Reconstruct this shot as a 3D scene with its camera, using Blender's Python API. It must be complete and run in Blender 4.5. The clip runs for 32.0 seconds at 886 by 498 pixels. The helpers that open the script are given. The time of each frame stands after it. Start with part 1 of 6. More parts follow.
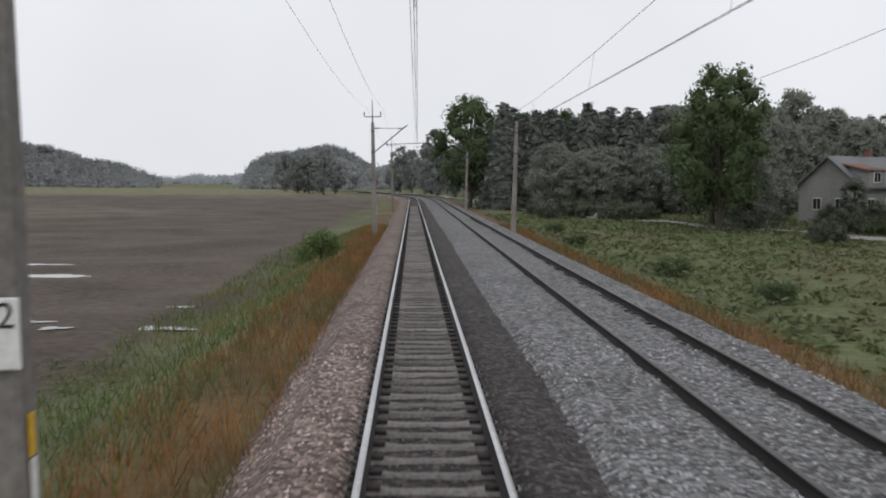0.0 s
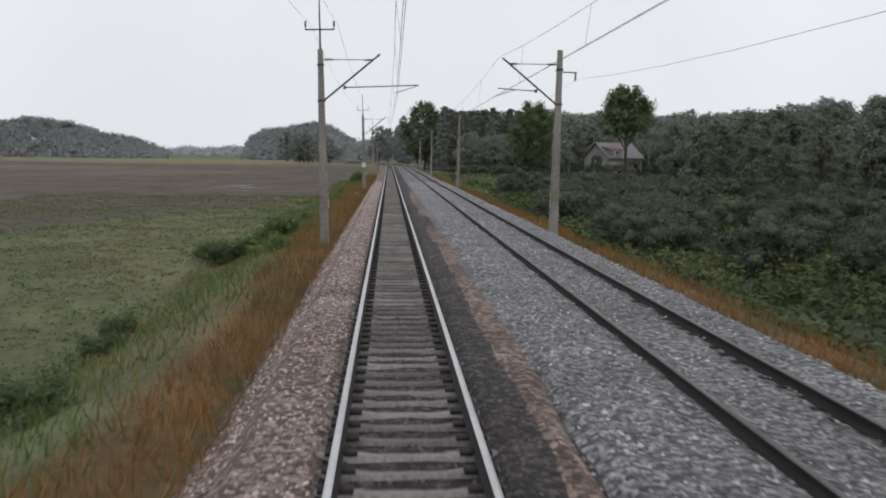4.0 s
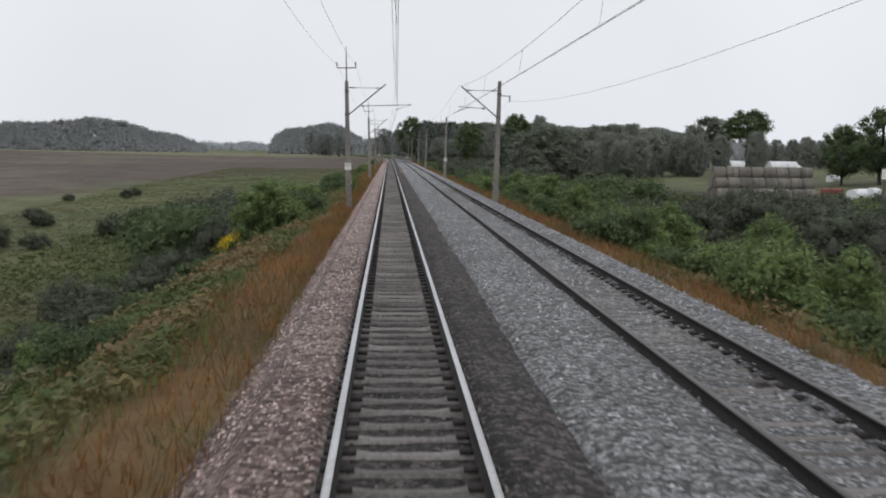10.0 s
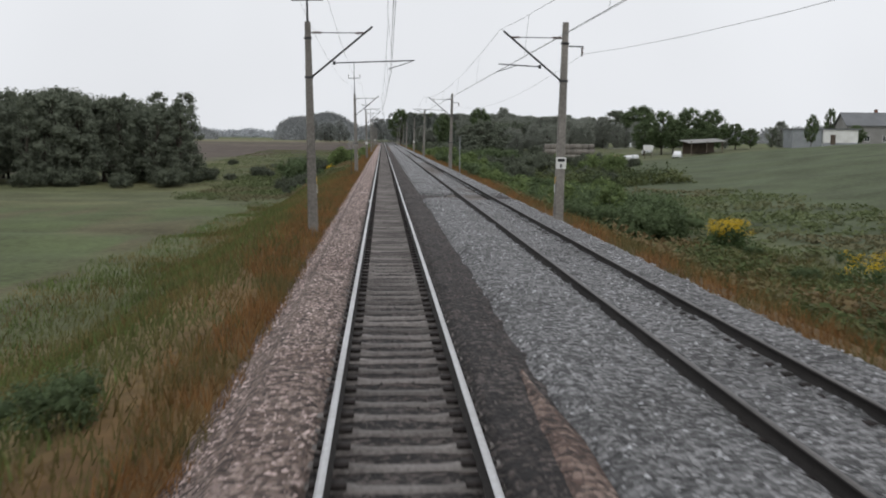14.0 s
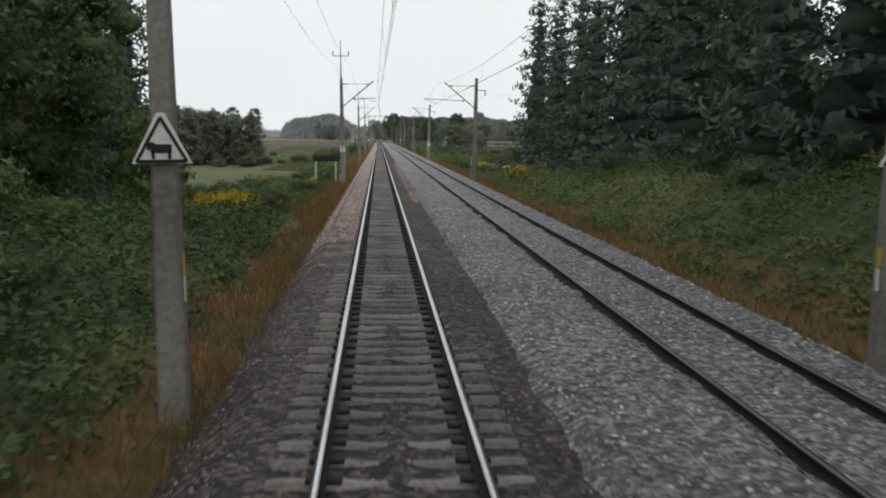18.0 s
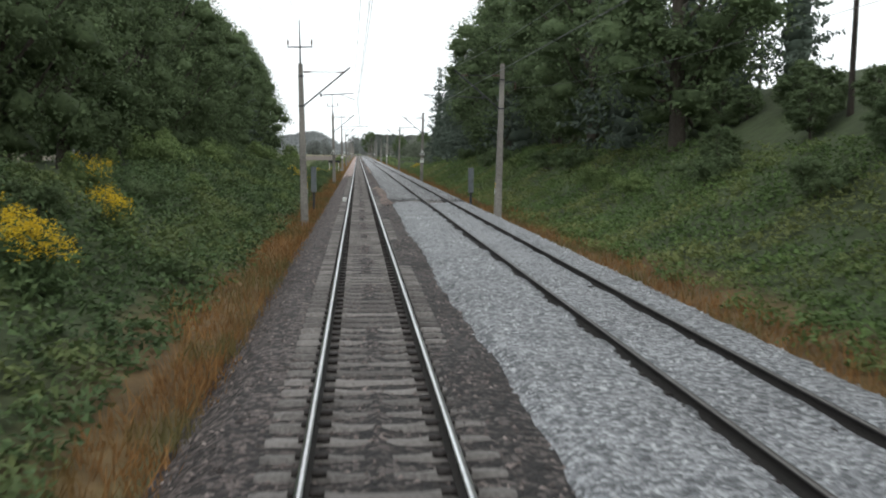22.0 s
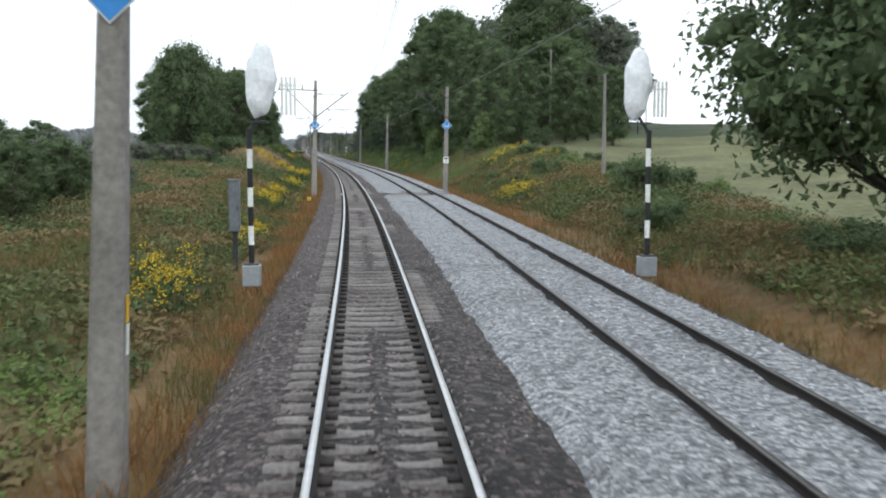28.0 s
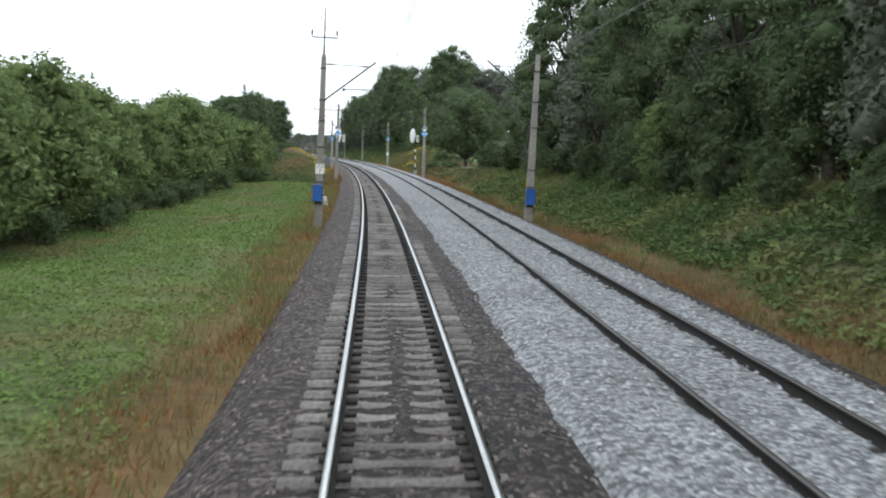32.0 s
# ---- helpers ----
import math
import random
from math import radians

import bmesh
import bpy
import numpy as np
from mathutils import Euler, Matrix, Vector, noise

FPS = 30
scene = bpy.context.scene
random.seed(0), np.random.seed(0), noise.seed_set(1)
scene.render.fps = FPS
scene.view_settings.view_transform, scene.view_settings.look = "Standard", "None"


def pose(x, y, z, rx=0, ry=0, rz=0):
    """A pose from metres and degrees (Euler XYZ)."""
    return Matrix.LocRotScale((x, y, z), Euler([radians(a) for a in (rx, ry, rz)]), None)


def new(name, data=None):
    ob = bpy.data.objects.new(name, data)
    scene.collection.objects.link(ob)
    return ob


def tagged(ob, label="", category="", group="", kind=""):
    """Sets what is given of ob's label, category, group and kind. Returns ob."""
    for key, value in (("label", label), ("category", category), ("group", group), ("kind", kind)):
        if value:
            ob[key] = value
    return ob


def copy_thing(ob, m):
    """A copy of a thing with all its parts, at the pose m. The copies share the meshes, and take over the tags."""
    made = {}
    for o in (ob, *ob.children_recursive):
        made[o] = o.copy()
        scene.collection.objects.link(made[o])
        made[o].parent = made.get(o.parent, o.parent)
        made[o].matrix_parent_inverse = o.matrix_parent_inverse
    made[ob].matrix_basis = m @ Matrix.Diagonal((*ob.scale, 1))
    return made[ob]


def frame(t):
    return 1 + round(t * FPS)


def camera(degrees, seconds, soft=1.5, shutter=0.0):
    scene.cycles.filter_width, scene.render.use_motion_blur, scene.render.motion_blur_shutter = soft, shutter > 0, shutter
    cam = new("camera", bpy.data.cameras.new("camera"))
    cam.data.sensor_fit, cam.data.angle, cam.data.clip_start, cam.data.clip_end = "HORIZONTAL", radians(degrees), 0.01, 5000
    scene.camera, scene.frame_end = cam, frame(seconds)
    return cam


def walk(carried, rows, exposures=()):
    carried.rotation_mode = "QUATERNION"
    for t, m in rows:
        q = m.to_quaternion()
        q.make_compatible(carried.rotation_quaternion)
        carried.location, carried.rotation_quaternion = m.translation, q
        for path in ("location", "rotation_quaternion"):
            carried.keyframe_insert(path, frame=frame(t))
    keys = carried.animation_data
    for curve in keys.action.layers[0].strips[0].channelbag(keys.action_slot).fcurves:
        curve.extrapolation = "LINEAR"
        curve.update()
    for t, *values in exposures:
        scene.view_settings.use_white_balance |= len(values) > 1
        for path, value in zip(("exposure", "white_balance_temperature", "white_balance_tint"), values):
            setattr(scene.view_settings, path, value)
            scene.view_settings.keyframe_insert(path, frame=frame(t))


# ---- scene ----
cam = camera(46.34, 32.0, soft=1.9, shutter=0.11)
PATH = [  # seconds, x, y, yaw, pitch, roll
    (0.0, -0.22, 0.00, -1.68, -3.58, -0.30),
    (0.5, -0.22, -13.00, -2.52, -4.01, -0.41),
    (1.0, -0.22, -26.00, -3.37, -4.43, -0.42),
    (1.5, -0.22, -39.00, -3.53, -4.47, -0.48),
    (2.0, -0.22, -51.99, -3.17, -5.00, -0.36),
    (2.5, -0.22, -64.98, -3.03, -5.55, -0.48),
    (3.0, -0.22, -77.98, -2.99, -5.66, -0.44),
    (3.5, -0.22, -90.97, -3.00, -5.11, -0.44),
    (5.5, -0.22, -142.93, -2.78, -5.17, -0.55),
    (6.0, -0.22, -155.92, -2.72, -4.81, -0.51),
    (6.5, -0.22, -168.95, -3.06, -5.27, -0.32),
    (7.0, -0.22, -181.96, -2.88, -5.58, -0.45),
    (7.5, -0.22, -194.94, -2.84, -5.08, -0.51),
    (8.0, -0.22, -207.90, -2.68, -4.73, -0.50),
    (8.5, -0.22, -220.84, -2.81, -4.82, -0.67),
    (9.0, -0.22, -233.81, -3.08, -5.38, -0.72),
    (9.5, -0.22, -246.82, -3.14, -5.80, -0.72),
    (10.0, -0.22, -259.85, -2.95, -5.36, -0.71),
    (10.5, -0.22, -272.89, -2.92, -5.41, -0.60),
    (11.0, -0.22, -285.92, -2.89, -5.15, -0.46),
    (11.5, -0.22, -298.93, -3.00, -5.56, -0.52),
    (12.0, -0.22, -311.93, -2.82, -5.17, -0.61),
    (12.5, -0.22, -324.94, -2.93, -5.32, -0.64),
    (13.0, -0.22, -337.95, -2.52, -5.72, -0.73),
    (13.5, -0.22, -350.96, -3.44, -5.70, -0.38),
    (14.0, -0.22, -363.96, -3.33, -6.15, -0.38),
    (14.5, -0.22, -376.95, -3.22, -5.78, -0.41),
    (15.0, -0.22, -389.95, -3.06, -5.33, -0.42),
    (15.5, -0.22, -402.94, -3.12, -5.27, -0.51),
    (17.5, -0.22, -454.93, -3.29, -5.54, -0.62),
    (18.0, -0.22, -467.89, -3.54, -6.17, -0.54),
    (18.5, -0.22, -480.84, -3.72, -6.20, -0.49),
    (19.0, -0.22, -493.80, -3.05, -5.20, -0.69),
    (19.5, -0.22, -506.78, -3.57, -4.95, -0.49),
    (20.0, -0.22, -519.77, -4.12, -5.21, -0.20),
    (20.5, -0.22, -532.76, -4.06, -5.61, -0.42),
    (21.0, -0.22, -545.76, -3.89, -5.20, -0.47),
    (21.5, -0.22, -558.76, -4.26, -5.03, -0.51),
    (22.0, -0.24, -571.79, -4.70, -5.34, -0.37),
    (22.5, -0.29, -584.82, -4.78, -5.52, -0.52),
    (23.0, -0.40, -597.84, -5.23, -4.71, -0.74),
    (23.5, -0.58, -610.86, -5.27, -4.43, -0.77),
    (24.0, -0.82, -623.87, -5.12, -4.21, -0.97),
    (24.5, -1.14, -636.90, -5.26, -4.68, -0.89),
    (25.0, -1.52, -649.92, -5.77, -4.73, -0.37),
    (25.5, -1.96, -662.94, -5.94, -5.09, -0.37),
    (26.0, -2.48, -675.94, -6.29, -5.15, -0.40),
    (26.5, -3.06, -688.93, -6.91, -5.57, -0.19),
    (28.5, -6.05, -740.79, -8.06, -5.61, -0.12),
    (29.0, -6.97, -753.70, -7.99, -5.51, -0.59),
    (29.5, -7.95, -766.65, -8.36, -5.19, -0.49),
    (30.0, -9.00, -779.62, -8.73, -5.76, -0.57),
    (30.5, -10.12, -792.57, -8.64, -5.30, -0.44),
    (31.0, -11.31, -805.52, -9.03, -6.07, -0.53),
    (31.5, -12.56, -818.46, -9.81, -6.33, -0.23),
    (32.0, -13.88, -831.38, -9.22, -5.55, -0.24),
]
walk(cam, [(t, pose(x, y, 2.96, 90 + p, r, w)) for t, x, y, w, p, r in PATH],
     [(0.0, -0.03, 6400, 9), (8.0, -0.03, 6350, 8), (15.5, 0.0, 6450, 8), (18.0, 0.1, 6480, 5), (20.0, 0.32, 6450, 3), (21.0, 0.4, 6400, 3), (22.0, 0.7, 6350, 3), (23.0, 0.95, 6300, 4),
      (25.0, 0.98, 6200, 7), (26.5, 0.85, 6200, 6), (29.0, 0.75, 6000, 3), (30.0, 0.72, 6100, 3), (32.0, 0.82, 6100, 2)])

# ---------------------------------------------------------------- sky and light
world = bpy.data.worlds.new("overcast_sky")
scene.world = world
world.use_nodes = True
wn, wl = world.node_tree.nodes, world.node_tree.links
sky = wn.new("ShaderNodeTexSky")
sky.sky_type, sky.sun_disc = "NISHITA", False
sky.sun_elevation, sky.sun_rotation = radians(42), radians(200)
sky.air_density, sky.dust_density = 2.0, 6.0
grey = wn.new("ShaderNodeHueSaturation")
grey.inputs["Saturation"].default_value = 0.06
cloud = wn.new("ShaderNodeMixRGB")
cloud.inputs[0].default_value = 0.9
cloud.inputs[2].default_value = (8.95, 9.0, 9.4, 1)
wl.new(sky.outputs[0], grey.inputs["Color"])
wl.new(grey.outputs[0], cloud.inputs[1])
drift = wn.new("ShaderNodeTexNoise")
drift.inputs["Scale"].default_value, drift.inputs["Detail"].default_value = 2.2, 3
soft_cloud = wn.new("ShaderNodeMapRange")
soft_cloud.inputs[1].default_value, soft_cloud.inputs[2].default_value = 0.3, 0.7
soft_cloud.inputs[3].default_value, soft_cloud.inputs[4].default_value = 0.95, 1.08
wl.new(wn.new("ShaderNodeTexCoord").outputs["Generated"], drift.inputs["Vector"])
wl.new(drift.outputs["Fac"], soft_cloud.inputs[0])
shade = wn.new("ShaderNodeMixRGB")
shade.blend_type = "MULTIPLY"
shade.inputs[0].default_value = 1
wl.new(cloud.outputs[0], shade.inputs[1])
wl.new(soft_cloud.outputs[0], shade.inputs[2])
wl.new(shade.outputs[0], wn["Background"].inputs[0])
wn["Background"].inputs[1].default_value = 0.1
sun = new("sun", bpy.data.lights.new("sun", "SUN"))
sun.data.energy, sun.data.angle, sun.data.color = 0.5, radians(60), (1.0, 0.97, 0.93)
sun.matrix_world = pose(0, 0, 60, 48, 0, 20)


# ---------------------------------------------------------------- materials
def material(name, base, dark, scale=4.0, rough=0.8, metal=0.0, bump=0.3, fine=None, island=0.0, random_object=0.0, spread=0.5, spec=0.3):
    """Two colours mixed by noise at two scales, with fine relief."""
    m = bpy.data.materials.new(name)
    m.use_nodes = True
    n, l = m.node_tree.nodes, m.node_tree.links
    b = n["Principled BSDF"]
    b.inputs["Roughness"].default_value, b.inputs["Metallic"].default_value = rough, metal
    b.inputs["Specular IOR Level"].default_value = spec
    co = n.new("ShaderNodeNewGeometry")
    big, small = n.new("ShaderNodeTexNoise"), n.new("ShaderNodeTexNoise")
    big.inputs["Scale"].default_value, big.inputs["Detail"].default_value = scale * 0.18, 4
    small.inputs["Scale"].default_value, small.inputs["Detail"].default_value = fine or scale * 3, 6
    for t in (big, small):
        l.new(co.outputs["Position"], t.inputs["Vector"])
    add = n.new("ShaderNodeMath")
    add.operation = "ADD"
    l.new(big.outputs["Fac"], add.inputs[0])
    l.new(small.outputs["Fac"], add.inputs[1])
    ramp = n.new("ShaderNodeMapRange")
    ramp.inputs[1].default_value, ramp.inputs[2].default_value = 1 - spread * 0.5, 1 + spread * 0.5
    l.new(add.outputs[0], ramp.inputs[0])
    mix = n.new("ShaderNodeMixRGB")
    mix.inputs[1].default_value, mix.inputs[2].default_value = (*dark, 1), (*base, 1)
    l.new(ramp.outputs[0], mix.inputs[0])
    out = mix.outputs[0]
    if island or random_object:
        vary = n.new("ShaderNodeHueSaturation")
        val = n.new("ShaderNodeMapRange")
        k = island or random_object
        val.inputs[3].default_value, val.inputs[4].default_value = 1 - k, 1 + k
        if island:
            l.new(co.outputs["Random Per Island"], val.inputs[0])
        else:
            l.new(n.new("ShaderNodeObjectInfo").outputs["Random"], val.inputs[0])
        l.new(val.outputs[0], vary.inputs["Value"])
        l.new(out, vary.inputs["Color"])
        out = vary.outputs[0]
    l.new(out, b.inputs["Base Color"])
    if bump:
        bp = n.new("ShaderNodeBump")
        bp.inputs["Strength"].default_value, bp.inputs["Distance"].default_value = bump, 0.03
        l.new(small.outputs["Fac"], bp.inputs["Height"])
        l.new(bp.outputs[0], b.inputs["Normal"])
    return m


def stones(name, c1, c2, c3, scale=16.0, stain=None):
    """Crushed stone: cells of differing grey with dark gaps and strong relief."""
    m = bpy.data.materials.new(name)
    m.use_nodes = True
    n, l = m.node_tree.nodes, m.node_tree.links
    b = n["Principled BSDF"]
    b.inputs["Roughness"].default_value = 0.75
    b.inputs["Specular IOR Level"].default_value = 0.3
    co = n.new("ShaderNodeNewGeometry")
    cell, edge = n.new("ShaderNodeTexVoronoi"), n.new("ShaderNodeTexVoronoi")
    edge.feature = "DISTANCE_TO_EDGE"
    for v in (cell, edge):
        v.inputs["Scale"].default_value = scale
        l.new(co.outputs["Position"], v.inputs["Vector"])
    pick = n.new("ShaderNodeValToRGB")
    pick.color_ramp.elements[0].color, pick.color_ramp.elements[1].color = (*c1, 1), (*c3, 1)
    pick.color_ramp.elements.new(0.5).color = (*c2, 1)
    sep = n.new("ShaderNodeSeparateColor")
    l.new(cell.outputs["Color"], sep.inputs[0])
    l.new(sep.outputs[0], pick.inputs[0])
    out = pick.outputs[0]
    if stain:
        big = n.new("ShaderNodeTexNoise")
        big.inputs["Scale"].default_value, big.inputs["Detail"].default_value = 0.35, 5
        l.new(co.outputs["Position"], big.inputs["Vector"])
        r = n.new("ShaderNodeMapRange")
        r.inputs[1].default_value, r.inputs[2].default_value = 0.42, 0.68
        l.new(big.outputs["Fac"], r.inputs[0])
        mx = n.new("ShaderNodeMixRGB")
        mx.blend_type = "MULTIPLY"
        mx.inputs[2].default_value = (*stain, 1)
        l.new(r.outputs[0], mx.inputs[0])
        l.new(out, mx.inputs[1])
        out = mx.outputs[0]
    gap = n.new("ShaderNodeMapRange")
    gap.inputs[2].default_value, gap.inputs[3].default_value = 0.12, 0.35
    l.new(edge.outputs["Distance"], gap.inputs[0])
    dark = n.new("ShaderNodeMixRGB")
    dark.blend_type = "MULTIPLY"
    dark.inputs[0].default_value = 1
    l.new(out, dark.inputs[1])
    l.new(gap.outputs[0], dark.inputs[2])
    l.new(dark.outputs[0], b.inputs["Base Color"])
    bp = n.new("ShaderNodeBump")
    bp.inputs["Strength"].default_value, bp.inputs["Distance"].default_value = 0.9, 0.04
    l.new(edge.outputs["Distance"], bp.inputs["Height"])
    l.new(bp.outputs[0], b.inputs["Normal"])
    return m


def leafy(name, base, dark, island=0.3, trans=0.25, relief=0.0, grain=9.0, patch=None, patch_scale=0.25, patch_at=0.55):
    """Leaves or blades: each one its own shade, light passing through; patch: a second colour in drifts."""
    m = material(name, base, dark, 3.0, 0.75, 0, relief, fine=grain, island=island, spec=0.15)
    n, l = m.node_tree.nodes, m.node_tree.links
    b = n["Principled BSDF"]
    if patch:
        src = b.inputs["Base Color"].links[0].from_socket
        nz = n.new("ShaderNodeTexNoise")
        nz.inputs["Scale"].default_value, nz.inputs["Detail"].default_value = patch_scale, 4
        l.new(n.new("ShaderNodeNewGeometry").outputs["Position"], nz.inputs["Vector"])
        r = n.new("ShaderNodeMapRange")
        r.inputs[1].default_value, r.inputs[2].default_value = patch_at - 0.06, patch_at + 0.06
        l.new(nz.outputs["Fac"], r.inputs[0])
        mx = n.new("ShaderNodeMixRGB")
        mx.inputs[2].default_value = (*patch, 1)
        l.new(r.outputs[0], mx.inputs[0])
        l.new(src, mx.inputs[1])
        l.new(mx.outputs[0], b.inputs["Base Color"])
    src = b.inputs["Base Color"].links[0].from_socket
    tr = n.new("ShaderNodeBsdfTranslucent")
    l.new(src, tr.inputs[0])
    ms = n.new("ShaderNodeMixShader")
    ms.inputs[0].default_value = trans
    l.new(b.outputs[0], ms.inputs[1])
    l.new(tr.outputs[0], ms.inputs[2])
    l.new(ms.outputs[0], n["Material Output"].inputs[0])
    return m


M_steel = material("running_steel", (0.60, 0.60, 0.61), (0.42, 0.415, 0.41), 3, 0.32, 1.0, 0.05)
M_rust = material("rusty_rail_side", (0.026, 0.022, 0.02), (0.014, 0.012, 0.011), 8, 0.85, 0.0, 0.3)
M_dull = material("dull_rail_head", (0.115, 0.106, 0.1), (0.05, 0.045, 0.042), 5, 0.5, 0.4, 0.1)
M_sleeper = material("weathered_concrete_sleeper", (0.215, 0.197, 0.187), (0.10, 0.089, 0.084), 6, 0.85, 0, 0.4, random_object=0.3)
M_sleeper_far = material("weathered_concrete_sleeper_row", (0.215, 0.197, 0.187), (0.10, 0.089, 0.084), 6, 0.85, 0, 0.4, island=0.3)
M_clip = material("rusty_fastening", (0.035, 0.028, 0.026), (0.018, 0.015, 0.014), 9, 0.85, 0.0, 0.2)
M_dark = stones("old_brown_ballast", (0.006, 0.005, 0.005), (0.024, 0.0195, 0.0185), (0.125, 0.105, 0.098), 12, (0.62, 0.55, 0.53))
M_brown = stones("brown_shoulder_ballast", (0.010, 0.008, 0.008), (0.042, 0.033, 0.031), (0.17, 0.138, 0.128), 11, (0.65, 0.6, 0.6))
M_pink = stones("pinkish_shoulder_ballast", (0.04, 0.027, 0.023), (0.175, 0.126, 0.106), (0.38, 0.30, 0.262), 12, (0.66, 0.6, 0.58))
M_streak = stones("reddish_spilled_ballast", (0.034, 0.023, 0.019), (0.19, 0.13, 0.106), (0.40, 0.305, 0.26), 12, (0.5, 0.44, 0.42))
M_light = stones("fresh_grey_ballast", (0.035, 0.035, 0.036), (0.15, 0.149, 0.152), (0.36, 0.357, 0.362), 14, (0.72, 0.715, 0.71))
# the grey ballast again, past the second gap, with exposure brightness in its colour
M_light_lit = stones("lightened_grey_ballast", (0.085, 0.087, 0.094), (0.25, 0.254, 0.268), (0.45, 0.455, 0.47), 14, (0.82, 0.815, 0.81))
M_pole = material("weathered_concrete_mast", (0.285, 0.265, 0.24), (0.12, 0.11, 0.1), 3.0, 0.85, 0, 0.3, fine=11, random_object=0.2, spread=0.7)
M_iron = material("dark_galvanised_steel", (0.075, 0.078, 0.082), (0.04, 0.04, 0.042), 6, 0.6, 0.5, 0.1)
# tarnished copper, lightened in colour for the haze over the thin wires
M_wire = material("tarnished_wire_haze_greyed", (0.17, 0.175, 0.17), (0.12, 0.125, 0.12), 6, 0.6, 0.3, 0)
M_porcelain = material("brown_porcelain", (0.09, 0.045, 0.03), (0.06, 0.03, 0.02), 8, 0.3, 0, 0)
M_white = material("white_enamel", (0.78, 0.78, 0.76), (0.6, 0.6, 0.57), 5, 0.5, 0, 0.05)
M_stone = material("chipped_whitewash", (0.66, 0.65, 0.62), (0.16, 0.15, 0.14), 6, 0.9, 0, 0.4, fine=9, spread=0.35)
M_black = material("black_paint", (0.025, 0.025, 0.027), (0.015, 0.015, 0.016), 5, 0.55, 0, 0.05)
M_yellow = material("yellow_paint", (0.72, 0.45, 0.03), (0.55, 0.33, 0.03), 5, 0.5, 0, 0.05)
M_blue = material("blue_paint", (0.03, 0.12, 0.42), (0.02, 0.08, 0.30), 4, 0.45, 0, 0.05)
M_signblue = material("sign_blue", (0.05, 0.25, 0.62), (0.04, 0.2, 0.5), 4, 0.4, 0, 0)
M_grey = material("grey_paint", (0.30, 0.32, 0.33), (0.21, 0.22, 0.23), 3, 0.55, 0, 0.1)
M_cabinet = material("weathered_grey_cabinet", (0.165, 0.18, 0.192), (0.10, 0.11, 0.118), 3, 0.55, 0, 0.1)
M_bark = material("tree_bark", (0.10, 0.085, 0.07), (0.045, 0.037, 0.03), 3, 0.95, 0, 0.6)
M_pinebark = material("pine_bark", (0.075, 0.06, 0.05), (0.035, 0.03, 0.026), 3, 0.95, 0, 0.6)
M_leaf = leafy("broad_leaves", (0.125, 0.165, 0.08), (0.078, 0.108, 0.053), trans=0.35)
# broad leaves lightened and greyed: haze painted into the colour
M_leaf_b = leafy("haze_lightened_leaves", (0.18, 0.2, 0.148), (0.132, 0.15, 0.113), island=0.25, trans=0.35)
M_spruce = leafy("spruce_needles", (0.095, 0.118, 0.092), (0.062, 0.08, 0.064), trans=0.2)
# paler copy of spruce_needles for far spruces, its tone imitating haze
M_spruce_haze = leafy("haze_paled_spruce_needles", (0.175, 0.19, 0.168), (0.13, 0.145, 0.128), trans=0.25)
M_pine = leafy("pine_needles", (0.10, 0.12, 0.085), (0.06, 0.072, 0.054), trans=0.1, relief=1.0, grain=5.0)
M_willow = leafy("willow_leaves", (0.115, 0.13, 0.09), (0.07, 0.08, 0.058), relief=1.0, grain=6.0)
M_bush = leafy("bush_leaves", (0.205, 0.265, 0.105), (0.118, 0.16, 0.064), trans=0.42)
M_bramble = leafy("bramble_leaves", (0.092, 0.135, 0.056), (0.05, 0.075, 0.034), patch=(0.13, 0.156, 0.06), patch_scale=0.3, patch_at=0.56)
M_weeds = leafy("bank_weeds", (0.125, 0.185, 0.062), (0.07, 0.108, 0.04), patch=(0.17, 0.19, 0.072), patch_at=0.55)
M_rough = leafy("rough_meadow_grass", (0.15, 0.178, 0.082), (0.118, 0.142, 0.066), island=0.12, patch=(0.16, 0.15, 0.085), patch_scale=0.07, patch_at=0.55)
M_scrub = leafy("scrub_leaves", (0.09, 0.115, 0.052), (0.055, 0.072, 0.034), patch=(0.125, 0.14, 0.055), patch_scale=0.2, patch_at=0.55)
M_meadow = leafy("meadow_grass", (0.172, 0.25, 0.072), (0.125, 0.185, 0.054), island=0.18, patch=(0.2, 0.185, 0.075), patch_scale=0.22, patch_at=0.58)
M_herb = leafy("mixed_herbs", (0.12, 0.15, 0.058), (0.068, 0.088, 0.038), patch=(0.2, 0.145, 0.075), patch_scale=0.22, patch_at=0.52)
M_dry = leafy("dry_orange_grass", (0.285, 0.149, 0.058), (0.168, 0.093, 0.04), patch=(0.13, 0.112, 0.047), patch_scale=0.45, patch_at=0.53)
M_brown_grass = leafy("brown_meadow_grass", (0.18, 0.126, 0.05), (0.112, 0.083, 0.035), patch=(0.1, 0.11, 0.04), patch_scale=0.35, patch_at=0.5)
M_green = leafy("green_grass", (0.125, 0.165, 0.052), (0.08, 0.11, 0.036), patch=(0.19, 0.155, 0.068), patch_scale=0.25, patch_at=0.56)
M_pale = leafy("pale_bank_grass", (0.2, 0.225, 0.085), (0.135, 0.155, 0.058), patch=(0.2, 0.15, 0.07), patch_scale=0.25, patch_at=0.55)
M_gold = leafy("goldenrod_flowers", (0.72, 0.50, 0.03), (0.52, 0.36, 0.03), island=0.25)
M_reed = leafy("pinkish_seed_grass", (0.42, 0.27, 0.19), (0.28, 0.18, 0.12))
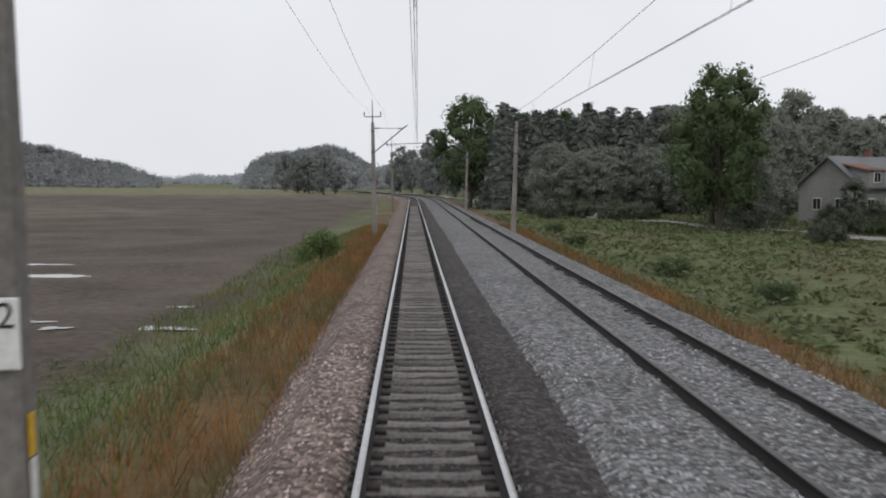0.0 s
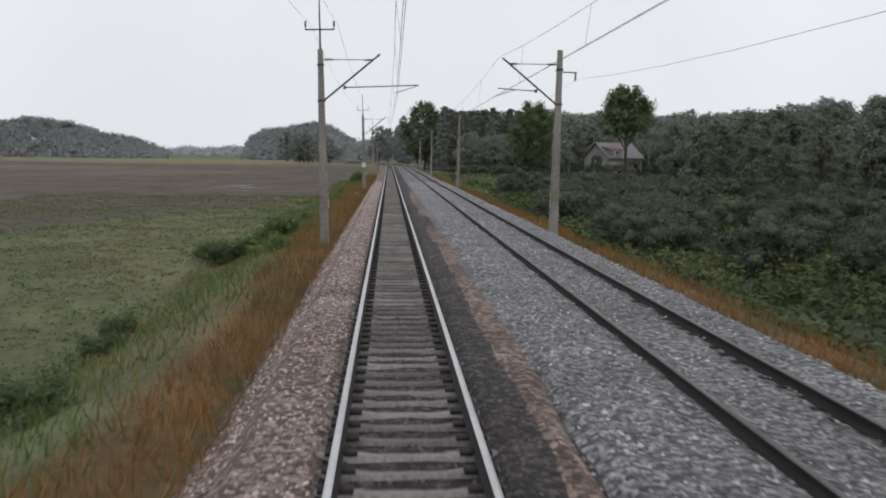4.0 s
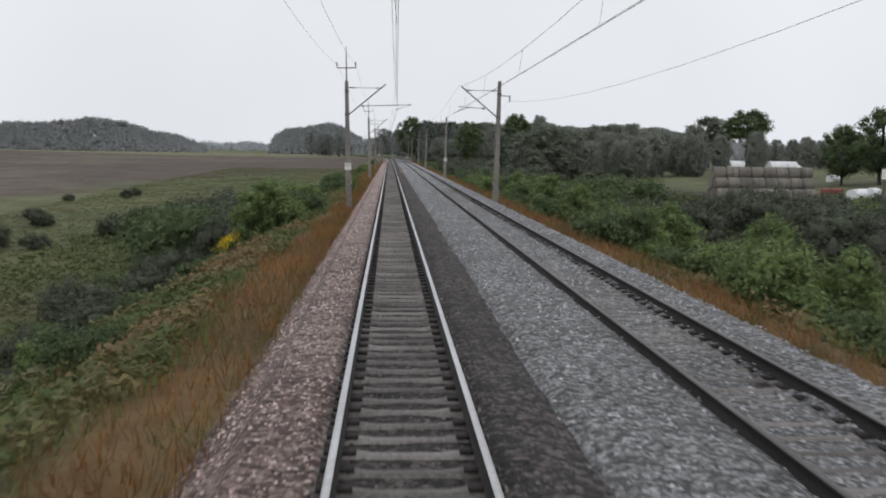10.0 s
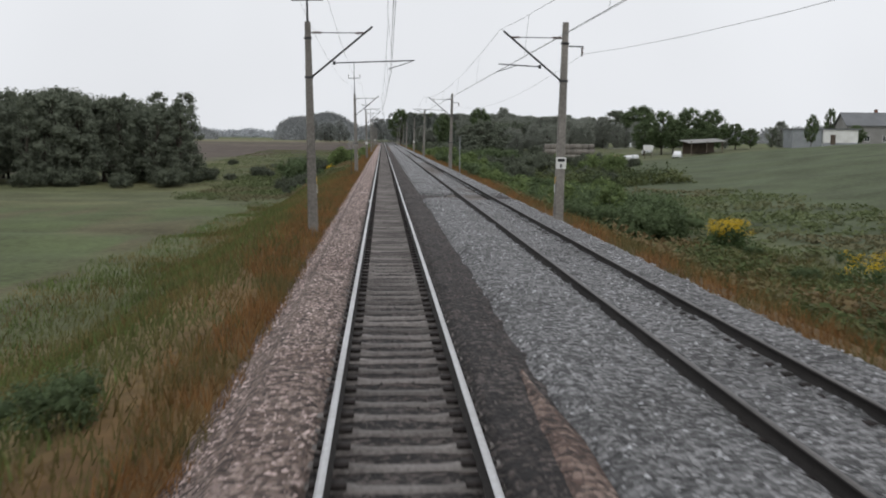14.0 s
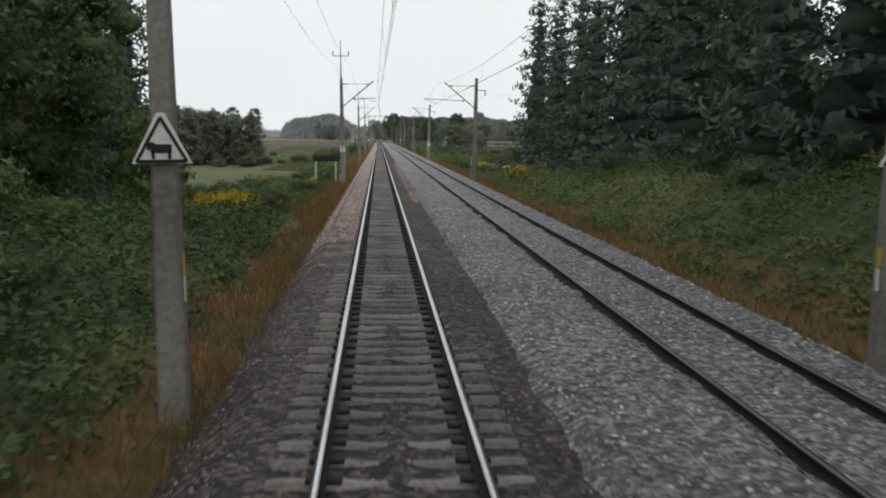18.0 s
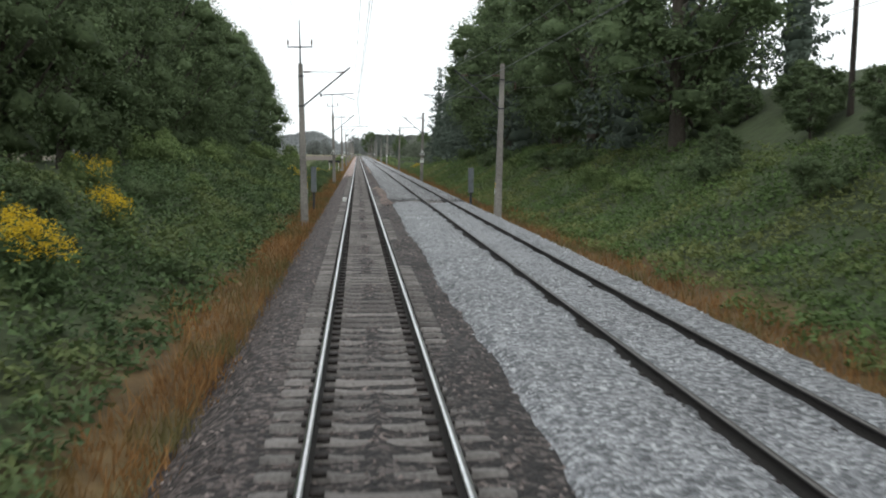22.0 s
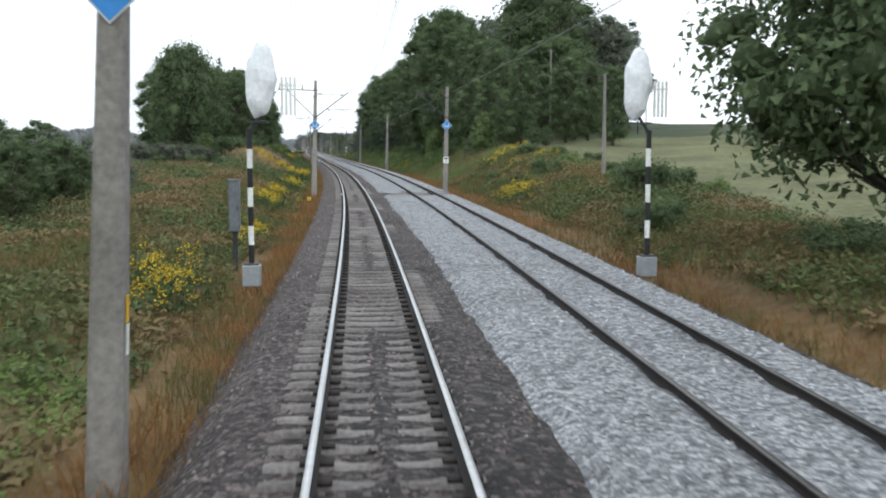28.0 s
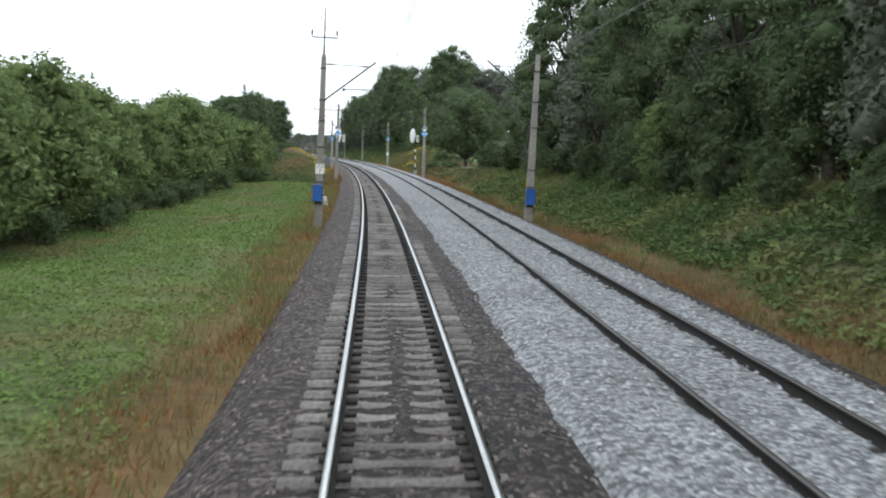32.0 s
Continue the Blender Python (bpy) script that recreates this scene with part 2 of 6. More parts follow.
M_plaster = material("grey_plaster", (0.30, 0.295, 0.285), (0.22, 0.215, 0.205), 2, 0.9, 0, 0.15)
M_roofgrey = material("grey_sheet_roof", (0.17, 0.175, 0.185), (0.12, 0.125, 0.13), 2, 0.55, 0, 0.1)
M_roofred = material("brown_tile_roof", (0.22, 0.11, 0.08), (0.14, 0.075, 0.06), 4, 0.85, 0, 0.3)
M_timber = material("dark_timber", (0.13, 0.10, 0.075), (0.07, 0.055, 0.045), 4, 0.85, 0, 0.3)
M_film = material("white_wrap_film", (0.80, 0.81, 0.82), (0.62, 0.63, 0.65), 3, 0.35, 0, 0.3)
M_bale = material("weathered_straw_bale", (0.22, 0.2, 0.175), (0.11, 0.1, 0.088), 4, 0.95, 0, 0.6, random_object=0.2)
M_glass = material("dark_window_glass", (0.03, 0.035, 0.04), (0.02, 0.022, 0.026), 2, 0.08, 0, 0)
M_water = material("puddle_water", (0.10, 0.10, 0.095), (0.07, 0.068, 0.062), 1, 0.05, 0, 0.02, spec=0.6)
M_asphalt = material("pale_wet_lane", (0.26, 0.25, 0.24), (0.19, 0.18, 0.17), 2, 0.6, 0, 0.1)
M_sand = material("bare_sand", (0.29, 0.2, 0.13), (0.17, 0.115, 0.075), 2, 0.95, 0, 0.4)
M_car = material("white_car_paint", (0.75, 0.76, 0.77), (0.7, 0.71, 0.72), 1, 0.25, 0, 0)
M_tyre = material("tyre_rubber", (0.02, 0.02, 0.02), (0.015, 0.015, 0.015), 6, 0.85, 0, 0.1)
M_redbox = material("faded_red_paint", (0.26, 0.075, 0.055), (0.17, 0.05, 0.042), 3, 0.7, 0, 0.2)
# mid-distance wood leaves, with haze mixed into the base colour
M_haze_wood = leafy("haze_tinted_wood_leaves", (0.27, 0.285, 0.245), (0.22, 0.234, 0.2), island=0.1, trans=0.35)
# far woods: distance mist is painted into these two pale leaf colours
M_far = leafy("mist_tinted_distant_leaves", (0.35, 0.362, 0.362), (0.31, 0.322, 0.322), island=0.05, trans=0.45)
M_far_pale = leafy("mist_tinted_farthest_leaves", (0.5, 0.52, 0.54), (0.46, 0.48, 0.5), island=0.04, trans=0.5)
# leaves of trees down the line, greyed in colour to imitate haze
M_mid = leafy("haze_paled_wood_leaves", (0.24, 0.255, 0.24), (0.19, 0.203, 0.192), island=0.15, trans=0.35)


# ---------------------------------------------------------------- the line of the railway
CURVE_AT, BEND, EASE = -548.6, 0.00039880, 43.4
FAR_AT, FAR_BEND = 190.0, 0.0011
_u = np.linspace(0, 700, 1401)
_th = np.where(_u < EASE, BEND * _u * _u / (2 * EASE), BEND * (_u - EASE / 2))
_cx = np.concatenate([[0], np.cumsum(-np.sin(_th[:-1]) * 0.5)])
_cy = np.concatenate([[0], np.cumsum(-np.cos(_th[:-1]) * 0.5)])


def line(s):
    """Centre of the left-hand track at the distance s along it, and its turn to the right of +y."""
    s = np.asarray(s, float)
    u = np.maximum(CURVE_AT - s, 0)
    x = np.interp(u, _u, _cx)
    y = np.where(u > 0, CURVE_AT + np.interp(u, _u, _cy), s)
    th = np.interp(u, _u, _th)
    f = np.clip(s - FAR_AT, 0, 500)
    x = x - FAR_BEND * f * f / 2 - np.maximum(s - FAR_AT - 500, 0) * FAR_BEND * 500
    th = th - np.arctan(FAR_BEND * f)
    return x, y, th


def place(l, s, z=0.0):
    """World points from the offset l to the right of the left track, the distance s, and the height over its rails."""
    x, y, th = line(s)
    l = np.asarray(l, float)
    return np.stack(np.broadcast_arrays(x + l * np.cos(th), y - l * np.sin(th), z), -1)


def spacing(s):
    """Distance between the two tracks."""
    return np.interp(s, [-780, -620, -560, -450, -200], [4.3, 4.58, 4.63, 4.65, 4.55])


def waves(x, y, k, seed=0):
    """Cheap smooth unevenness, about -1 to 1."""
    r = np.random.RandomState(seed)
    out = 0
    for i in range(6):
        a, p, f = r.uniform(0, 6.28), r.uniform(0, 6.28), k * r.uniform(0.5, 1.8)
        out = out + np.sin((x * np.cos(a) + y * np.sin(a)) * f + p)
    return out / 3.2


LEFT = np.array([(-1000, -0.5), (-850, -0.5), (-780, -0.55), (-720, 0.0), (-680, 0.5), (-640, 1.2), (-600, 1.7), (-560, 1.9), (-490, 2.0), (-450, 1.2),
                 (-425, -0.4), (-390, -1.9), (-330, -3.0), (-270, -4.4), (-210, -5.2), (-140, -4.2), (-70, -2.9), (0, -2.3), (60, -2.0), (200, -1.2), (400, -0.3), (1200, 0.0)])
RIGHT = np.array([(-1000, 2.0), (-850, 2.0), (-770, 1.8), (-735, 0.5), (-708, 0.1), (-690, 0.3), (-655, 1.8), (-620, 3.4), (-590, 4.6), (-565, 5.3), (-545, 8.0), (-522, 7.6), (-490, 4.4), (-450, 2.4),
                  (-410, 1.0), (-380, -0.8), (-320, -2.0), (-260, -2.6), (-200, -3.0), (-130, -3.1), (-60, -2.2), (0, -1.6), (100, -1.0), (300, -0.4), (1200, 0.0)])


def ease(x):
    x = np.clip(x, 0, 1)
    return x * x * (3 - 2 * x)


def ground(l, s):
    """Height of the natural ground."""
    l, s = np.broadcast_arrays(np.asarray(l, float), np.asarray(s, float))
    a, b = np.interp(s, LEFT[:, 0], LEFT[:, 1]), np.interp(s, RIGHT[:, 0], RIGHT[:, 1])
    left = -l - 3.5
    zl = -0.72 + (a + 0.72) * ease(left / (2.0 + 1.9 * np.abs(a + 0.72)))
    hill = 2.6 + 2.0 * waves(l, s, 0.006, 3)
    zl = zl + (hill - zl) * ease((left - 60) / 330) * np.where(s < -420, 0.6, 1.0)
    right = l - 7.6
    zr = -0.62 + (b + 0.62) * ease(right / (1.0 + 2.2 * np.abs(b + 0.62)))
    rise = np.interp(s, [-460, -380, -250, -140, -60], [5.5, 4.6, 3.6, 1.5, 0.5])
    zr = zr + (rise + 1.2 * waves(l, s, 0.01, 4) - zr) * ease((right - 14) / 75)
    z = np.where(l < 2, np.where(left > 0, zl, -0.72), np.where(right > 0, zr, -0.62))
    off = np.maximum(np.where(l < 2, left, right), 0)
    z = z + 0.22 * waves(l, s, 0.35, 5) * ease(off / 5)
    return np.where((l > -2.5) & (l < 7.0), -0.85, z)


# ---------------------------------------------------------------- mesh helpers
def mesh_np(name, verts, faces, mats, smooth=False, mat_index=None):
    """A mesh from arrays: verts (n, 3), faces (m, k)."""
    me = bpy.data.meshes.new(name)
    verts, faces = np.asarray(verts, np.float32), np.asarray(faces, np.int32)
    k = faces.shape[1]
    me.vertices.add(len(verts))
    me.vertices.foreach_set("co", verts.ravel())
    me.loops.add(faces.size)
    me.loops.foreach_set("vertex_index", faces.ravel())
    me.polygons.add(len(faces))
    me.polygons.foreach_set("loop_start", np.arange(0, faces.size, k, dtype=np.int32))
    me.polygons.foreach_set("loop_total", np.full(len(faces), k, np.int32))
    if smooth:
        me.polygons.foreach_set("use_smooth", np.ones(len(faces), bool))
    for m in mats if isinstance(mats, (list, tuple)) else [mats]:
        me.materials.append(m)
    if mat_index is not None:
        me.polygons.foreach_set("material_index", np.asarray(mat_index, np.int32))
    me.update(calc_edges=True)
    return me


def part(name, shape, mat, parent=None, label=""):
    """One mesh object from a bmesh or a mesh, under a thing or a part."""
    if isinstance(shape, bmesh.types.BMesh):
        me = bpy.data.meshes.new(name)
        shape.to_mesh(me)
        shape.free()
        me.materials.append(mat)
    else:
        me = shape
    ob = new(name, me)
    if parent:
        ob.parent = parent
    if label:
        ob["label"] = label
    return ob


def thing(name, m, label, category, group="", kind=""):
    ob = new(name)
    ob.empty_display_size = 0.3
    ob.matrix_basis = m
    return tagged(ob, label, category, group, kind)


def box(bm, size, at, turn=None, bevel=0.0):
    r = bmesh.ops.create_cube(bm, size=1, matrix=Matrix.Translation(at) @ (turn or Matrix()) @ Matrix.Diagonal((*size, 1)))
    if bevel:
        es = list({e for v in r["verts"] for e in v.link_edges})
        bmesh.ops.bevel(bm, geom=es, offset=bevel, segments=1, affect="EDGES")
    return bm


def rod(bm, a, b, r, r2=None, n=8):
    a, b = Vector(a), Vector(b)
    d = b - a
    bmesh.ops.create_cone(bm, cap_ends=True, segments=n, radius1=r, radius2=r if r2 is None else r2, depth=d.length,
                          matrix=Matrix.Translation((a + b) / 2) @ d.to_track_quat("Z", "Y").to_matrix().to_4x4())
    return bm


def B():
    return bmesh.new()


def tube(points, r, n=5):
    """A thin round line through points, as verts and quads."""
    p = np.asarray(points, float)
    t = np.gradient(p, axis=0)
    t /= np.linalg.norm(t, axis=1)[:, None]
    side = np.cross(t, [0.0, 0.0, 1.0])
    side /= np.linalg.norm(side, axis=1)[:, None] + 1e-9
    up = np.cross(side, t)
    a = np.arange(n) * 2 * np.pi / n
    v = (p[:, None] + r * (np.cos(a)[None, :, None] * side[:, None] + np.sin(a)[None, :, None] * up[:, None])).reshape(-1, 3)
    i, j = np.meshgrid(np.arange(len(p) - 1), np.arange(n), indexing="ij")
    f = np.stack([i * n + j, i * n + (j + 1) % n, (i + 1) * n + (j + 1) % n, (i + 1) * n + j], -1).reshape(-1, 4)
    return v, f


def joined(pieces):
    vs, fs, k = [], [], 0
    for v, f in pieces:
        vs.append(v)
        fs.append(f + k)
        k += len(v)
    return np.concatenate(vs), np.concatenate(fs)


def sweep(profile, ss, l0, z0=0.0):
    """A closed profile of (l, z) drawn along the railway."""
    pr = np.asarray(profile, float)
    ss = np.asarray(ss, float)
    n = len(pr)
    v = place((l0 if np.ndim(l0) else np.full(len(ss), l0))[:, None] + pr[None, :, 0], ss[:, None], z0 + pr[None, :, 1]).reshape(-1, 3)
    i, j = np.meshgrid(np.arange(len(ss) - 1), np.arange(n), indexing="ij")
    f = np.stack([i * n + j, (i + 1) * n + j, (i + 1) * n + (j + 1) % n, i * n + (j + 1) % n], -1).reshape(-1, 4)
    return v, f


def sheet(ls, ss, height):
    """A grid over offsets ls and distances ss; height(l, s) gives z."""
    l, s = np.meshgrid(ls, ss)
    v = place(l, s, height(l, s)).reshape(-1, 3)
    w = len(ls)
    i, j = np.meshgrid(np.arange(len(ss) - 1), np.arange(w - 1), indexing="ij")
    f = np.stack([i * w + j, i * w + j + 1, (i + 1) * w + j + 1, (i + 1) * w + j], -1).reshape(-1, 4)
    return v, f


def leaves(c, size, rng, long=1.8, facing=None):
    """Small pointed leaves at the places c, turned at random or towards facing."""
    n = len(c)
    a = rng.normal(size=(n, 3))
    if facing is not None:
        a = np.cross(facing, a)
    a /= np.linalg.norm(a, axis=1)[:, None] + 1e-9
    b = np.cross(a, rng.normal(size=(n, 3)) if facing is None else facing)
    b /= np.linalg.norm(b, axis=1)[:, None] + 1e-9
    size = np.broadcast_to(size, n)[:, None] * rng.uniform(0.6, 1.3, (n, 1))
    v = np.stack([c - a * size * long / 2 + b * size / 2, c - a * size * long / 2 - b * size / 2, c + a * size * long / 2], 1).reshape(-1, 3)
    return v, np.arange(3 * n).reshape(-1, 3)


def blades(base, h, rng, width=0.012, lean=0.35):
    """Bent blades: two quads would be finer than the eye sees here, so each is one tapering quad."""
    n = len(base)
    d = rng.uniform(0, 6.283, n)
    side = np.stack([np.cos(d), np.sin(d), np.zeros(n)], 1) * width
    tip = np.stack([rng.normal(0, lean, n), rng.normal(0, lean, n), np.ones(n)], 1) * (np.broadcast_to(h, n) * rng.uniform(0.5, 1.2, n))[:, None]
    v = np.stack([base - side, base + side, base + tip + side * 0.3, base + tip - side * 0.3], 1).reshape(-1, 3)
    return v, np.arange(4 * n).reshape(-1, 4)


# ---------------------------------------------------------------- ground
def cover(l, s):
    """Base colour of what grows or lies on the open ground."""
    c = np.zeros(l.shape + (4,))
    c[..., 3] = 1

    def lay(mask, rgb):
        for i in range(3):
            c[..., i] = c[..., i] * (1 - mask) + rgb[i] * mask
    lay(np.ones(l.shape), (0.125, 0.138, 0.065))
    soft = 1.5 * waves(l, s, 0.25, 8)
    edge = np.interp(s, [-200, -140, -100, -60, -22, -8, 4, 16, 34, 41, 400], [-95, -60, -44, -40, -23, -19.5, -13.5, -11.5, -8, -6.9, -6.9]) + soft
    lay(ease((edge - l) / 2.5) * (l < 0), (0.112, 0.087, 0.071))
    lay(ease((edge - l) / 2.5) * ease((waves(l, s, 0.05, 12) - 0.1) / 0.5) * (l < 0), (0.15, 0.122, 0.095))
    lay(ease((-l - 7 + soft) / 2) * ease((waves(l, s, 0.09, 14) + 0.1) / 0.5) * ease((edge + 2 - l + 300) / 1) * ease((s + 260) / 20) * ease((35 - s) / 20) * ease((l - edge) / 3) * (l < 0), (0.145, 0.15, 0.068))
    lay(ease((-l - 150 - 0.25 * s + 8 * soft) / 50) * (l < 0), (0.16, 0.165, 0.085))
    lay(ease((s - 300 + 4 * soft) / 40) * ease((-l - 6) / 4) * (l < 0), (0.2, 0.192, 0.105))
    mown = ease((-l - 12.5 + 1.6 * soft) / 4) * ease((-245 - s) / 15) * ease((s + 425) / 15) * (l < 0)
    lay(mown, (0.1, 0.128, 0.048))
    lay(ease((12.0 - np.abs(l) + 1.8 * soft) / 5.0) * ease((-250 - s) / 15) * ease((s + 425) / 15) * (l < -2), (0.2, 0.145, 0.06))
    lay(mown * ease((waves(l * 3, s * 0.2, 0.35, 13) - 0.3) / 0.4), (0.125, 0.115, 0.058))
    lay(ease((l - 19 + soft) / 3) * ease((s + 440) / 15) * ease((-150 - s) / 25), (0.096, 0.12, 0.06))
    lay(ease((l - 10 + soft) / 3) * ease((s + 5) / 15), (0.13, 0.15, 0.062))
    lay(ease((-425 - s) / 15) * ease((s + 645) / 15), (0.062, 0.082, 0.036))
    lay(ease((l - 10 + soft) / 2) * ease((s + 140) / 20) * ease((25 - s) / 20) * ease((46 - l) / 5), (0.06, 0.07, 0.04))
    lay(ease((-620 - s) / 20) * (l < 0), (0.14, 0.13, 0.055))
    lay(ease((-700 - s + 3 * soft) / 50) * (l < -3.5), (0.13, 0.16, 0.056))
    lay(ease((l - 17 + soft) / 4) * ease((-600 - s) / 20) * ease((s + 740) / 15), (0.15, 0.155, 0.07))
    near = ease((1.5 - np.abs(l + 3.4) + 0.3 * soft) / 1.2) + ease((1.6 - np.abs(l - 8.3)) / 1.0)
    lay(np.clip(near, 0, 1) * 0.85, (0.17, 0.098, 0.042))
    return c


half = np.concatenate([np.arange(0, 15, 0.75), np.arange(15, 40, 2.5), np.arange(40, 120, 8), [120, 140, 170, 210, 260, 320, 400, 520, 700, 1000, 1600, 2600, 4000]])
g_l = np.concatenate([-half[::-1] - 2.4, [0, 3], half + 6.9])
g_s = np.concatenate([[-4000, -2500, -1600, -1200], np.arange(-1000, 320, 3.0), np.arange(320, 700, 15), [700, 760, 840, 950, 1100, 1400, 1900, 2700, 4200]])
gv, gf = sheet(g_l, g_s, ground)
M_ground = material("meadow_and_field_ground", (1, 1, 1), (0.42, 0.40, 0.36), 0.9, 0.95, 0, 0.8, fine=2.6, spread=0.55)
_n, _k = M_ground.node_tree.nodes, M_ground.node_tree.links
_src = _n["Principled BSDF"].inputs["Base Color"].links[0].from_socket
_att = _n.new("ShaderNodeVertexColor")
_att.layer_name = "cover"
_mul = _n.new("ShaderNodeMixRGB")
_mul.blend_type = "MULTIPLY"
_mul.inputs[0].default_value = 1
_k.new(_att.outputs[0], _mul.inputs[1])
_k.new(_src, _mul.inputs[2])
_k.new(_mul.outputs[0], _n["Principled BSDF"].inputs["Base Color"])
g_me = mesh_np("ground", gv, gf, M_ground, True)
gl, gs = np.meshgrid(g_l, g_s)
g_me.attributes.new("cover", "FLOAT_COLOR", "POINT").data.foreach_set("color", cover(gl, gs).astype(np.float32).ravel())
tagged(part("ground", g_me, M_ground), "meadows, muddy field and banks beside the railway", "ground", kind="structure")

# ---------------------------------------------------------------- ballast
GAPS = ((-309.2, 3.2), (-505.5, 3.0), (-658.6, 3.9))
bs = np.arange(-880, 330, 0.5)


def old_height(l, s):
    top = -0.252 + 0.012 * waves(l * 3, s * 3, 1.0, 21) + np.interp(s, [-450, -425], [0.06, 0.012]) * ease((0.24 - np.abs(l)) / 0.12) * ease((waves(l * 2, s, 0.8, 29) + 0.25) / 0.3)
    shoulder = np.interp(s, [-450, -425], [0.0, 0.115]) * ease((-0.82 - l) / 0.2)
    z = top + shoulder + np.interp(s, [-450, -425], [0.09, 0.11]) * ease((l - 0.88) / 0.12) * ease((1.9 - l) / 0.3) * ease((waves(l, s, 0.35, 22) + np.interp(s, [-450, -425], [0.3, 1.3])) / 0.5)
    z = np.where(l < -1.75, -0.2 - (-1.75 - l) * 0.72, z)
    z = np.where(l > 4.5, -0.235 - np.maximum(l - 6.6, 0) * 0.62, z)
    return z + 0.007 * np.random.RandomState(7).uniform(-1, 1, np.shape(z)) * (np.abs(l) < 7.5)


v, f = sheet(np.array([-2.75, -2.5, -2.25, -2.0, -1.75, -1.5, -1.25, -1.05, -0.9]), bs, old_height)
bm_s = bs[:-1].repeat(8)
tagged(part("ballast_shoulder", mesh_np("ballast_shoulder", v, f, [M_pink, M_brown], False, (bm_s < -437 + 6 * np.sin(bm_s * 3)).astype(int)), None),
       "pinkish and brown crushed stone along the track edge", "ballast", kind="structure")
v, f = sheet(np.array([-0.9, -0.8, -0.6, -0.4, -0.2, 0, 0.2, 0.4, 0.6, 0.8, 1.0, 1.25, 1.5, 1.75, 2.0, 2.3, 3.0, 3.8, 4.5, 5.2, 6.0, 6.6, 7.0, 7.5]), bs, old_height)
tagged(part("ballast_old", mesh_np("ballast_old", v, f, M_dark), None), "dark oil-stained old ballast between the sleepers", "ballast", kind="structure")
# pinkish streaks of spilled stone beside the right-hand rail
for a, b in ((-12, -52), (-57.5, -112), (-350, -420), (-478, -511)):
    ss = np.arange(b, a, 0.5)
    v, f = sheet(np.linspace(0, 1, 5), ss, lambda l, s: 0 * l)
    w = np.linspace(0, 1, 5)[None, :]
    lo, hi = (1.18 if b < -470 else 1.32) + 0.12 * waves(ss, ss * 0, 0.5, 31), 1.92 + 0.12 * waves(ss, ss * 0, 0.4, 32)
    taper = ease((ss - b) / 4) * ease((a - ss) / 4)
    lo, hi = lo + 0.25 * (1 - taper), hi - 0.3 * (1 - taper)
    ll = lo[:, None] + (hi - lo)[:, None] * w
    v = place(ll, ss[:, None], -0.10 - 0.08 * np.abs(2 * w - 1) ** 2 + 0.012 * np.random.RandomState(3).uniform(-1, 1, ll.shape)).reshape(-1, 3)
    tagged(part("ballast_streak", mesh_np("ballast_streak", v, f, M_streak), None), "streak of pinkish stone beside the rail", "ballast", kind="structure")


def new_ballast(l, s):
    d = spacing(s) - 4.53
    u = l - d * ease((l - 2) / 3)
    z = -0.10 - 0.035 * np.exp(-((np.abs(u - 4.53) - 0.77) / 0.14) ** 2) * 2.2 + 0.02 * waves(l * 2, s * 2, 0.9, 23)
    low = 0.06 + 0.035 * waves(s, s * 0, 0.12, 28) + 0.05 * ease((-145 - s) / 10) * ease((s + 312) / 10)
    z = z - low * ease((0.66 - np.abs(u - 4.53)) / 0.15)
    z = np.where(u > 6.35, z - (u - 6.35) * 0.62, z)
    z = np.where(u < 2.05, z - (2.05 - u) * 0.6, z)
    for c, h in GAPS:
        hole = ease((h * 0.5 + (2.0 if c == -505.5 else 1.0) * ease((3.3 - l) / 1.4) + 0.55 * waves(l * 2, s * 0 + c, 1.0, 24) + 0.45 - np.abs(s - c + 0.3 * (l - 4.5))) / 0.6)
        z = z - hole * 0.28
    return z + 0.008 * np.random.RandomState(9).uniform(-1, 1, np.shape(z))


ns = np.unique(np.concatenate([np.arange(-880, 330, 0.5)] + [np.arange(c - 5, c + 5, 0.15) for c, h in GAPS]))
edge_wobble = 0.07 * waves(ns, ns * 0, 0.25, 25) + 0.035 * np.random.RandomState(26).normal(size=len(ns))
nl = np.array([1.72, 1.9, 2.1, 2.35, 2.7, 3.1, 3.4, 3.6, 3.78, 3.95, 4.2, 4.53, 4.85, 5.1, 5.28, 5.45, 5.7, 6.0, 6.3, 6.55, 6.8, 7.05, 7.3])
l2, s2 = np.meshgrid(nl, ns)
zz = new_ballast(l2, s2)
l2 = l2 + edge_wobble[:, None] * ease((2.4 - l2) / 0.6) + 0.1 * waves(s2, s2 * 0, 1.1, 27) * ease((l2 - 6.4) / 0.5)
v = place(l2, s2, zz).reshape(-1, 3)
w = len(nl)
i, j = np.meshgrid(np.arange(len(ns) - 1), np.arange(w - 1), indexing="ij")
f = np.stack([i * w + j, i * w + j + 1, (i + 1) * w + j + 1, (i + 1) * w + j], -1).reshape(-1, 4)
tagged(part("ballast_new", mesh_np("ballast_new", v, f, [M_light, M_light_lit], False, (ns[:-1] < -505.5).repeat(w - 1).astype(int)), None), "thick bed of fresh light-grey ballast over the second track", "ballast", kind="structure")


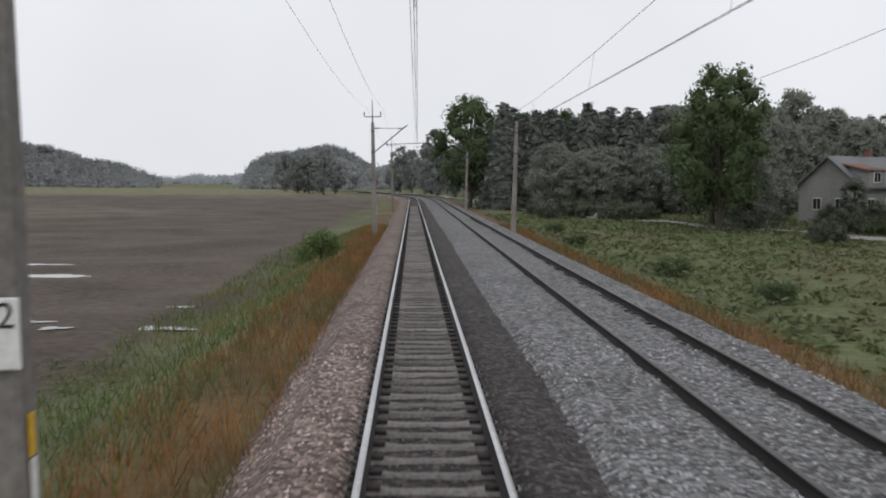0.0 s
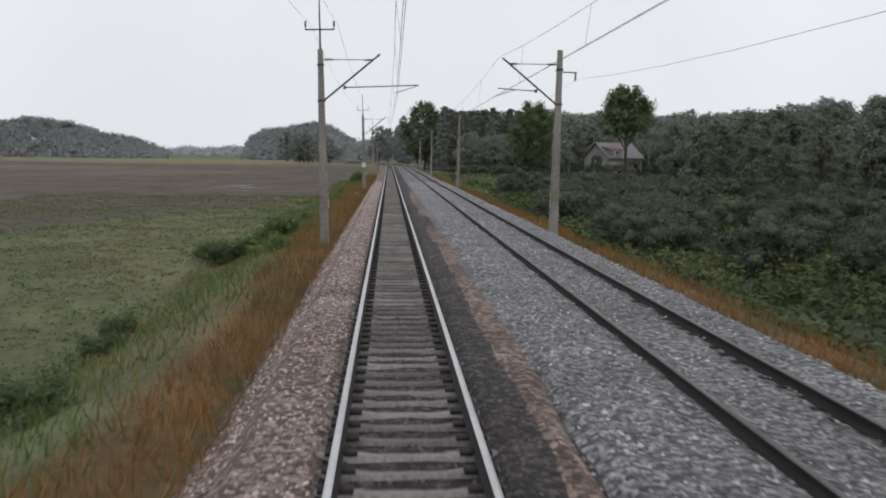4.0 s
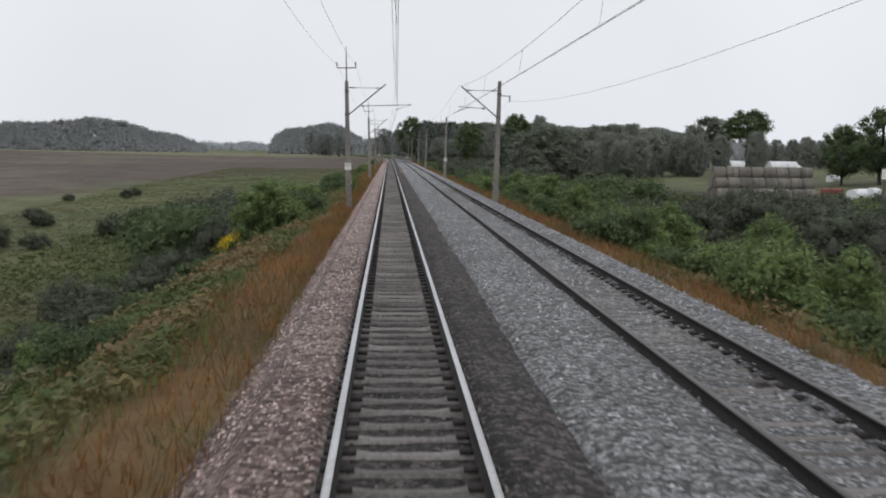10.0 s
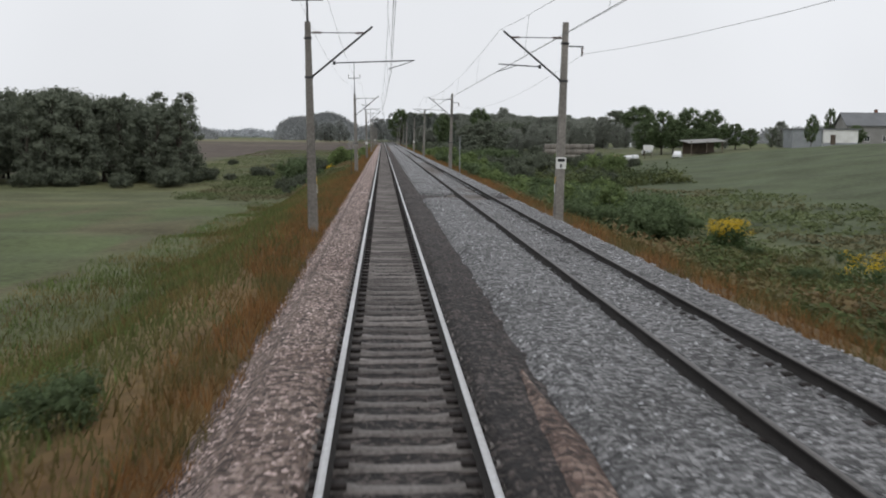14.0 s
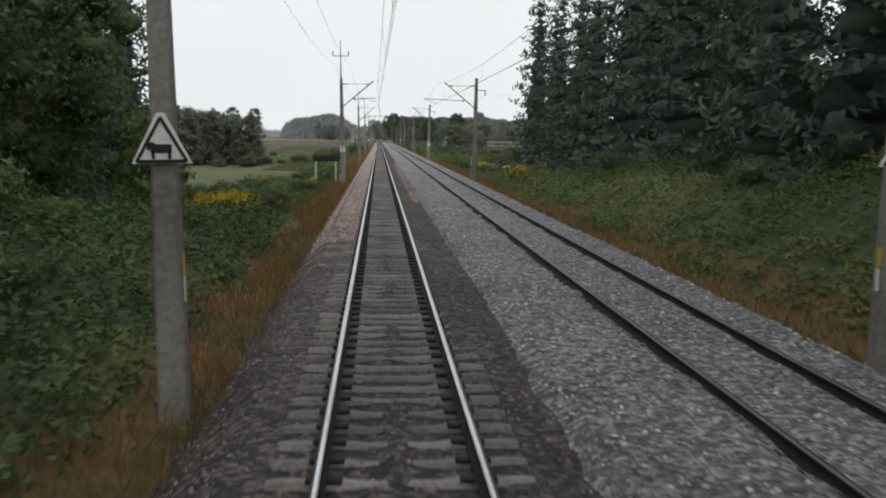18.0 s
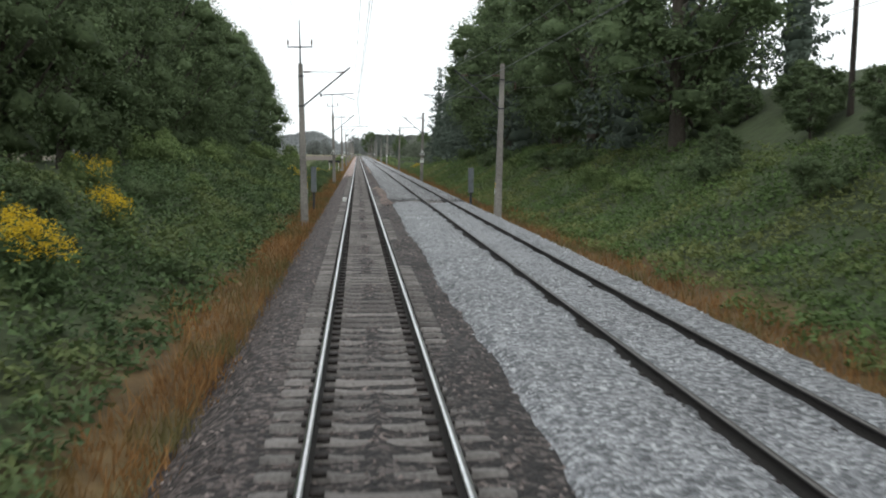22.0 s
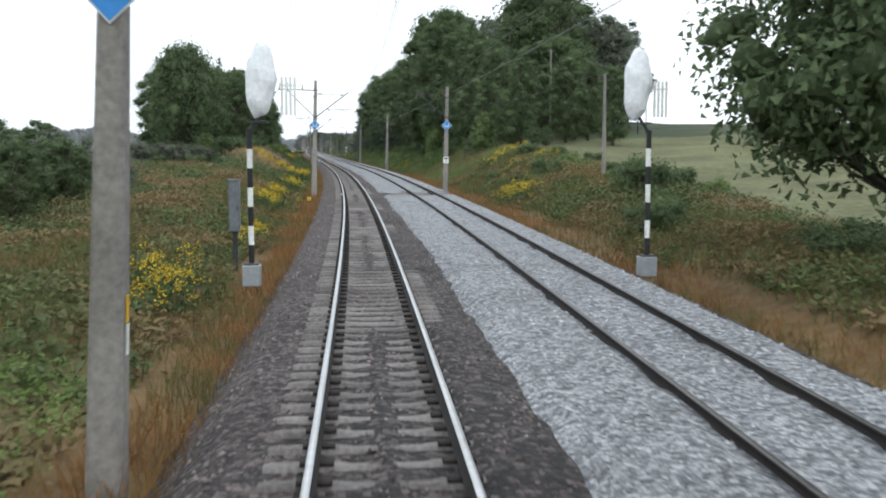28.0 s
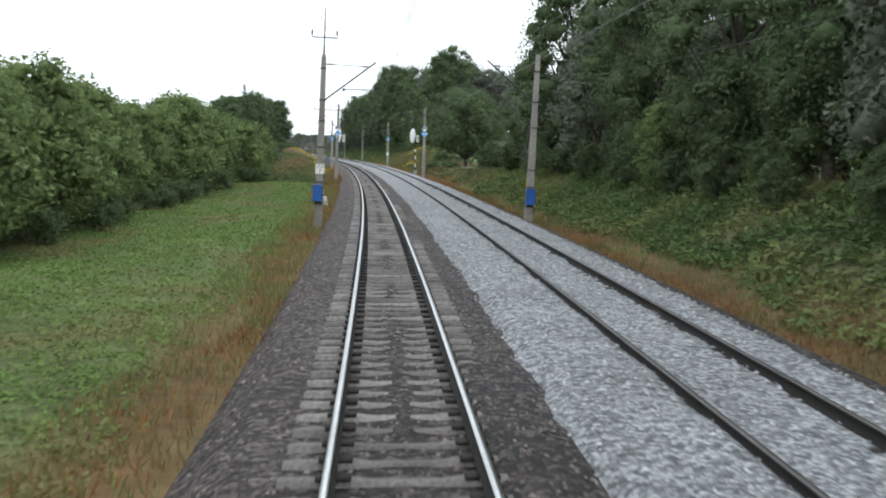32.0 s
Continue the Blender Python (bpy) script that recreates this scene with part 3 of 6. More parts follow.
def scatter_stones(name, n, l_range, s_range, z_of, mat, size, label, seed):
    r = np.random.RandomState(seed)
    l, s = r.uniform(*l_range, n), r.uniform(*s_range, n)
    c = place(l, s, z_of(l, s))
    k = size * r.uniform(0.55, 1.25, (n, 1, 1)) * r.uniform(0.6, 1.1, (n, 1, 3))
    unit = np.array([(1, 0, 0), (0, 1, 0), (-1, 0, 0), (0, -1, 0), (0.2, 0.1, 0.8)])
    a = r.uniform(0, 6.28, n)
    rot = np.stack([np.stack([np.cos(a), -np.sin(a), 0 * a], 1), np.stack([np.sin(a), np.cos(a), 0 * a], 1), np.stack([0 * a, 0 * a, 1 + 0 * a], 1)], 1)
    pts = unit[None] * k * r.uniform(0.7, 1.2, (n, 5, 1))
    v = (np.einsum("nij,nkj->nki", rot, pts) + c[:, None]).reshape(-1, 3)
    q = np.array([(0, 1, 4), (1, 2, 4), (2, 3, 4), (3, 0, 4)])
    f = (np.arange(n)[:, None, None] * 5 + q[None]).reshape(-1, 3)
    tagged(part(name, mesh_np(name, v, f, mat), None), label, "ballast", kind="stuff")


SEEN = (-850, 20)
M_st_pink = material("pink_stone", (0.50, 0.40, 0.375), (0.28, 0.21, 0.19), 3, 0.8, 0, 0, island=0.4)
M_st_dark = material("brown_stone", (0.165, 0.135, 0.125), (0.07, 0.056, 0.052), 3, 0.8, 0, 0, island=0.7)
M_st_oily = material("oily_stone", (0.13, 0.112, 0.105), (0.05, 0.042, 0.04), 3, 0.8, 0, 0, island=0.75)
M_st_light = material("grey_stone", (0.40, 0.40, 0.41), (0.21, 0.21, 0.217), 3, 0.75, 0, 0, island=0.5)
scatter_stones("loose_pink_stone", 42000, (-2.4, -0.95), (-437, 20), lambda l, s: old_height(l, s) + 0.005, M_st_pink, 0.036, "loose pinkish ballast stones", 41)
scatter_stones("loose_brown_stone", 52000, (-2.4, 1.9), (-850, -437), lambda l, s: old_height(l, s) + 0.002, M_st_dark, 0.042, "loose brown ballast stones", 42)
scatter_stones("loose_dark_stone", 36000, (-0.95, 1.9), (-437, 20), lambda l, s: old_height(l, s) + 0.002, M_st_oily, 0.034, "loose dark ballast stones", 43)
for c, h in GAPS:
    scatter_stones("loose_brown_stone", 1400, (1.5, 6.4), (c - h * 0.7, c + h * 0.7), lambda l, s: new_ballast(l, s) + 0.002, M_st_dark, 0.04, "brown stones where the new ballast is missing", 45)
scatter_stones("loose_grey_stone", 90000, (1.75, 6.9), SEEN, lambda l, s: new_ballast(l, s) + 0.004, M_st_light, 0.04, "loose light-grey ballast stones", 44)

# ---------------------------------------------------------------- the two tracks
RAIL = [(-0.04, 0.0), (-0.04, -0.03), (-0.009, -0.045), (-0.009, -0.145), (-0.07, -0.16), (-0.07, -0.172),
        (0.07, -0.172), (0.07, -0.16), (0.009, -0.145), (0.009, -0.045), (0.04, -0.03), (0.04, 0.0)]
rs = np.concatenate([np.arange(-900, -545, 3.0), np.arange(-545, 190, 15.0), np.arange(190, 420, 6.0)])


def sleeper_mesh():
    """Concrete sleeper: tapered sides, lowered waist, rail seats."""
    xs = [-1.25, -1.15, -0.55, -0.35, 0.35, 0.55, 1.15, 1.25]
    top = [-0.205, -0.19, -0.19, -0.215, -0.215, -0.19, -0.19, -0.205]
    wid = [0.075, 0.08, 0.08, 0.07, 0.07, 0.08, 0.08, 0.075]
    v, f = [], []
    for x, t, w in zip(xs, top, wid):
        v += [(x, -w - 0.045, -0.34), (x, -w, t), (x, w, t), (x, w + 0.045, -0.34)]
    for k in range(len(xs) - 1):
        for e in range(3):
            f.append((4 * k + e, 4 * k + 4 + e, 4 * k + 5 + e, 4 * k + 1 + e))
    f += [(3, 2, 1, 0), (28, 29, 30, 31)]
    return np.array(v), np.array(f)


def clips():
    """Fastenings of one sleeper, both sides of both rails."""
    out = []
    for r in (-0.7535, 0.7535):
        for side in (-1, 1):
            bmx = B()
            outer = side * r > 0
            box(bmx, (0.09 if outer else 0.17, 0.2, 0.03), (r + side * (0.085 if outer else 0.125), 0, -0.177))
            bmx.verts.ensure_lookup_table()
            v = np.array([x.co for x in bmx.verts])
            f = np.array([[x.index for x in y.verts] for y in bmx.faces])
            bmx.free()
            out.append((v, f))
    return joined(out)


sv, sf = sleeper_mesh()
cv, cf = clips()


def repeat(base_v, base_f, pos, th, rng=None):
    """The same small mesh at many places along the line, joined."""
    jit = np.zeros(len(pos)) if rng is None else rng.normal(0, 0.01, len(pos))
    c, s_ = np.cos(-th + jit), np.sin(-th + jit)
    v = np.empty((len(pos), len(base_v), 3))
    v[..., 0] = base_v[None, :, 0] * c[:, None] - base_v[None, :, 1] * s_[:, None] + pos[:, None, 0]
    v[..., 1] = base_v[None, :, 0] * s_[:, None] + base_v[None, :, 1] * c[:, None] + pos[:, None, 1]
    v[..., 2] = base_v[None, :, 2] + pos[:, None, 2]
    f = (np.arange(len(pos))[:, None, None] * len(base_v) + base_f[None]).reshape(-1, 4)
    return v.reshape(-1, 3), f


TRACKS = []
for which in (0, 1):
    shift = (lambda s: np.zeros(np.shape(s))) if which == 0 else (lambda s: spacing(s))
    tr = thing("railway_track", Matrix(), "straight track with polished rails on concrete sleepers" if which == 0 else "second track with dull rails half buried in new ballast",
               "railway track", "two tracks", "structure")
    for r in (-0.7535, 0.7535):
        v, f = sweep(RAIL, rs, shift(rs) + r)
        n = len(RAIL)
        idx = np.where(np.tile(np.arange(n), len(rs) - 1) == n - 1, 0, 1)
        rail_ob = part("rail", mesh_np("rail", v, f, [M_steel if which == 0 else M_dull, M_rust], False, idx), None, tr)
    TRACKS.append((tr, shift))

# ---------------------------------------------------------------- catenary masts
MAST_S = [269.8, 203.9, 138.1, 72.2, 6.75, -61.5, -127.0, -195.6, -258.8, -324.6, -390.0, -454.6, -520.5, -586.0, -651.8, -717.2, -783.5, -849.5]
ARM_Z = 5.68
HOLD_NEAR, HOLD_FAR = 2.62, 2.95


def rect_mast(h0, h1, w0, w1):
    """Tapered concrete mast of square section with chamfered corners."""
    bm = B()
    rings = []
    for z, w in ((h0, w0), (h1, w1)):
        c = w * 0.22
        ring = [bm.verts.new((x, y, z)) for x, y in ((-w + c, -w), (w - c, -w), (w, -w + c), (w, w - c), (w - c, w), (-w + c, w), (-w, w - c), (-w, -w + c))]
        rings.append(ring)
    for k in range(8):
        bm.faces.new((rings[0][k], rings[0][(k + 1) % 8], rings[1][(k + 1) % 8], rings[1][k]))
    bm.faces.new(rings[1])
    bm.faces.new(list(reversed(rings[0])))
    return bm


def insulator(parent, a, b):
    a, b = Vector(a), Vector(b)
    bm = B()
    rod(bm, a, b, 0.025, n=6)
    for k in range(1, 5):
        p, q = a.lerp(b, k / 5 - 0.04), a.lerp(b, k / 5 + 0.04)
        rod(bm, p, q, 0.055, n=8)
    return part("insulator", bm, M_porcelain, parent)


def catenary_mast(name, s, l, side, top, far, label, board=None, arm_z=None, rod_z=None, stripe=True, flange=None, lean=None, long=False):
    """side: +1 when its arm points to the right. far: the registration arm reaches past the wire and holds it from beyond."""
    x, y, th = line(s)
    z0 = float(ground(l, s)) - 0.3
    z0 = min(z0, -0.2)
    p = place(l, s, 0)
    ob = thing(name, pose(*p, 0, 0, -math.degrees(th)), label, "catenary mast", "catenary masts along the line")
    ob.matrix_basis = ob.matrix_basis @ Matrix.Rotation(radians(-1.2 * side if lean is None else lean), 4, "Y")
    part("mast", rect_mast(z0 - 0.6, top, 0.20, 0.105), M_pole, ob)
    foot, tip, tip_z, arm_at = (5.4, 3.05, 7.34, 5.92) if long else (5.18, 2.4, 7.0, ARM_Z)
    part("strut", rod(B(), (side * 0.12, -0.02, foot), (side * tip, -0.02, tip_z), 0.038), M_iron, ob)
    part("tie_rod", rod(B(), (side * 0.3, -0.02, tip_z - 0.2), (side * (tip - 0.25), -0.02, tip_z - 0.23), 0.016, n=6), M_iron, ob)
    insulator(ob, (side * 0.12, -0.02, tip_z - 0.2), (side * 0.52, -0.02, tip_z - 0.2))
    insulator(ob, (side * (tip - 0.65), -0.02, tip_z - 0.23), (side * (tip - 0.3), -0.02, tip_z - 0.23))
    end, wire = (3.95, HOLD_FAR) if far else (2.55, HOLD_NEAR)
    part("registration_arm", rod(B(), (side * 0.95, -0.02, arm_at), (side * end, -0.02, arm_at + 0.06), 0.022, n=6), M_iron, ob)
    part("steady_arm", rod(B(), (side * (end - 0.1 if far else 1.85), -0.02, arm_at + 0.02), (side * wire, -0.02, 5.43), 0.014, n=6), M_iron, ob)
    part("hinge_plate", box(B(), (0.1, 0.08, 0.14), (side * 0.95, -0.02, arm_at)), M_iron, ob)
    for z in (5.16, 6.6):
        k = 0.20 - 0.095 * (z - z0) / (top - z0)
        part("collar", box(B(), (k * 2 + 0.05, k * 2 + 0.05, 0.07), (0, 0, z)), M_iron, ob)
    if flange:
        k = 0.20 - 0.095 * (flange - z0) / (top - z0)
        part("flange", box(B(), (k * 2 + 0.2, k * 2 + 0.2, 0.07), (0, 0, flange), bevel=0.01), M_iron, ob)
        part("sleeve", box(B(), (k * 2 + 0.09, k * 2 + 0.09, 0.3), (0, 0, flange - 0.18), bevel=0.02), M_pole, ob)
    if rod_z:
        part("top_pole", rod(B(), (0, 0, top - 0.6), (0, 0, rod_z), 0.05, 0.022, 8), M_iron, ob)
        arm = part("cross_arm", box(B(), (1.18, 0.06, 0.055), (0, 0, arm_z)), M_iron, ob)
        for e in (-0.57, 0.57):
            part("pin_insulator", rod(rod(B(), (e, 0, arm_z), (e, 0, arm_z + 0.14), 0.018, n=6), (e, 0, arm_z + 0.12), (e, 0, arm_z + 0.34), 0.045, 0.035, 8), M_porcelain, arm)
    if side < 0:
        part("feeder_bracket", box(B(), (0.62, 0.05, 0.05), (0.42, 0, 6.5)), M_iron, ob)
        insulator(ob, (0.68, 0, 6.5), (0.68, 0, 6.13))
    if stripe:
        part("yellow_mark", box(B(), (0.012, 0.10, 0.28), (side * 0.185, -0.02, 1.32)), M_yellow, ob, "yellow painted mark")
        part("white_mark", box(B(), (0.012, 0.10, 0.32), (side * 0.19, -0.02, 1.0)), M_white, ob, "white painted mark")
    if board:
        number_board(ob, 0, -0.19, 2.0, board)
    return ob


def letters(parent, body, size, at, mat):
    cu = bpy.data.curves.new("writing", "FONT")
    cu.body, cu.size, cu.align_x, cu.align_y, cu.extrude = body, size, "CENTER", "CENTER", 0.002
    tmp = new("writing", cu)
    me = bpy.data.meshes.new_from_object(tmp.evaluated_get(bpy.context.evaluated_depsgraph_get()))
    bpy.data.objects.remove(tmp)
    me.materials.clear()
    me.materials.append(mat)
    ob = part("lettering", me, mat, parent)
    ob.matrix_basis = pose(*at, 90, 0, 0)
    return ob


def number_board(parent, x, y, z, text):
    bd = part("number_board", box(B(), (0.40, 0.02, 0.46), (x, y, z), bevel=0.006), M_white, parent, "white kilometre board with black figures")
    if text == "bars":
        part("mark", box(B(), (0.28, 0.006, 0.11), (x, y - 0.012, z + 0.11)), M_black, bd)
        part("mark", box(B(), (0.07, 0.006, 0.13), (x, y - 0.012, z - 0.11)), M_black, bd)
    else:
        letters(bd, text[0], 0.235, (x, y - 0.014, z + 0.11), M_black)
        letters(bd, text[1], 0.235, (x, y - 0.014, z - 0.11), M_black)
    return bd


MASTS_L, MASTS_R = {}, {}
TOPS = {6.75: (7.75, 9.4), 72.2: (7.6, 8.8), -127.0: (7.98, 9.2), -258.8: (8.8, 10.5), -390.0: (8.85, 9.95)}  # cross arm and pole end


def left_mast(s):
    return -2.85 + {-127.0: 0.12, -195.6: 0.13, -586.0: -0.15, -651.8: 0.04, -717.2: -0.05, -783.5: 0.03}.get(s, 0.0)


def right_mast(s):
    return float(spacing(s)) + 2.38 + {6.75: 0.25, -61.5: -0.2, -195.6: -0.45, -258.8: -0.25, -324.6: -0.3, -520.5: -0.15, -586.0: -0.2, -783.5: 0.51}.get(s, 0.0)


LEAN_L = {-586.0: 1.0, -651.8: 1.5, -717.2: 2.6, -783.5: 2.4, -849.5: 2.4}  # leans set to fit the camera's view; the track is built without cant
LEAN_R = {-717.2: 1.6, -783.5: 2.8, -849.5: 2.6}


LBOARD = {6.0: ("252", "9"), -191.15: ("253", "1"), -388.7: ("253", "3"), -586.25: ("253", "5"), -783.8: ("253", "7")}
for k, s in enumerate(MAST_S):
    if s > 200:
        continue
    near = min(LBOARD, key=lambda q: abs(q - s))
    board = LBOARD[near] if abs(near - s) < 6 else None
    odd = k % 2
    plain = -730 < s < -560
    arm_z, rod_z = (None, None) if plain else TOPS.get(s, (8.0, 9.3))
    MASTS_L[s] = catenary_mast("catenary_mast", s, left_mast(s), 1, 7.75 if plain else 7.2, odd,
                  "concrete catenary mast with slanting strut" + (" and white kilometre board" if board else ""), board, arm_z, rod_z, flange=2.3 if s == -258.8 else None, lean=LEAN_L.get(s), long=s == -717.2)
    rb = "bars" if s in (-127.0, -324.6, -454.6, -651.8) else None
    MASTS_R[s] = catenary_mast("catenary_mast", s + 0.9, right_mast(s), -1, 7.4, not odd,
                  "concrete catenary mast with slanting strut" + (" and white board" if rb else ""), rb, flange=2.45 if s == -258.8 else None, lean=LEAN_R.get(s))


def span_points(l_at, z_at, sag, step=6):
    pts = []
    for a, b in zip(MAST_S[1:], MAST_S[:-1]):
        u = np.linspace(0, 1, step, endpoint=False)
        s = a + (b - a) * u
        la, lb = l_at(a), l_at(b)
        pts.append(place(la + (lb - la) * u, s, z_at - sag * 4 * u * (1 - u)))
    return np.concatenate(list(reversed(pts)))


def ordered(pts):
    return pts[np.argsort(pts[:, 1])]


for which in (0, 1):
    side = 1 if which == 0 else -1
    odd_of = {round(s, 1): k % 2 for k, s in enumerate(MAST_S)}

    def hold(s, which=which):
        o = odd_of[round(s, 1)]
        if which == 0:
            return left_mast(s) + (HOLD_FAR if o else HOLD_NEAR) + 6 * math.tan(radians(LEAN_L.get(s, -1.2) + 1.2))
        return right_mast(s) - (HOLD_NEAR if o else HOLD_FAR)
    line_ob = thing("overhead_line", Matrix(), "thin dark contact and messenger wires hung over the track", "overhead wire", "overhead lines")
    for dl in (-0.02, 0.02):
        v, f = tube(ordered(span_points(lambda s: hold(s) + dl, 5.42, 0.03)), 0.006)
        part("contact_wire", mesh_np("contact_wire", v, f, M_wire), None, line_ob)
    v, f = tube(ordered(span_points(lambda s: hold(s) - 0.12 * side, 6.98, 0.8, 10)), 0.0065)
    part("messenger_wire", mesh_np("messenger_wire", v, f, M_wire), None, line_ob)
    drops = []
    for a, b in zip(MAST_S[1:], MAST_S[:-1]):
        for u in (0.12, 0.3, 0.5, 0.7, 0.88):
            l = hold(a) + (hold(b) - hold(a)) * u
            s = a + (b - a) * u
            up = [hold(q) - 0.12 * side for q in (a, b)]
            drops.append(tube(np.stack([place(l, s, 5.42), place(up[0] + (up[1] - up[0]) * u, s + 0.02, 6.98 - 0.8 * 4 * u * (1 - u))]), 0.004, 4))
    v, f = joined(drops)
    part("dropper", mesh_np("dropper", v, f, M_wire), None, line_ob)
fl = thing("feeder_wire", Matrix(), "single sagging feeder wire outside the masts", "overhead wire", "overhead lines")
v, f = tube(ordered(span_points(lambda s: right_mast(s) + 0.68, 6.13, 0.9, 10)), 0.0055)
part("wire", mesh_np("wire", v, f, M_wire), None, fl)
fl = thing("signal_wires", Matrix(), "pair of thin wires on the mast-top cross arms", "overhead wire", "overhead lines")
for e in (-0.55, 0.55):
    v, f = tube(ordered(span_points(lambda s: -2.85 + e, 8.2, 0.8, 10)), 0.006, 4)
    part("wire", mesh_np("wire", v, f, M_wire), None, fl)


# ---------------------------------------------------------------- trees and bushes
def limb_tube(pts, r0, r1, n=6):
    p = np.asarray(pts, float)
    v, f = tube(p, 1.0, n)
    r = np.linspace(r0, r1, len(p))
    c = p.repeat(n, 0)
    return c + (v - c) * r.repeat(n)[:, None], f


def ico(level):
    bm = B()
    bmesh.ops.create_icosphere(bm, subdivisions=level, radius=1)
    bm.verts.ensure_lookup_table()
    v = np.array([q.co for q in bm.verts])
    f = np.array([[p.index for p in q.verts] for q in bm.faces])
    bm.free()
    return v, f


ICO_V, ICO_F = ico(1)


def clumps(centres, radii, n, leaf, r, squash=0.82, solid=0.55, long=1.5, even=False):
    """Foliage: an uneven core in every clump and n leaves lying about its surface."""
    centres, radii = np.asarray(centres), np.asarray(radii)
    m = len(radii)
    k = 1 + 0.3 * r.normal(size=(m, len(ICO_V), 1))
    core = centres[:, None] + ICO_V[None] * k * (radii * solid)[:, None, None] * (1, 1, squash)
    cf = (np.arange(m)[:, None, None] * len(ICO_V) + ICO_F[None]).reshape(-1, 3)
    w = radii ** 2
    pick = r.choice(m, n, p=w / w.sum())
    d = r.normal(size=(n, 3))
    d /= np.linalg.norm(d, axis=1)[:, None]
    c = centres[pick] + d * (radii[pick] * r.uniform(0.2, 1.25, n) ** 0.7)[:, None] * (1, 1, squash)
    lv, lf = leaves(c, leaf, r, long, facing=None if even else d * (1, 1, 0.7) + (0, 0, 0.35) + 0.6 * r.normal(size=(n, 3)))
    return joined([(core.reshape(-1, 3), cf), (lv, lf)])


def broadleaf(seed, h, w, bare=0.22, n=2600, leaf=0.24, mat=None, name="tree", lumps=22, bark=None, slim=1.0, fat=1.0, solid=0.55, even=False):
    """Trunk with limbs, and a crown of leaf clumps on the limbs' ends: uneven outline, with gaps."""
    r = np.random.RandomState(seed)
    ob = thing(name, Matrix(), "leafy tree", "tree")
    thick = 0.008 * h + 0.02 if bark else 0.02 * h + 0.05
    trunk = [limb_tube([(0, 0, -0.5), (r.normal(0, .05) * h * .3, r.normal(0, .05) * h * .3, h * 0.3), (r.normal(0, .3), r.normal(0, .3), h * 0.62), (r.normal(0, .4), r.normal(0, .4), h * 0.92)], thick, 0.02, 7)]
    centres, radii = [], []
    a0 = r.uniform(0, 6.28)
    for k in range(lumps):
        t = ((k + r.uniform(0, 1)) / lumps) ** 0.85
        a = a0 + 2.4 * k + r.normal(0, 0.3)
        prof = math.sin(math.pi * (0.16 + 0.74 * t)) ** 0.75 * slim
        rad = w * r.uniform(0.11, 0.19) * fat * (1.1 - 0.3 * t)
        d = max(w / 2 * prof - rad * 0.7, 0) * math.sqrt(r.uniform(0.15, 1.0))
        z = h * bare + rad * 0.6 + (h * (1 - bare) - rad * 1.4) * t + r.normal(0, 0.015) * h
        c = np.array((d * math.cos(a), d * math.sin(a), z))
        centres.append(c)
        radii.append(rad)
        base = np.array((0, 0, max(h * 0.15, z - d * 0.8 - 0.1 * h)))
        if k % 2 == 0:
            trunk.append(limb_tube([base, base * 0.5 + c * 0.5 + (0, 0, 0.05 * h * r.uniform(-1, 0.3)), c], 0.008 * h + 0.015, 0.012, 4))
    v, f = joined(trunk)
    roots = 28 + 12 * np.arange(len(trunk) - 1)  # the limbs grow out of the trunk
    ring = np.where(v[roots, 2] > 0.45 * h, 14, 7)
    f = np.concatenate([f, np.stack([ring, roots, roots + 1, roots + 2], 1)])
    part("trunk", mesh_np("trunk", v, f, bark or M_bark, True), None, ob)
    v, f = clumps(centres, radii, n, leaf, r, solid=solid, even=even)
    part("crown", mesh_np("crown", v, f, mat or M_leaf, True), None, ob)
    return ob


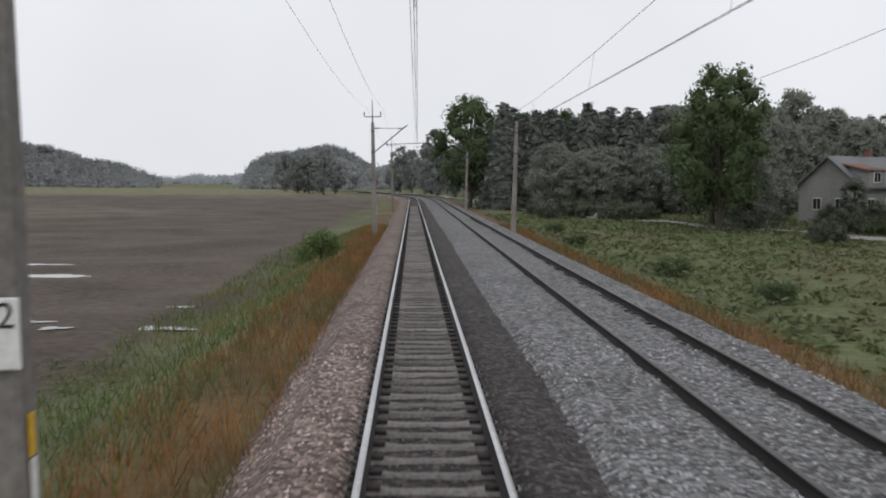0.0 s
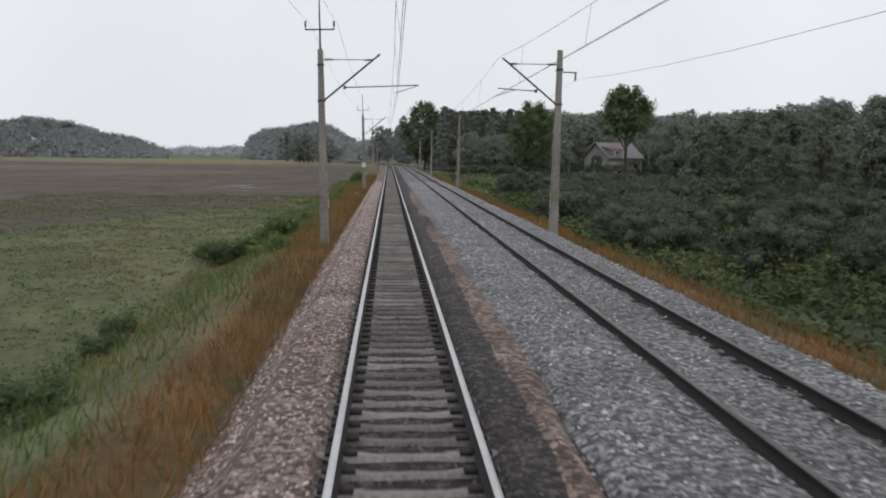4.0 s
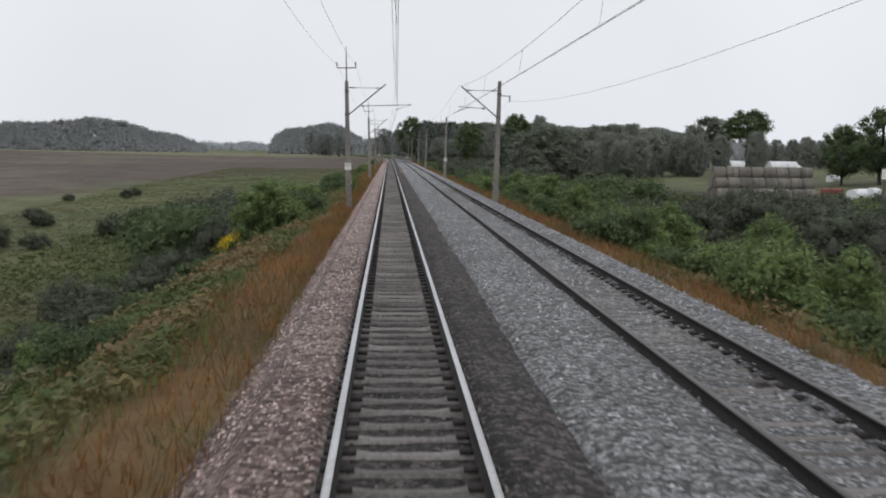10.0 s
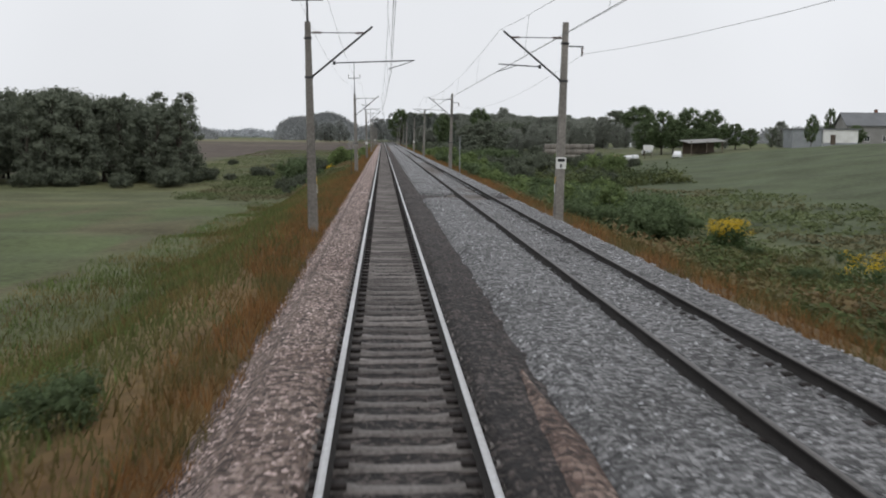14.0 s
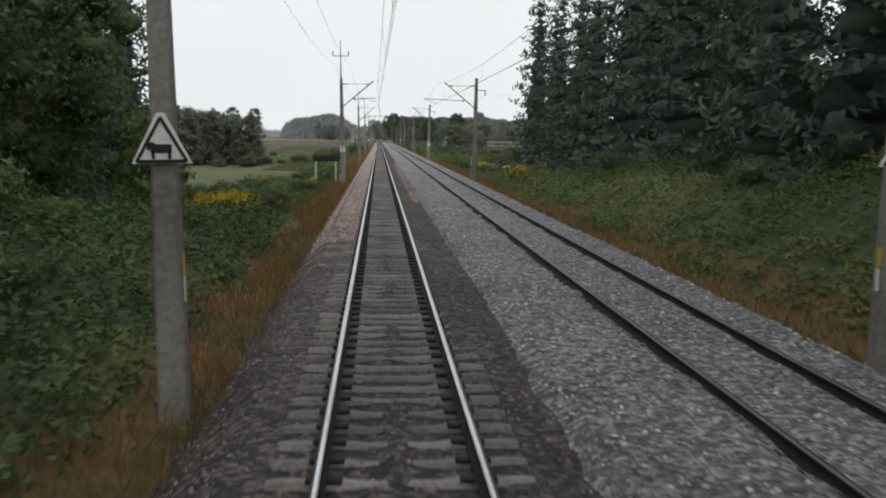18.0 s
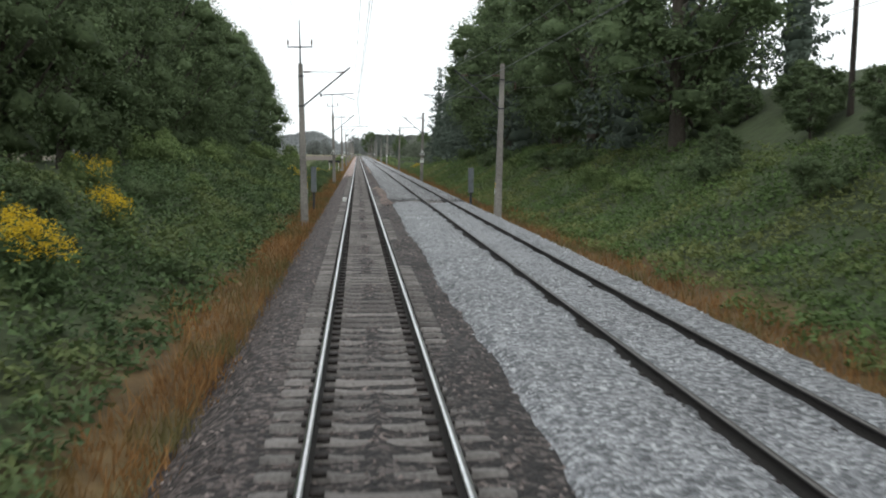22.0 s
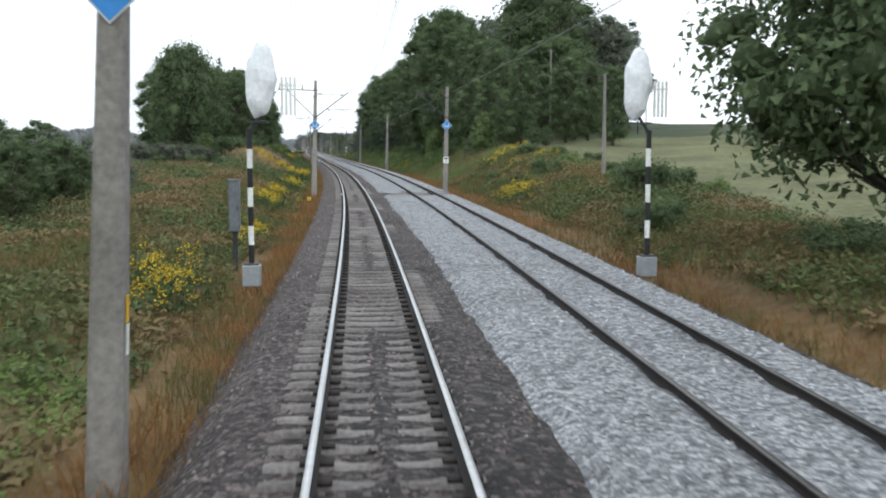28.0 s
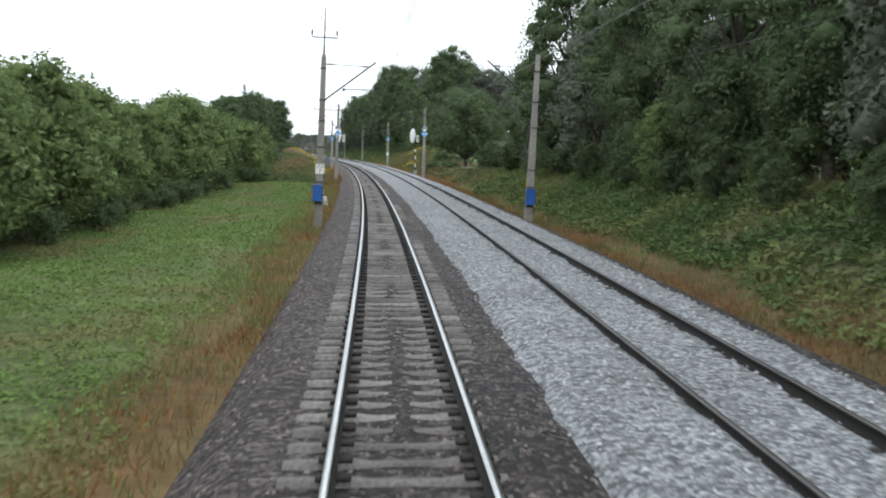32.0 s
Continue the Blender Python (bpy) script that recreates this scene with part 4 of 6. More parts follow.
def spruce(seed, h, w, n_whorl=24, mat=None, bare=0.05, boughs=8, size=0.2):
    """Spruce: straight stem, whorls of drooping boughs with hanging twigs round a dark core."""
    r = np.random.RandomState(seed)
    ob = thing("spruce", Matrix(), "spruce", "tree")
    v, f = limb_tube([(0, 0, -0.5), (0, 0, h * 0.5), (0, 0, h * 0.98)], 0.016 * h + 0.04, 0.02, 7)
    part("trunk", mesh_np("trunk", v, f, M_bark, True), None, ob)
    cs, centres, radii = [], [], []
    for k in range(n_whorl):
        t = bare + (0.985 - bare) * (k / n_whorl) ** 0.92
        reach = (w / 2) * (1 - t) ** (0.9 if boughs > 6 else 0.7) * r.uniform(0.85, 1.12) + 0.12
        centres.append((0, 0, h * t - 0.1 * reach))
        radii.append(max(reach * (0.36 if boughs > 6 else 0.5), 0.08))
        a0 = r.uniform(0, 6.28)
        for b in range(boughs):
            a = a0 + b * 6.28 / boughs + r.normal(0, 0.2)
            rr = reach * r.uniform(0.75, 1.15)
            m = max(3, int((17 if boughs > 6 else 8) * rr / (w / 2)))
            q = np.linspace(0.3, 1, m)
            z = h * t + r.normal(0, 0.014) * h - rr * r.uniform(0.3, 0.55) * q + rr * 0.25 * q ** 3
            wide = 0.16 * rr * (1.15 - q)[:, None]
            p = np.stack([rr * q * math.cos(a), rr * q * math.sin(a), z], 1)
            for _ in range(2):
                cs.append(p + r.normal(0, 1, (m, 3)) * wide * (1, 1, 0.25) - np.array((0, 0, 1)) * r.uniform(0, 0.3, (m, 1)))
    c = np.concatenate(cs)
    out = np.stack([c[:, 0], c[:, 1], np.full(len(c), 0.8)], 1)
    out /= np.linalg.norm(out, axis=1)[:, None]
    lv, lf = leaves(c, size, r, 2.6, facing=out + 0.5 * r.normal(size=c.shape))
    kk = 1 + 0.16 * r.normal(size=(len(radii), len(ICO_V), 1))
    core = np.array(centres)[:, None] + ICO_V[None] * kk * np.array(radii)[:, None, None] * (1, 1, 0.75)
    cf = (np.arange(len(radii))[:, None, None] * len(ICO_V) + ICO_F[None]).reshape(-1, 3)
    v, f = joined([(core.reshape(-1, 3), cf), (lv, lf)])
    part("crown", mesh_np("crown", v, f, mat or M_spruce, True), None, ob)
    return ob


def pine(seed, h, w):
    return broadleaf(seed, h, w, 0.58, 1900, 0.2, M_pine, "pine", 15, M_pinebark, 0.9)


def bush(seed, h, w, n=900, leaf=0.11, mat=None, name="bush", lumps=13):
    r = np.random.RandomState(seed)
    ob = thing(name, Matrix(), "bush", "bush")
    st, lc, lr = [], [], []
    for k in range(lumps):
        a, d = 2.4 * k + r.normal(0, 0.3), w / 2 * math.sqrt(r.uniform(0.02, 0.75))
        rad = w * r.uniform(0.13, 0.21)
        c = np.array((d * math.cos(a), d * math.sin(a), rad * 0.4 + (h - rad * 1.3) * r.uniform(0.15, 1) * (1 - 0.5 * (d / (w / 2)) ** 2)))
        if k % 2 == 0:
            st.append(limb_tube([(c[0] * 0.15, c[1] * 0.15, -0.25), c * (0.5, 0.5, 0.6), c], 0.03, 0.01, 4))
        lc.append(c)
        lr.append(rad)
    v, f = joined(st)
    part("stem", mesh_np("stem", v, f, M_bark), None, ob)
    v, f = clumps(lc, lr, n, leaf, r, 0.9, 0.5, 1.7)
    part("foliage", mesh_np("foliage", v, f, mat or M_bush, True), None, ob)
    return ob


KINDS = {
    "oak": [broadleaf(k, 12, 9.5, 0.14, 9000, 0.2, M_leaf, lumps=52, fat=0.85) for k in (1, 2, 3)],
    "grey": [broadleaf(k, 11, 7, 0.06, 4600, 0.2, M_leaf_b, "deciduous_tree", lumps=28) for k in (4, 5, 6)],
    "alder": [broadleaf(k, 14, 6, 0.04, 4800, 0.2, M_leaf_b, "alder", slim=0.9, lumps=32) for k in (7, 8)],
    "lone": [broadleaf(9, 16, 9.5, 0.46, 5000, 0.3, M_leaf, lumps=40), broadleaf(10, 15, 9, 0.4, 3600, 0.28, M_leaf_b, lumps=30)],
    "wood": [broadleaf(k, 16, 9, 0.03, 17000, 0.15, M_leaf, "forest_tree", lumps=54) for k in (11, 12, 13, 14)],
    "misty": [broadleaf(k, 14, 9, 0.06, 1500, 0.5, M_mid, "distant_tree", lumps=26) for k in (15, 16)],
    "hazy": [broadleaf(k, 12, 8.5, 0.02, 9000, 0.24, M_haze_wood, "woodland_tree", lumps=110, fat=0.72, solid=0.35, even=True) for k in (17, 18, 19)],
    "dense": [broadleaf(20, 9.6, 10.5, 0.15, 17000, 0.17, M_leaf, "oak", lumps=90, fat=0.92, solid=0.4)],
    "spruce": [spruce(k, 20, 8.0) for k in (21, 22, 23)],
    "far_spruce": [spruce(k, 20, 7.5, 20, M_spruce_haze, boughs=6, size=0.42) for k in (24, 25, 26)],
    "pine": [pine(k, 17, 5.0) for k in (31, 32, 33)],
    "bush": [bush(k, 1.7, 2.4, 2800, 0.075) for k in (41, 42, 43)],
    "dark_bush": [bush(k, 2.0, 2.8, 2600, 0.08, M_leaf, "shrub") for k in (44, 45)],
    "willow": [bush(k, 3.6, 5.2, 6500, 0.1, M_willow, "willow_bush", 30) for k in (46, 47)],
    "sapling": [broadleaf(k, 5, 4.2, 0.03, 4600, 0.125, M_bush, "young_tree", 28) for k in (51, 52)],
}
LABELS = {
    "hazy": ("grey-green deciduous tree in a misty wood edge", "tree"), "dense": ("solitary dark oak with forked trunk on the bank", "tree"),
    "oak": ("broad deciduous tree with a full dark green crown", "tree"), "grey": ("dull green deciduous tree in a wood edge", "tree"),
    "alder": ("tall narrow alder with greyish green leaves", "tree"), "lone": ("tall tree with bare lower trunk and rounded crown", "tree"),
    "wood": ("large leafy forest tree on the cutting's edge", "tree"), "spruce": ("dark spruce with drooping boughs at the forest edge", "spruce"),
    "far_spruce": ("dark spruce in a dense wood behind the lane", "spruce"), "misty": ("pale deciduous tree far along the line in mist", "tree"),
    "pine": ("slender pine with bare trunk and small crown", "pine"), "bush": ("fresh green leafy bush on the railway bank", "bush"),
    "dark_bush": ("dark green rounded shrub on the bank", "shrub"), "willow": ("grey-green willow scrub beside the railway", "willow bush"),
    "sapling": ("young bright green tree beside the ballast", "tree"),
}
for kind, obs in KINDS.items():
    for o in obs:
        tagged(o, *LABELS[kind], {"tree": "trees along the line", "spruce": "spruces along the line", "pine": "pines along the line"}.get(LABELS[kind][1], "bushes along the line"))
used = set()
tree_rng = random.Random(5)
HEIGHT = {"hazy": 12, "oak": 12, "grey": 11, "alder": 14, "lone": 16, "wood": 16, "spruce": 20, "far_spruce": 20, "dense": 9.6, "pine": 17, "bush": 1.7, "dark_bush": 2.0, "willow": 3.6, "sapling": 5, "misty": 14}


def plant(kind, l, s, k=1.0, wide=1.0, z=None, sink=0.1, top=None):
    """Stand a tree of that kind at the offset l and distance s, k times its size, or with its top at a given height over the rails."""
    rr = random.Random(int(l * 131) * 7919 + int(s * 17))
    src = rr.choice(KINDS[kind])
    z = float(ground(l, s)) - sink if z is None else z
    p = place(l, s, z)
    kk = (top - z) / HEIGHT[kind] if top else k * rr.uniform(0.88, 1.12)
    m = pose(*p, rr.uniform(-2, 2), rr.uniform(-2, 2), rr.uniform(0, 360))
    if src.name in used:
        ob = copy_thing(src, m)
    else:
        used.add(src.name)
        ob = src
    ob.matrix_basis = m @ Matrix.Diagonal((kk * wide, kk * wide, kk, 1))
    return ob


def belt(kinds, l0, l1, s0, s1, n, k=1.0, wide=1.0, top=None, rough=1.2):
    """A wood or thicket of n trees spread over a stretch of the plan; top: the height of its skyline."""
    rr = random.Random(int(l0 * 31 + l1 * 57) + int(s0 * 13 + s1 * 7) + n)
    for q in range(n):
        l, s = rr.uniform(l0, l1), s0 + (s1 - s0) * (q + rr.random()) / n
        plant(rr.choice(kinds), l, s, k * rr.uniform(0.8, 1.15), wide, top=top and top + rr.uniform(-rough, 0.4 * rough))


# right of the line, beyond the start: trees by the lane, spruce wood, house trees
plant("oak", 9, 168, top=17.5, wide=0.95)
plant("oak", 16, 172, top=15.5, wide=1.0)
plant("grey", 13, 200, 1.4)
plant("oak", 24, 172, top=15.5)
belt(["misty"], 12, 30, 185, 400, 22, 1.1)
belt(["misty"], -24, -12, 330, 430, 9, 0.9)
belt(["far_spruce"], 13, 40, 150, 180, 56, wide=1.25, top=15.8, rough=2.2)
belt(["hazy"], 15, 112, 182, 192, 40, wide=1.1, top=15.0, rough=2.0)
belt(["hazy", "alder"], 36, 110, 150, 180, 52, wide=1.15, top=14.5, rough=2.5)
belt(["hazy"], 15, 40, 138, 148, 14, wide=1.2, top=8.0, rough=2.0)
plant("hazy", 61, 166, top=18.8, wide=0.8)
plant("alder", 66, 160, top=15.5, wide=0.9)
plant("oak", 26.2, 88.5, top=13.4, wide=0.9)
plant("oak", 29, 100, top=11.5)
plant("hazy", 34, 112, top=11.0)
plant("hazy", 38, 120, top=12.5)
plant("hazy", 43, 122, top=11.0)
plant("hazy", 50, 116, top=10.5)
plant("hazy", 33, 97, top=6.5, wide=1.2)
plant("hazy", 30, 92, top=6.0, wide=1.2)
belt(["willow"], 14, 30, 112, 130, 9, 0.7)
plant("lone", 40.2, 73.0, top=15.6, wide=1.05).name = "tree"
belt(["dark_bush", "willow"], 36, 50, 86, 93, 11, 0.75)
plant("grey", 39.0, 91, 0.42, 1.2)
plant("grey", 49.5, 88, 0.55, 1.1)
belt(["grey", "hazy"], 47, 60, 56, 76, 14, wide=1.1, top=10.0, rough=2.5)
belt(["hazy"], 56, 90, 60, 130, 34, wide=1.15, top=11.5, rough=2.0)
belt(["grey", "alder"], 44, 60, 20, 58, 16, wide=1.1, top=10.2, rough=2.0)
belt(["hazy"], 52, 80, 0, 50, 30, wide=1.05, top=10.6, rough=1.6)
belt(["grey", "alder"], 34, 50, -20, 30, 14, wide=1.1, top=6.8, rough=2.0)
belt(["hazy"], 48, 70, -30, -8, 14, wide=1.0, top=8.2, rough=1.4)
belt(["willow"], 12, 27, -78, 22, 40, 0.95, 1.1)
belt(["willow"], 26, 44, -70, 34, 30, 0.75, 1.2)
belt(["willow", "dark_bush"], 26, 40, 60, 84, 6, 0.6)
belt(["willow", "dark_bush"], 12.5, 22, 12, 40, 14, 0.62)
belt(["dark_bush"], 11, 14, 44, 90, 3, 0.6)
# the dark clump and the pyramid-shaped spruce before the farm
for l, s, top, w in ((23.5, -76, 7.2, 1.0), (26.0, -72, 7.4, 1.0), (27.8, -74, 8.5, 0.95), (30.2, -73, 8.3, 0.95), (32.6, -76, 6.9, 1.0), (29, -80, 4.6, 1.2), (24.5, -81, 4.0, 1.2)):
    plant("grey", l, s, top=top, wide=w * 1.25)
plant("spruce", 18.6, -85, top=6.2, wide=1.95)
plant("willow", 20.4, -87, 0.8)
belt(["hazy"], 36, 62, -62, -40, 16, wide=1.0, top=6.8, rough=1.4)
belt(["grey", "willow"], 15, 24, -112, -90, 12, 0.36, 1.2)
belt(["hazy"], 75, 130, -40, 60, 20, wide=1.0, top=8.5, rough=2.0)
plant("lone", 86.7, 20, top=14.6, wide=1.9)
plant("lone", 90.3, -1, top=14.6, wide=1.6)
plant("hazy", 88, 10, top=8.0, wide=0.8)
plant("hazy", 92, -6, top=6.5, wide=0.8)
# the big tree group and single trees behind the yard
for l, s, top, w in ((61.5, -121, 7.4, 1.1), (64.5, -126, 9.6, 1.1), (66, -130, 7.6, 1.15), (71, -125, 10.3, 1.1), (75, -130, 9.8, 1.1), (79, -134, 6.6, 1.2), (69, -135, 5.4, 1.3), (84, -130, 5.6, 1.2), (73, -136, 6.2, 1.2)):
    plant("oak", l, s, top=top, wide=w)
for l, s, top in ((28, -179, 0.9), (24.6, -187, 1.1), (32, -181, 0.5), (21.2, -190, 0.6), (36, -173, 0.3), (26.4, -183, 0.7), (39.5, -170, 0.2), (30.0, -176, 0.9)):
    plant("willow", l, s, top=top, wide=0.85)
plant("dark_bush", 14.4, -186, top=1.9, wide=0.8)
plant("dark_bush", 15.2, -183, top=1.3, wide=0.9)
plant("oak", 82.6, -167, top=8.0, wide=0.6)
plant("oak", 100, -149, top=6.2, wide=1.3)
plant("oak", 103.5, -128, top=10.4, wide=0.5)
plant("grey", 92, -122, 0.5)
plant("grey", 99, -120, 0.45)
plant("spruce", 112, -112, top=8.0, wide=1.3)
# bushes along the right-hand bank
belt(["bush", "dark_bush"], 9.0, 12.5, -275, -128, 50, 1.1)
belt(["bush", "dark_bush", "sapling"], 9.6, 13.5, -236, -150, 26, top=1.0, rough=1.4)
belt(["bush", "dark_bush", "willow"], 12, 19, -270, -130, 40, 0.85)
belt(["willow", "willow", "dark_bush"], 15, 30, -238, -150, 38, 0.66)
belt(["willow", "dark_bush"], 12, 20, -136, -92, 22, top=0.9, rough=1.8)
belt(["willow", "dark_bush", "bush"], 27, 46, -184, -170, 18, 0.55)
belt(["willow", "bush"], 23, 36, -214, -186, 18, top=0.9, rough=1.4)
for l, s, top, w in ((20.2, -161, 1.9, 1.0), (22.6, -159, 1.5, 1.1), (24.6, -157, 1.0, 1.1), (18.4, -158, 0.9, 1.0)):
    plant("dark_bush", l, s, top=top, wide=w * 1.2)
belt(["bush", "dark_bush"], 9.6, 14, -315, -292, 18, top=0.1, rough=0.8)
belt(["dark_bush"], 11, 18, -345, -320, 7, 0.35)
belt(["dark_bush", "bush"], 9.8, 13.0, -292, -262, 14, top=-0.3, rough=0.6)
belt(["sapling", "dark_bush", "dark_bush"], 9.8, 14.5, -314, -292, 20, top=0.3, rough=1.0, wide=1.15)
belt(["dark_bush"], 12, 20, -415, -345, 14, 0.8)
# left of the line
plant("bush", -4.9, 53, 1.25)
plant("dark_bush", -5.2, 8, 0.45)
plant("bush", -5.0, -8, 0.4)
plant("bush", -5.6, -36, 0.5)
plant("bush", -5.9, -49, top=0.1, wide=1.2)
plant("bush", -7.0, -50.5, top=-0.6, wide=1.1)
plant("dark_bush", -9.0, -50, top=-1.1, wide=1.2)
plant("bush", -4.8, -61, 0.6)
belt(["dark_bush"], -9, -6, -110, -70, 8, 0.6)
belt(["bush", "dark_bush"], -9.5, -6.5, -245, -120, 24, 0.7)
belt(["bush", "dark_bush", "dark_bush"], -7.0, -5.2, -150, -112, 9, top=0.5, rough=0.8)
belt(["bush", "bush", "dark_bush", "sapling"], -7.6, -5.2, -207, -186, 14, top=0.9, rough=1.0)
plant("sapling", -3.5, -166, top=0.35, wide=1.0)
belt(["dark_bush", "willow"], -15, -9, -192, -178, 9, top=0.1, rough=1.2)
belt(["dark_bush", "willow"], -18, -9, -235, -165, 12, 0.7)
belt(["willow"], -45, -12, -190, -168, 14, 0.6)
belt(["willow"], -42, -20, -165, -110, 8, 0.4)
belt(["dark_bush"], -9, -6.5, -60, -20, 3, 0.45)
belt(["alder", "grey"], -66, -31, -196, -184, 25, wide=1.08, top=10.0, rough=2.4)
belt(["alder", "grey"], -84, -34, -182, -168, 28, wide=1.1, top=10.9, rough=2.4)
belt(["willow"], -80, -33, -203, -196, 18, 0.85)
belt(["bush", "dark_bush", "dark_bush"], -11, -5.4, -420, -368, 32, 0.95)
for kind, l, s, top, w in (("bush", -5.6, -359.4, 0.55, 1.2), ("bush", -6.6, -356.5, 0.25, 1.2), ("dark_bush", -5.2, -354.5, 0.3, 1.1), ("dark_bush", -4.5, -350.5, 0.05, 1.0), ("dark_bush", -10.8, -361.5, -0.7, 1.3), ("bush", -12.5, -359, -0.8, 1.2), ("dark_bush", -9.2, -365, -0.6, 1.2)):
    plant(kind, l, s, top=top, wide=w)
plant("dark_bush", -10.2, -201, top=0.5, wide=1.0)
plant("dark_bush", -11.8, -199.5, top=0.2, wide=1.0)
plant("willow", -9.0, -203.5, top=0.1, wide=0.8)
plant("sapling", -6.4, -206, 0.62, 1.2)
plant("sapling", -7.6, -203, 0.55, 1.2)
plant("dark_bush", -11, -200, 0.9)
belt(["willow", "dark_bush"], -16, -9, -212, -175, 8, 0.6)
# woods on both sides of the cutting
plant("spruce", 15.9, -361, 1.0, 0.95)
plant("spruce", 19.0, -355, 0.9, 0.9)
for q in range(1, 18):
    s = -360 - q * 9.3
    plant("spruce" if q < 9 or q % 4 == 0 else "wood", tree_rng.uniform(15.0, 17.5), s, tree_rng.uniform(0.9, 1.05), 1.25, top=tree_rng.uniform(20.5, 22.5) if q > 8 else None)
    if s > -506:
        plant(tree_rng.choice(["wood", "spruce"]), tree_rng.uniform(22, 28), s + 4, 1.1)
    if s > -506:
        plant(tree_rng.choice(["pine", "wood", "spruce"]), tree_rng.uniform(30, 38), s, 1.1)
for q in range(17):
    s = -397 - q * 9.4
    plant("spruce" if q in (0, 1, 6) else "wood", -tree_rng.uniform(13.2, 14.8) - (1.5 if q > 13 else 3.2 if q < 3 else 0), s, wide=1.35 if q in (0, 1, 6) else 1.08, top=tree_rng.uniform(15.8, 17.8))
    if q < 14:
        plant(tree_rng.choice(["wood", "spruce"] if q < 10 else ["wood"]), -tree_rng.uniform(19, 24), s + 4, 1.1)
    if q % 2 and q < 13:
        plant("wood", -tree_rng.uniform(28, 36), s, 1.0)
belt(["bush", "dark_bush", "sapling"], -13, -9, -600, -425, 24, top=4.2, rough=1.4)
belt(["dark_bush", "bush"], -9, -5.8, -600, -430, 24, 0.6)
belt(["dark_bush", "bush"], -6.4, -4.8, -548, -505, 10, 0.5)
plant("wood", -12.4, -546, top=16.4, wide=0.95)
plant("wood", -12.2, -536, top=16.2, wide=0.95)
plant("wood", -14.4, -446, 0.95)
plant("spruce", -13.4, -437, 0.8)
belt(["bush", "dark_bush"], 12.5, 16, -600, -400, 24, 0.85)
# the copse and hedges past the cutting
plant("wood", -19.0, -561, top=16.0, wide=1.1)
plant("wood", -24.0, -564, top=14.4, wide=1.1)
plant("wood", -15.0, -559, top=14.8, wide=1.0)
plant("dense", -17.3, -607, top=15.2, wide=0.66)
plant("oak", -19.5, -604, top=9.0, wide=0.9)
belt(["sapling", "dark_bush", "sapling"], -18, -11, -602, -562, 16, top=4.6, rough=1.2)
belt(["dark_bush", "willow"], -22, -13, -634, -622, 8, 0.75)
# back rows use the paler-leaved kinds, so their colour stands in for haze
for q in range(9):
    s = -551 - q * 9.0
    plant("wood", tree_rng.uniform(16, 18), s, top=tree_rng.uniform(23.0, 24.8) if q < 4 else 20.0 - 1.9 * (q - 4))
    if q < 6:
        plant(tree_rng.choice(["alder", "grey", "wood"]), tree_rng.uniform(22, 29), s - 4, wide=1.25, top=tree_rng.uniform(24.5, 26.5))
belt(["grey", "alder"], 28, 37, -582, -552, 8, wide=1.25, top=25.5)
belt(["alder", "grey"], 36, 46, -582, -560, 8, wide=1.1, top=22.0)
for l, s, top in ((41, -564, 24.0), (45.5, -561, 24.5), (50, -557, 24.0)):
    plant("alder", l, s, top=top, wide=1.2)
belt(["oak"], 27, 36, -584, -556, 9, wide=1.2, top=9.5)
plant("oak", 30.5, -560.5, top=10, wide=1.3)
plant("oak", 35.0, -549, top=11, wide=1.3)
belt(["wood"], -30, -20, -562, -546, 5, wide=1.1, top=16.5)
belt(["wood"], 22, 30, -628, -598, 6, top=12.5)
belt(["oak"], 16, 20, -632, -598, 10, 0.2, 1.2)
belt(["dark_bush", "sapling"], 13.5, 16, -625, -550, 14, 0.8)
belt(["sapling", "dark_bush"], 15.5, 18.5, -580, -549, 9, 1.15)
plant("wood", 15.8, -556, top=25.0)
plant("wood", 16.4, -575, top=23.6)
plant("wood", 19.5, -560, 0.9)
plant("wood", 20, -571, 0.9)
belt(["pine"], 17, 22, -542, -530, 5, 1.0)
belt(["oak"], 15, 20, -550, -520, 15, 0.19, 1.3)
belt(["pine"], 24, 44, -582, -540, 9, 0.9)
belt(["pine", "grey"], 38, 62, -652, -632, 6, 0.66, 1.35)
belt(["grey", "oak", "pine"], 50, 90, -650, -600, 14, 0.7, 1.1)
plant("pine", 38.5, -597, 0.6, 1.1)
plant("pine", 41, -593, 0.5, 1.1)
belt(["bush", "dark_bush"], 10.5, 18, -690, -640, 18, 0.6)
plant("dense", 13.3, -703, top=10.6, wide=0.96)
plant("dark_bush", 12.5, -683, 1.2)
plant("dark_bush", 9.8, -694, 0.85)
plant("dark_bush", 11, -718, 0.5)
plant("dark_bush", 11.2, -704.5, 0.75)
belt(["dark_bush", "bush"], 10.5, 13.0, -718, -712, 6, 0.28)
belt(["wood", "grey"], 12.4, 15, -850, -741, 26, 0.76)
plant("oak", 16.5, -734, 0.8)
plant("oak", 12.8, -728, 0.3, 1.1)
plant("oak", 11.7, -731, 0.24, 1.1)
plant("oak", 14.4, -729, 0.3, 1.2)
belt(["wood", "oak"], 18, 30, -850, -738, 18, 0.9)
belt(["oak"], 11.5, 13.2, -850, -744, 26, 0.2, 1.2)
belt(["bush", "dark_bush"], 12, 14.5, -850, -744, 18, 1.0, 1.1)
belt(["dark_bush", "willow"], -16, -12, -742, -716, 6, 0.75)
belt(["sapling"], -16.0, -12.8, -850, -734, 42, top=6.4, rough=1.4)
belt(["sapling", "grey"], -20, -16, -850, -738, 24, top=7.3, rough=1.6)
belt(["dark_bush", "bush"], -13.2, -11.6, -850, -733, 26, 0.9)
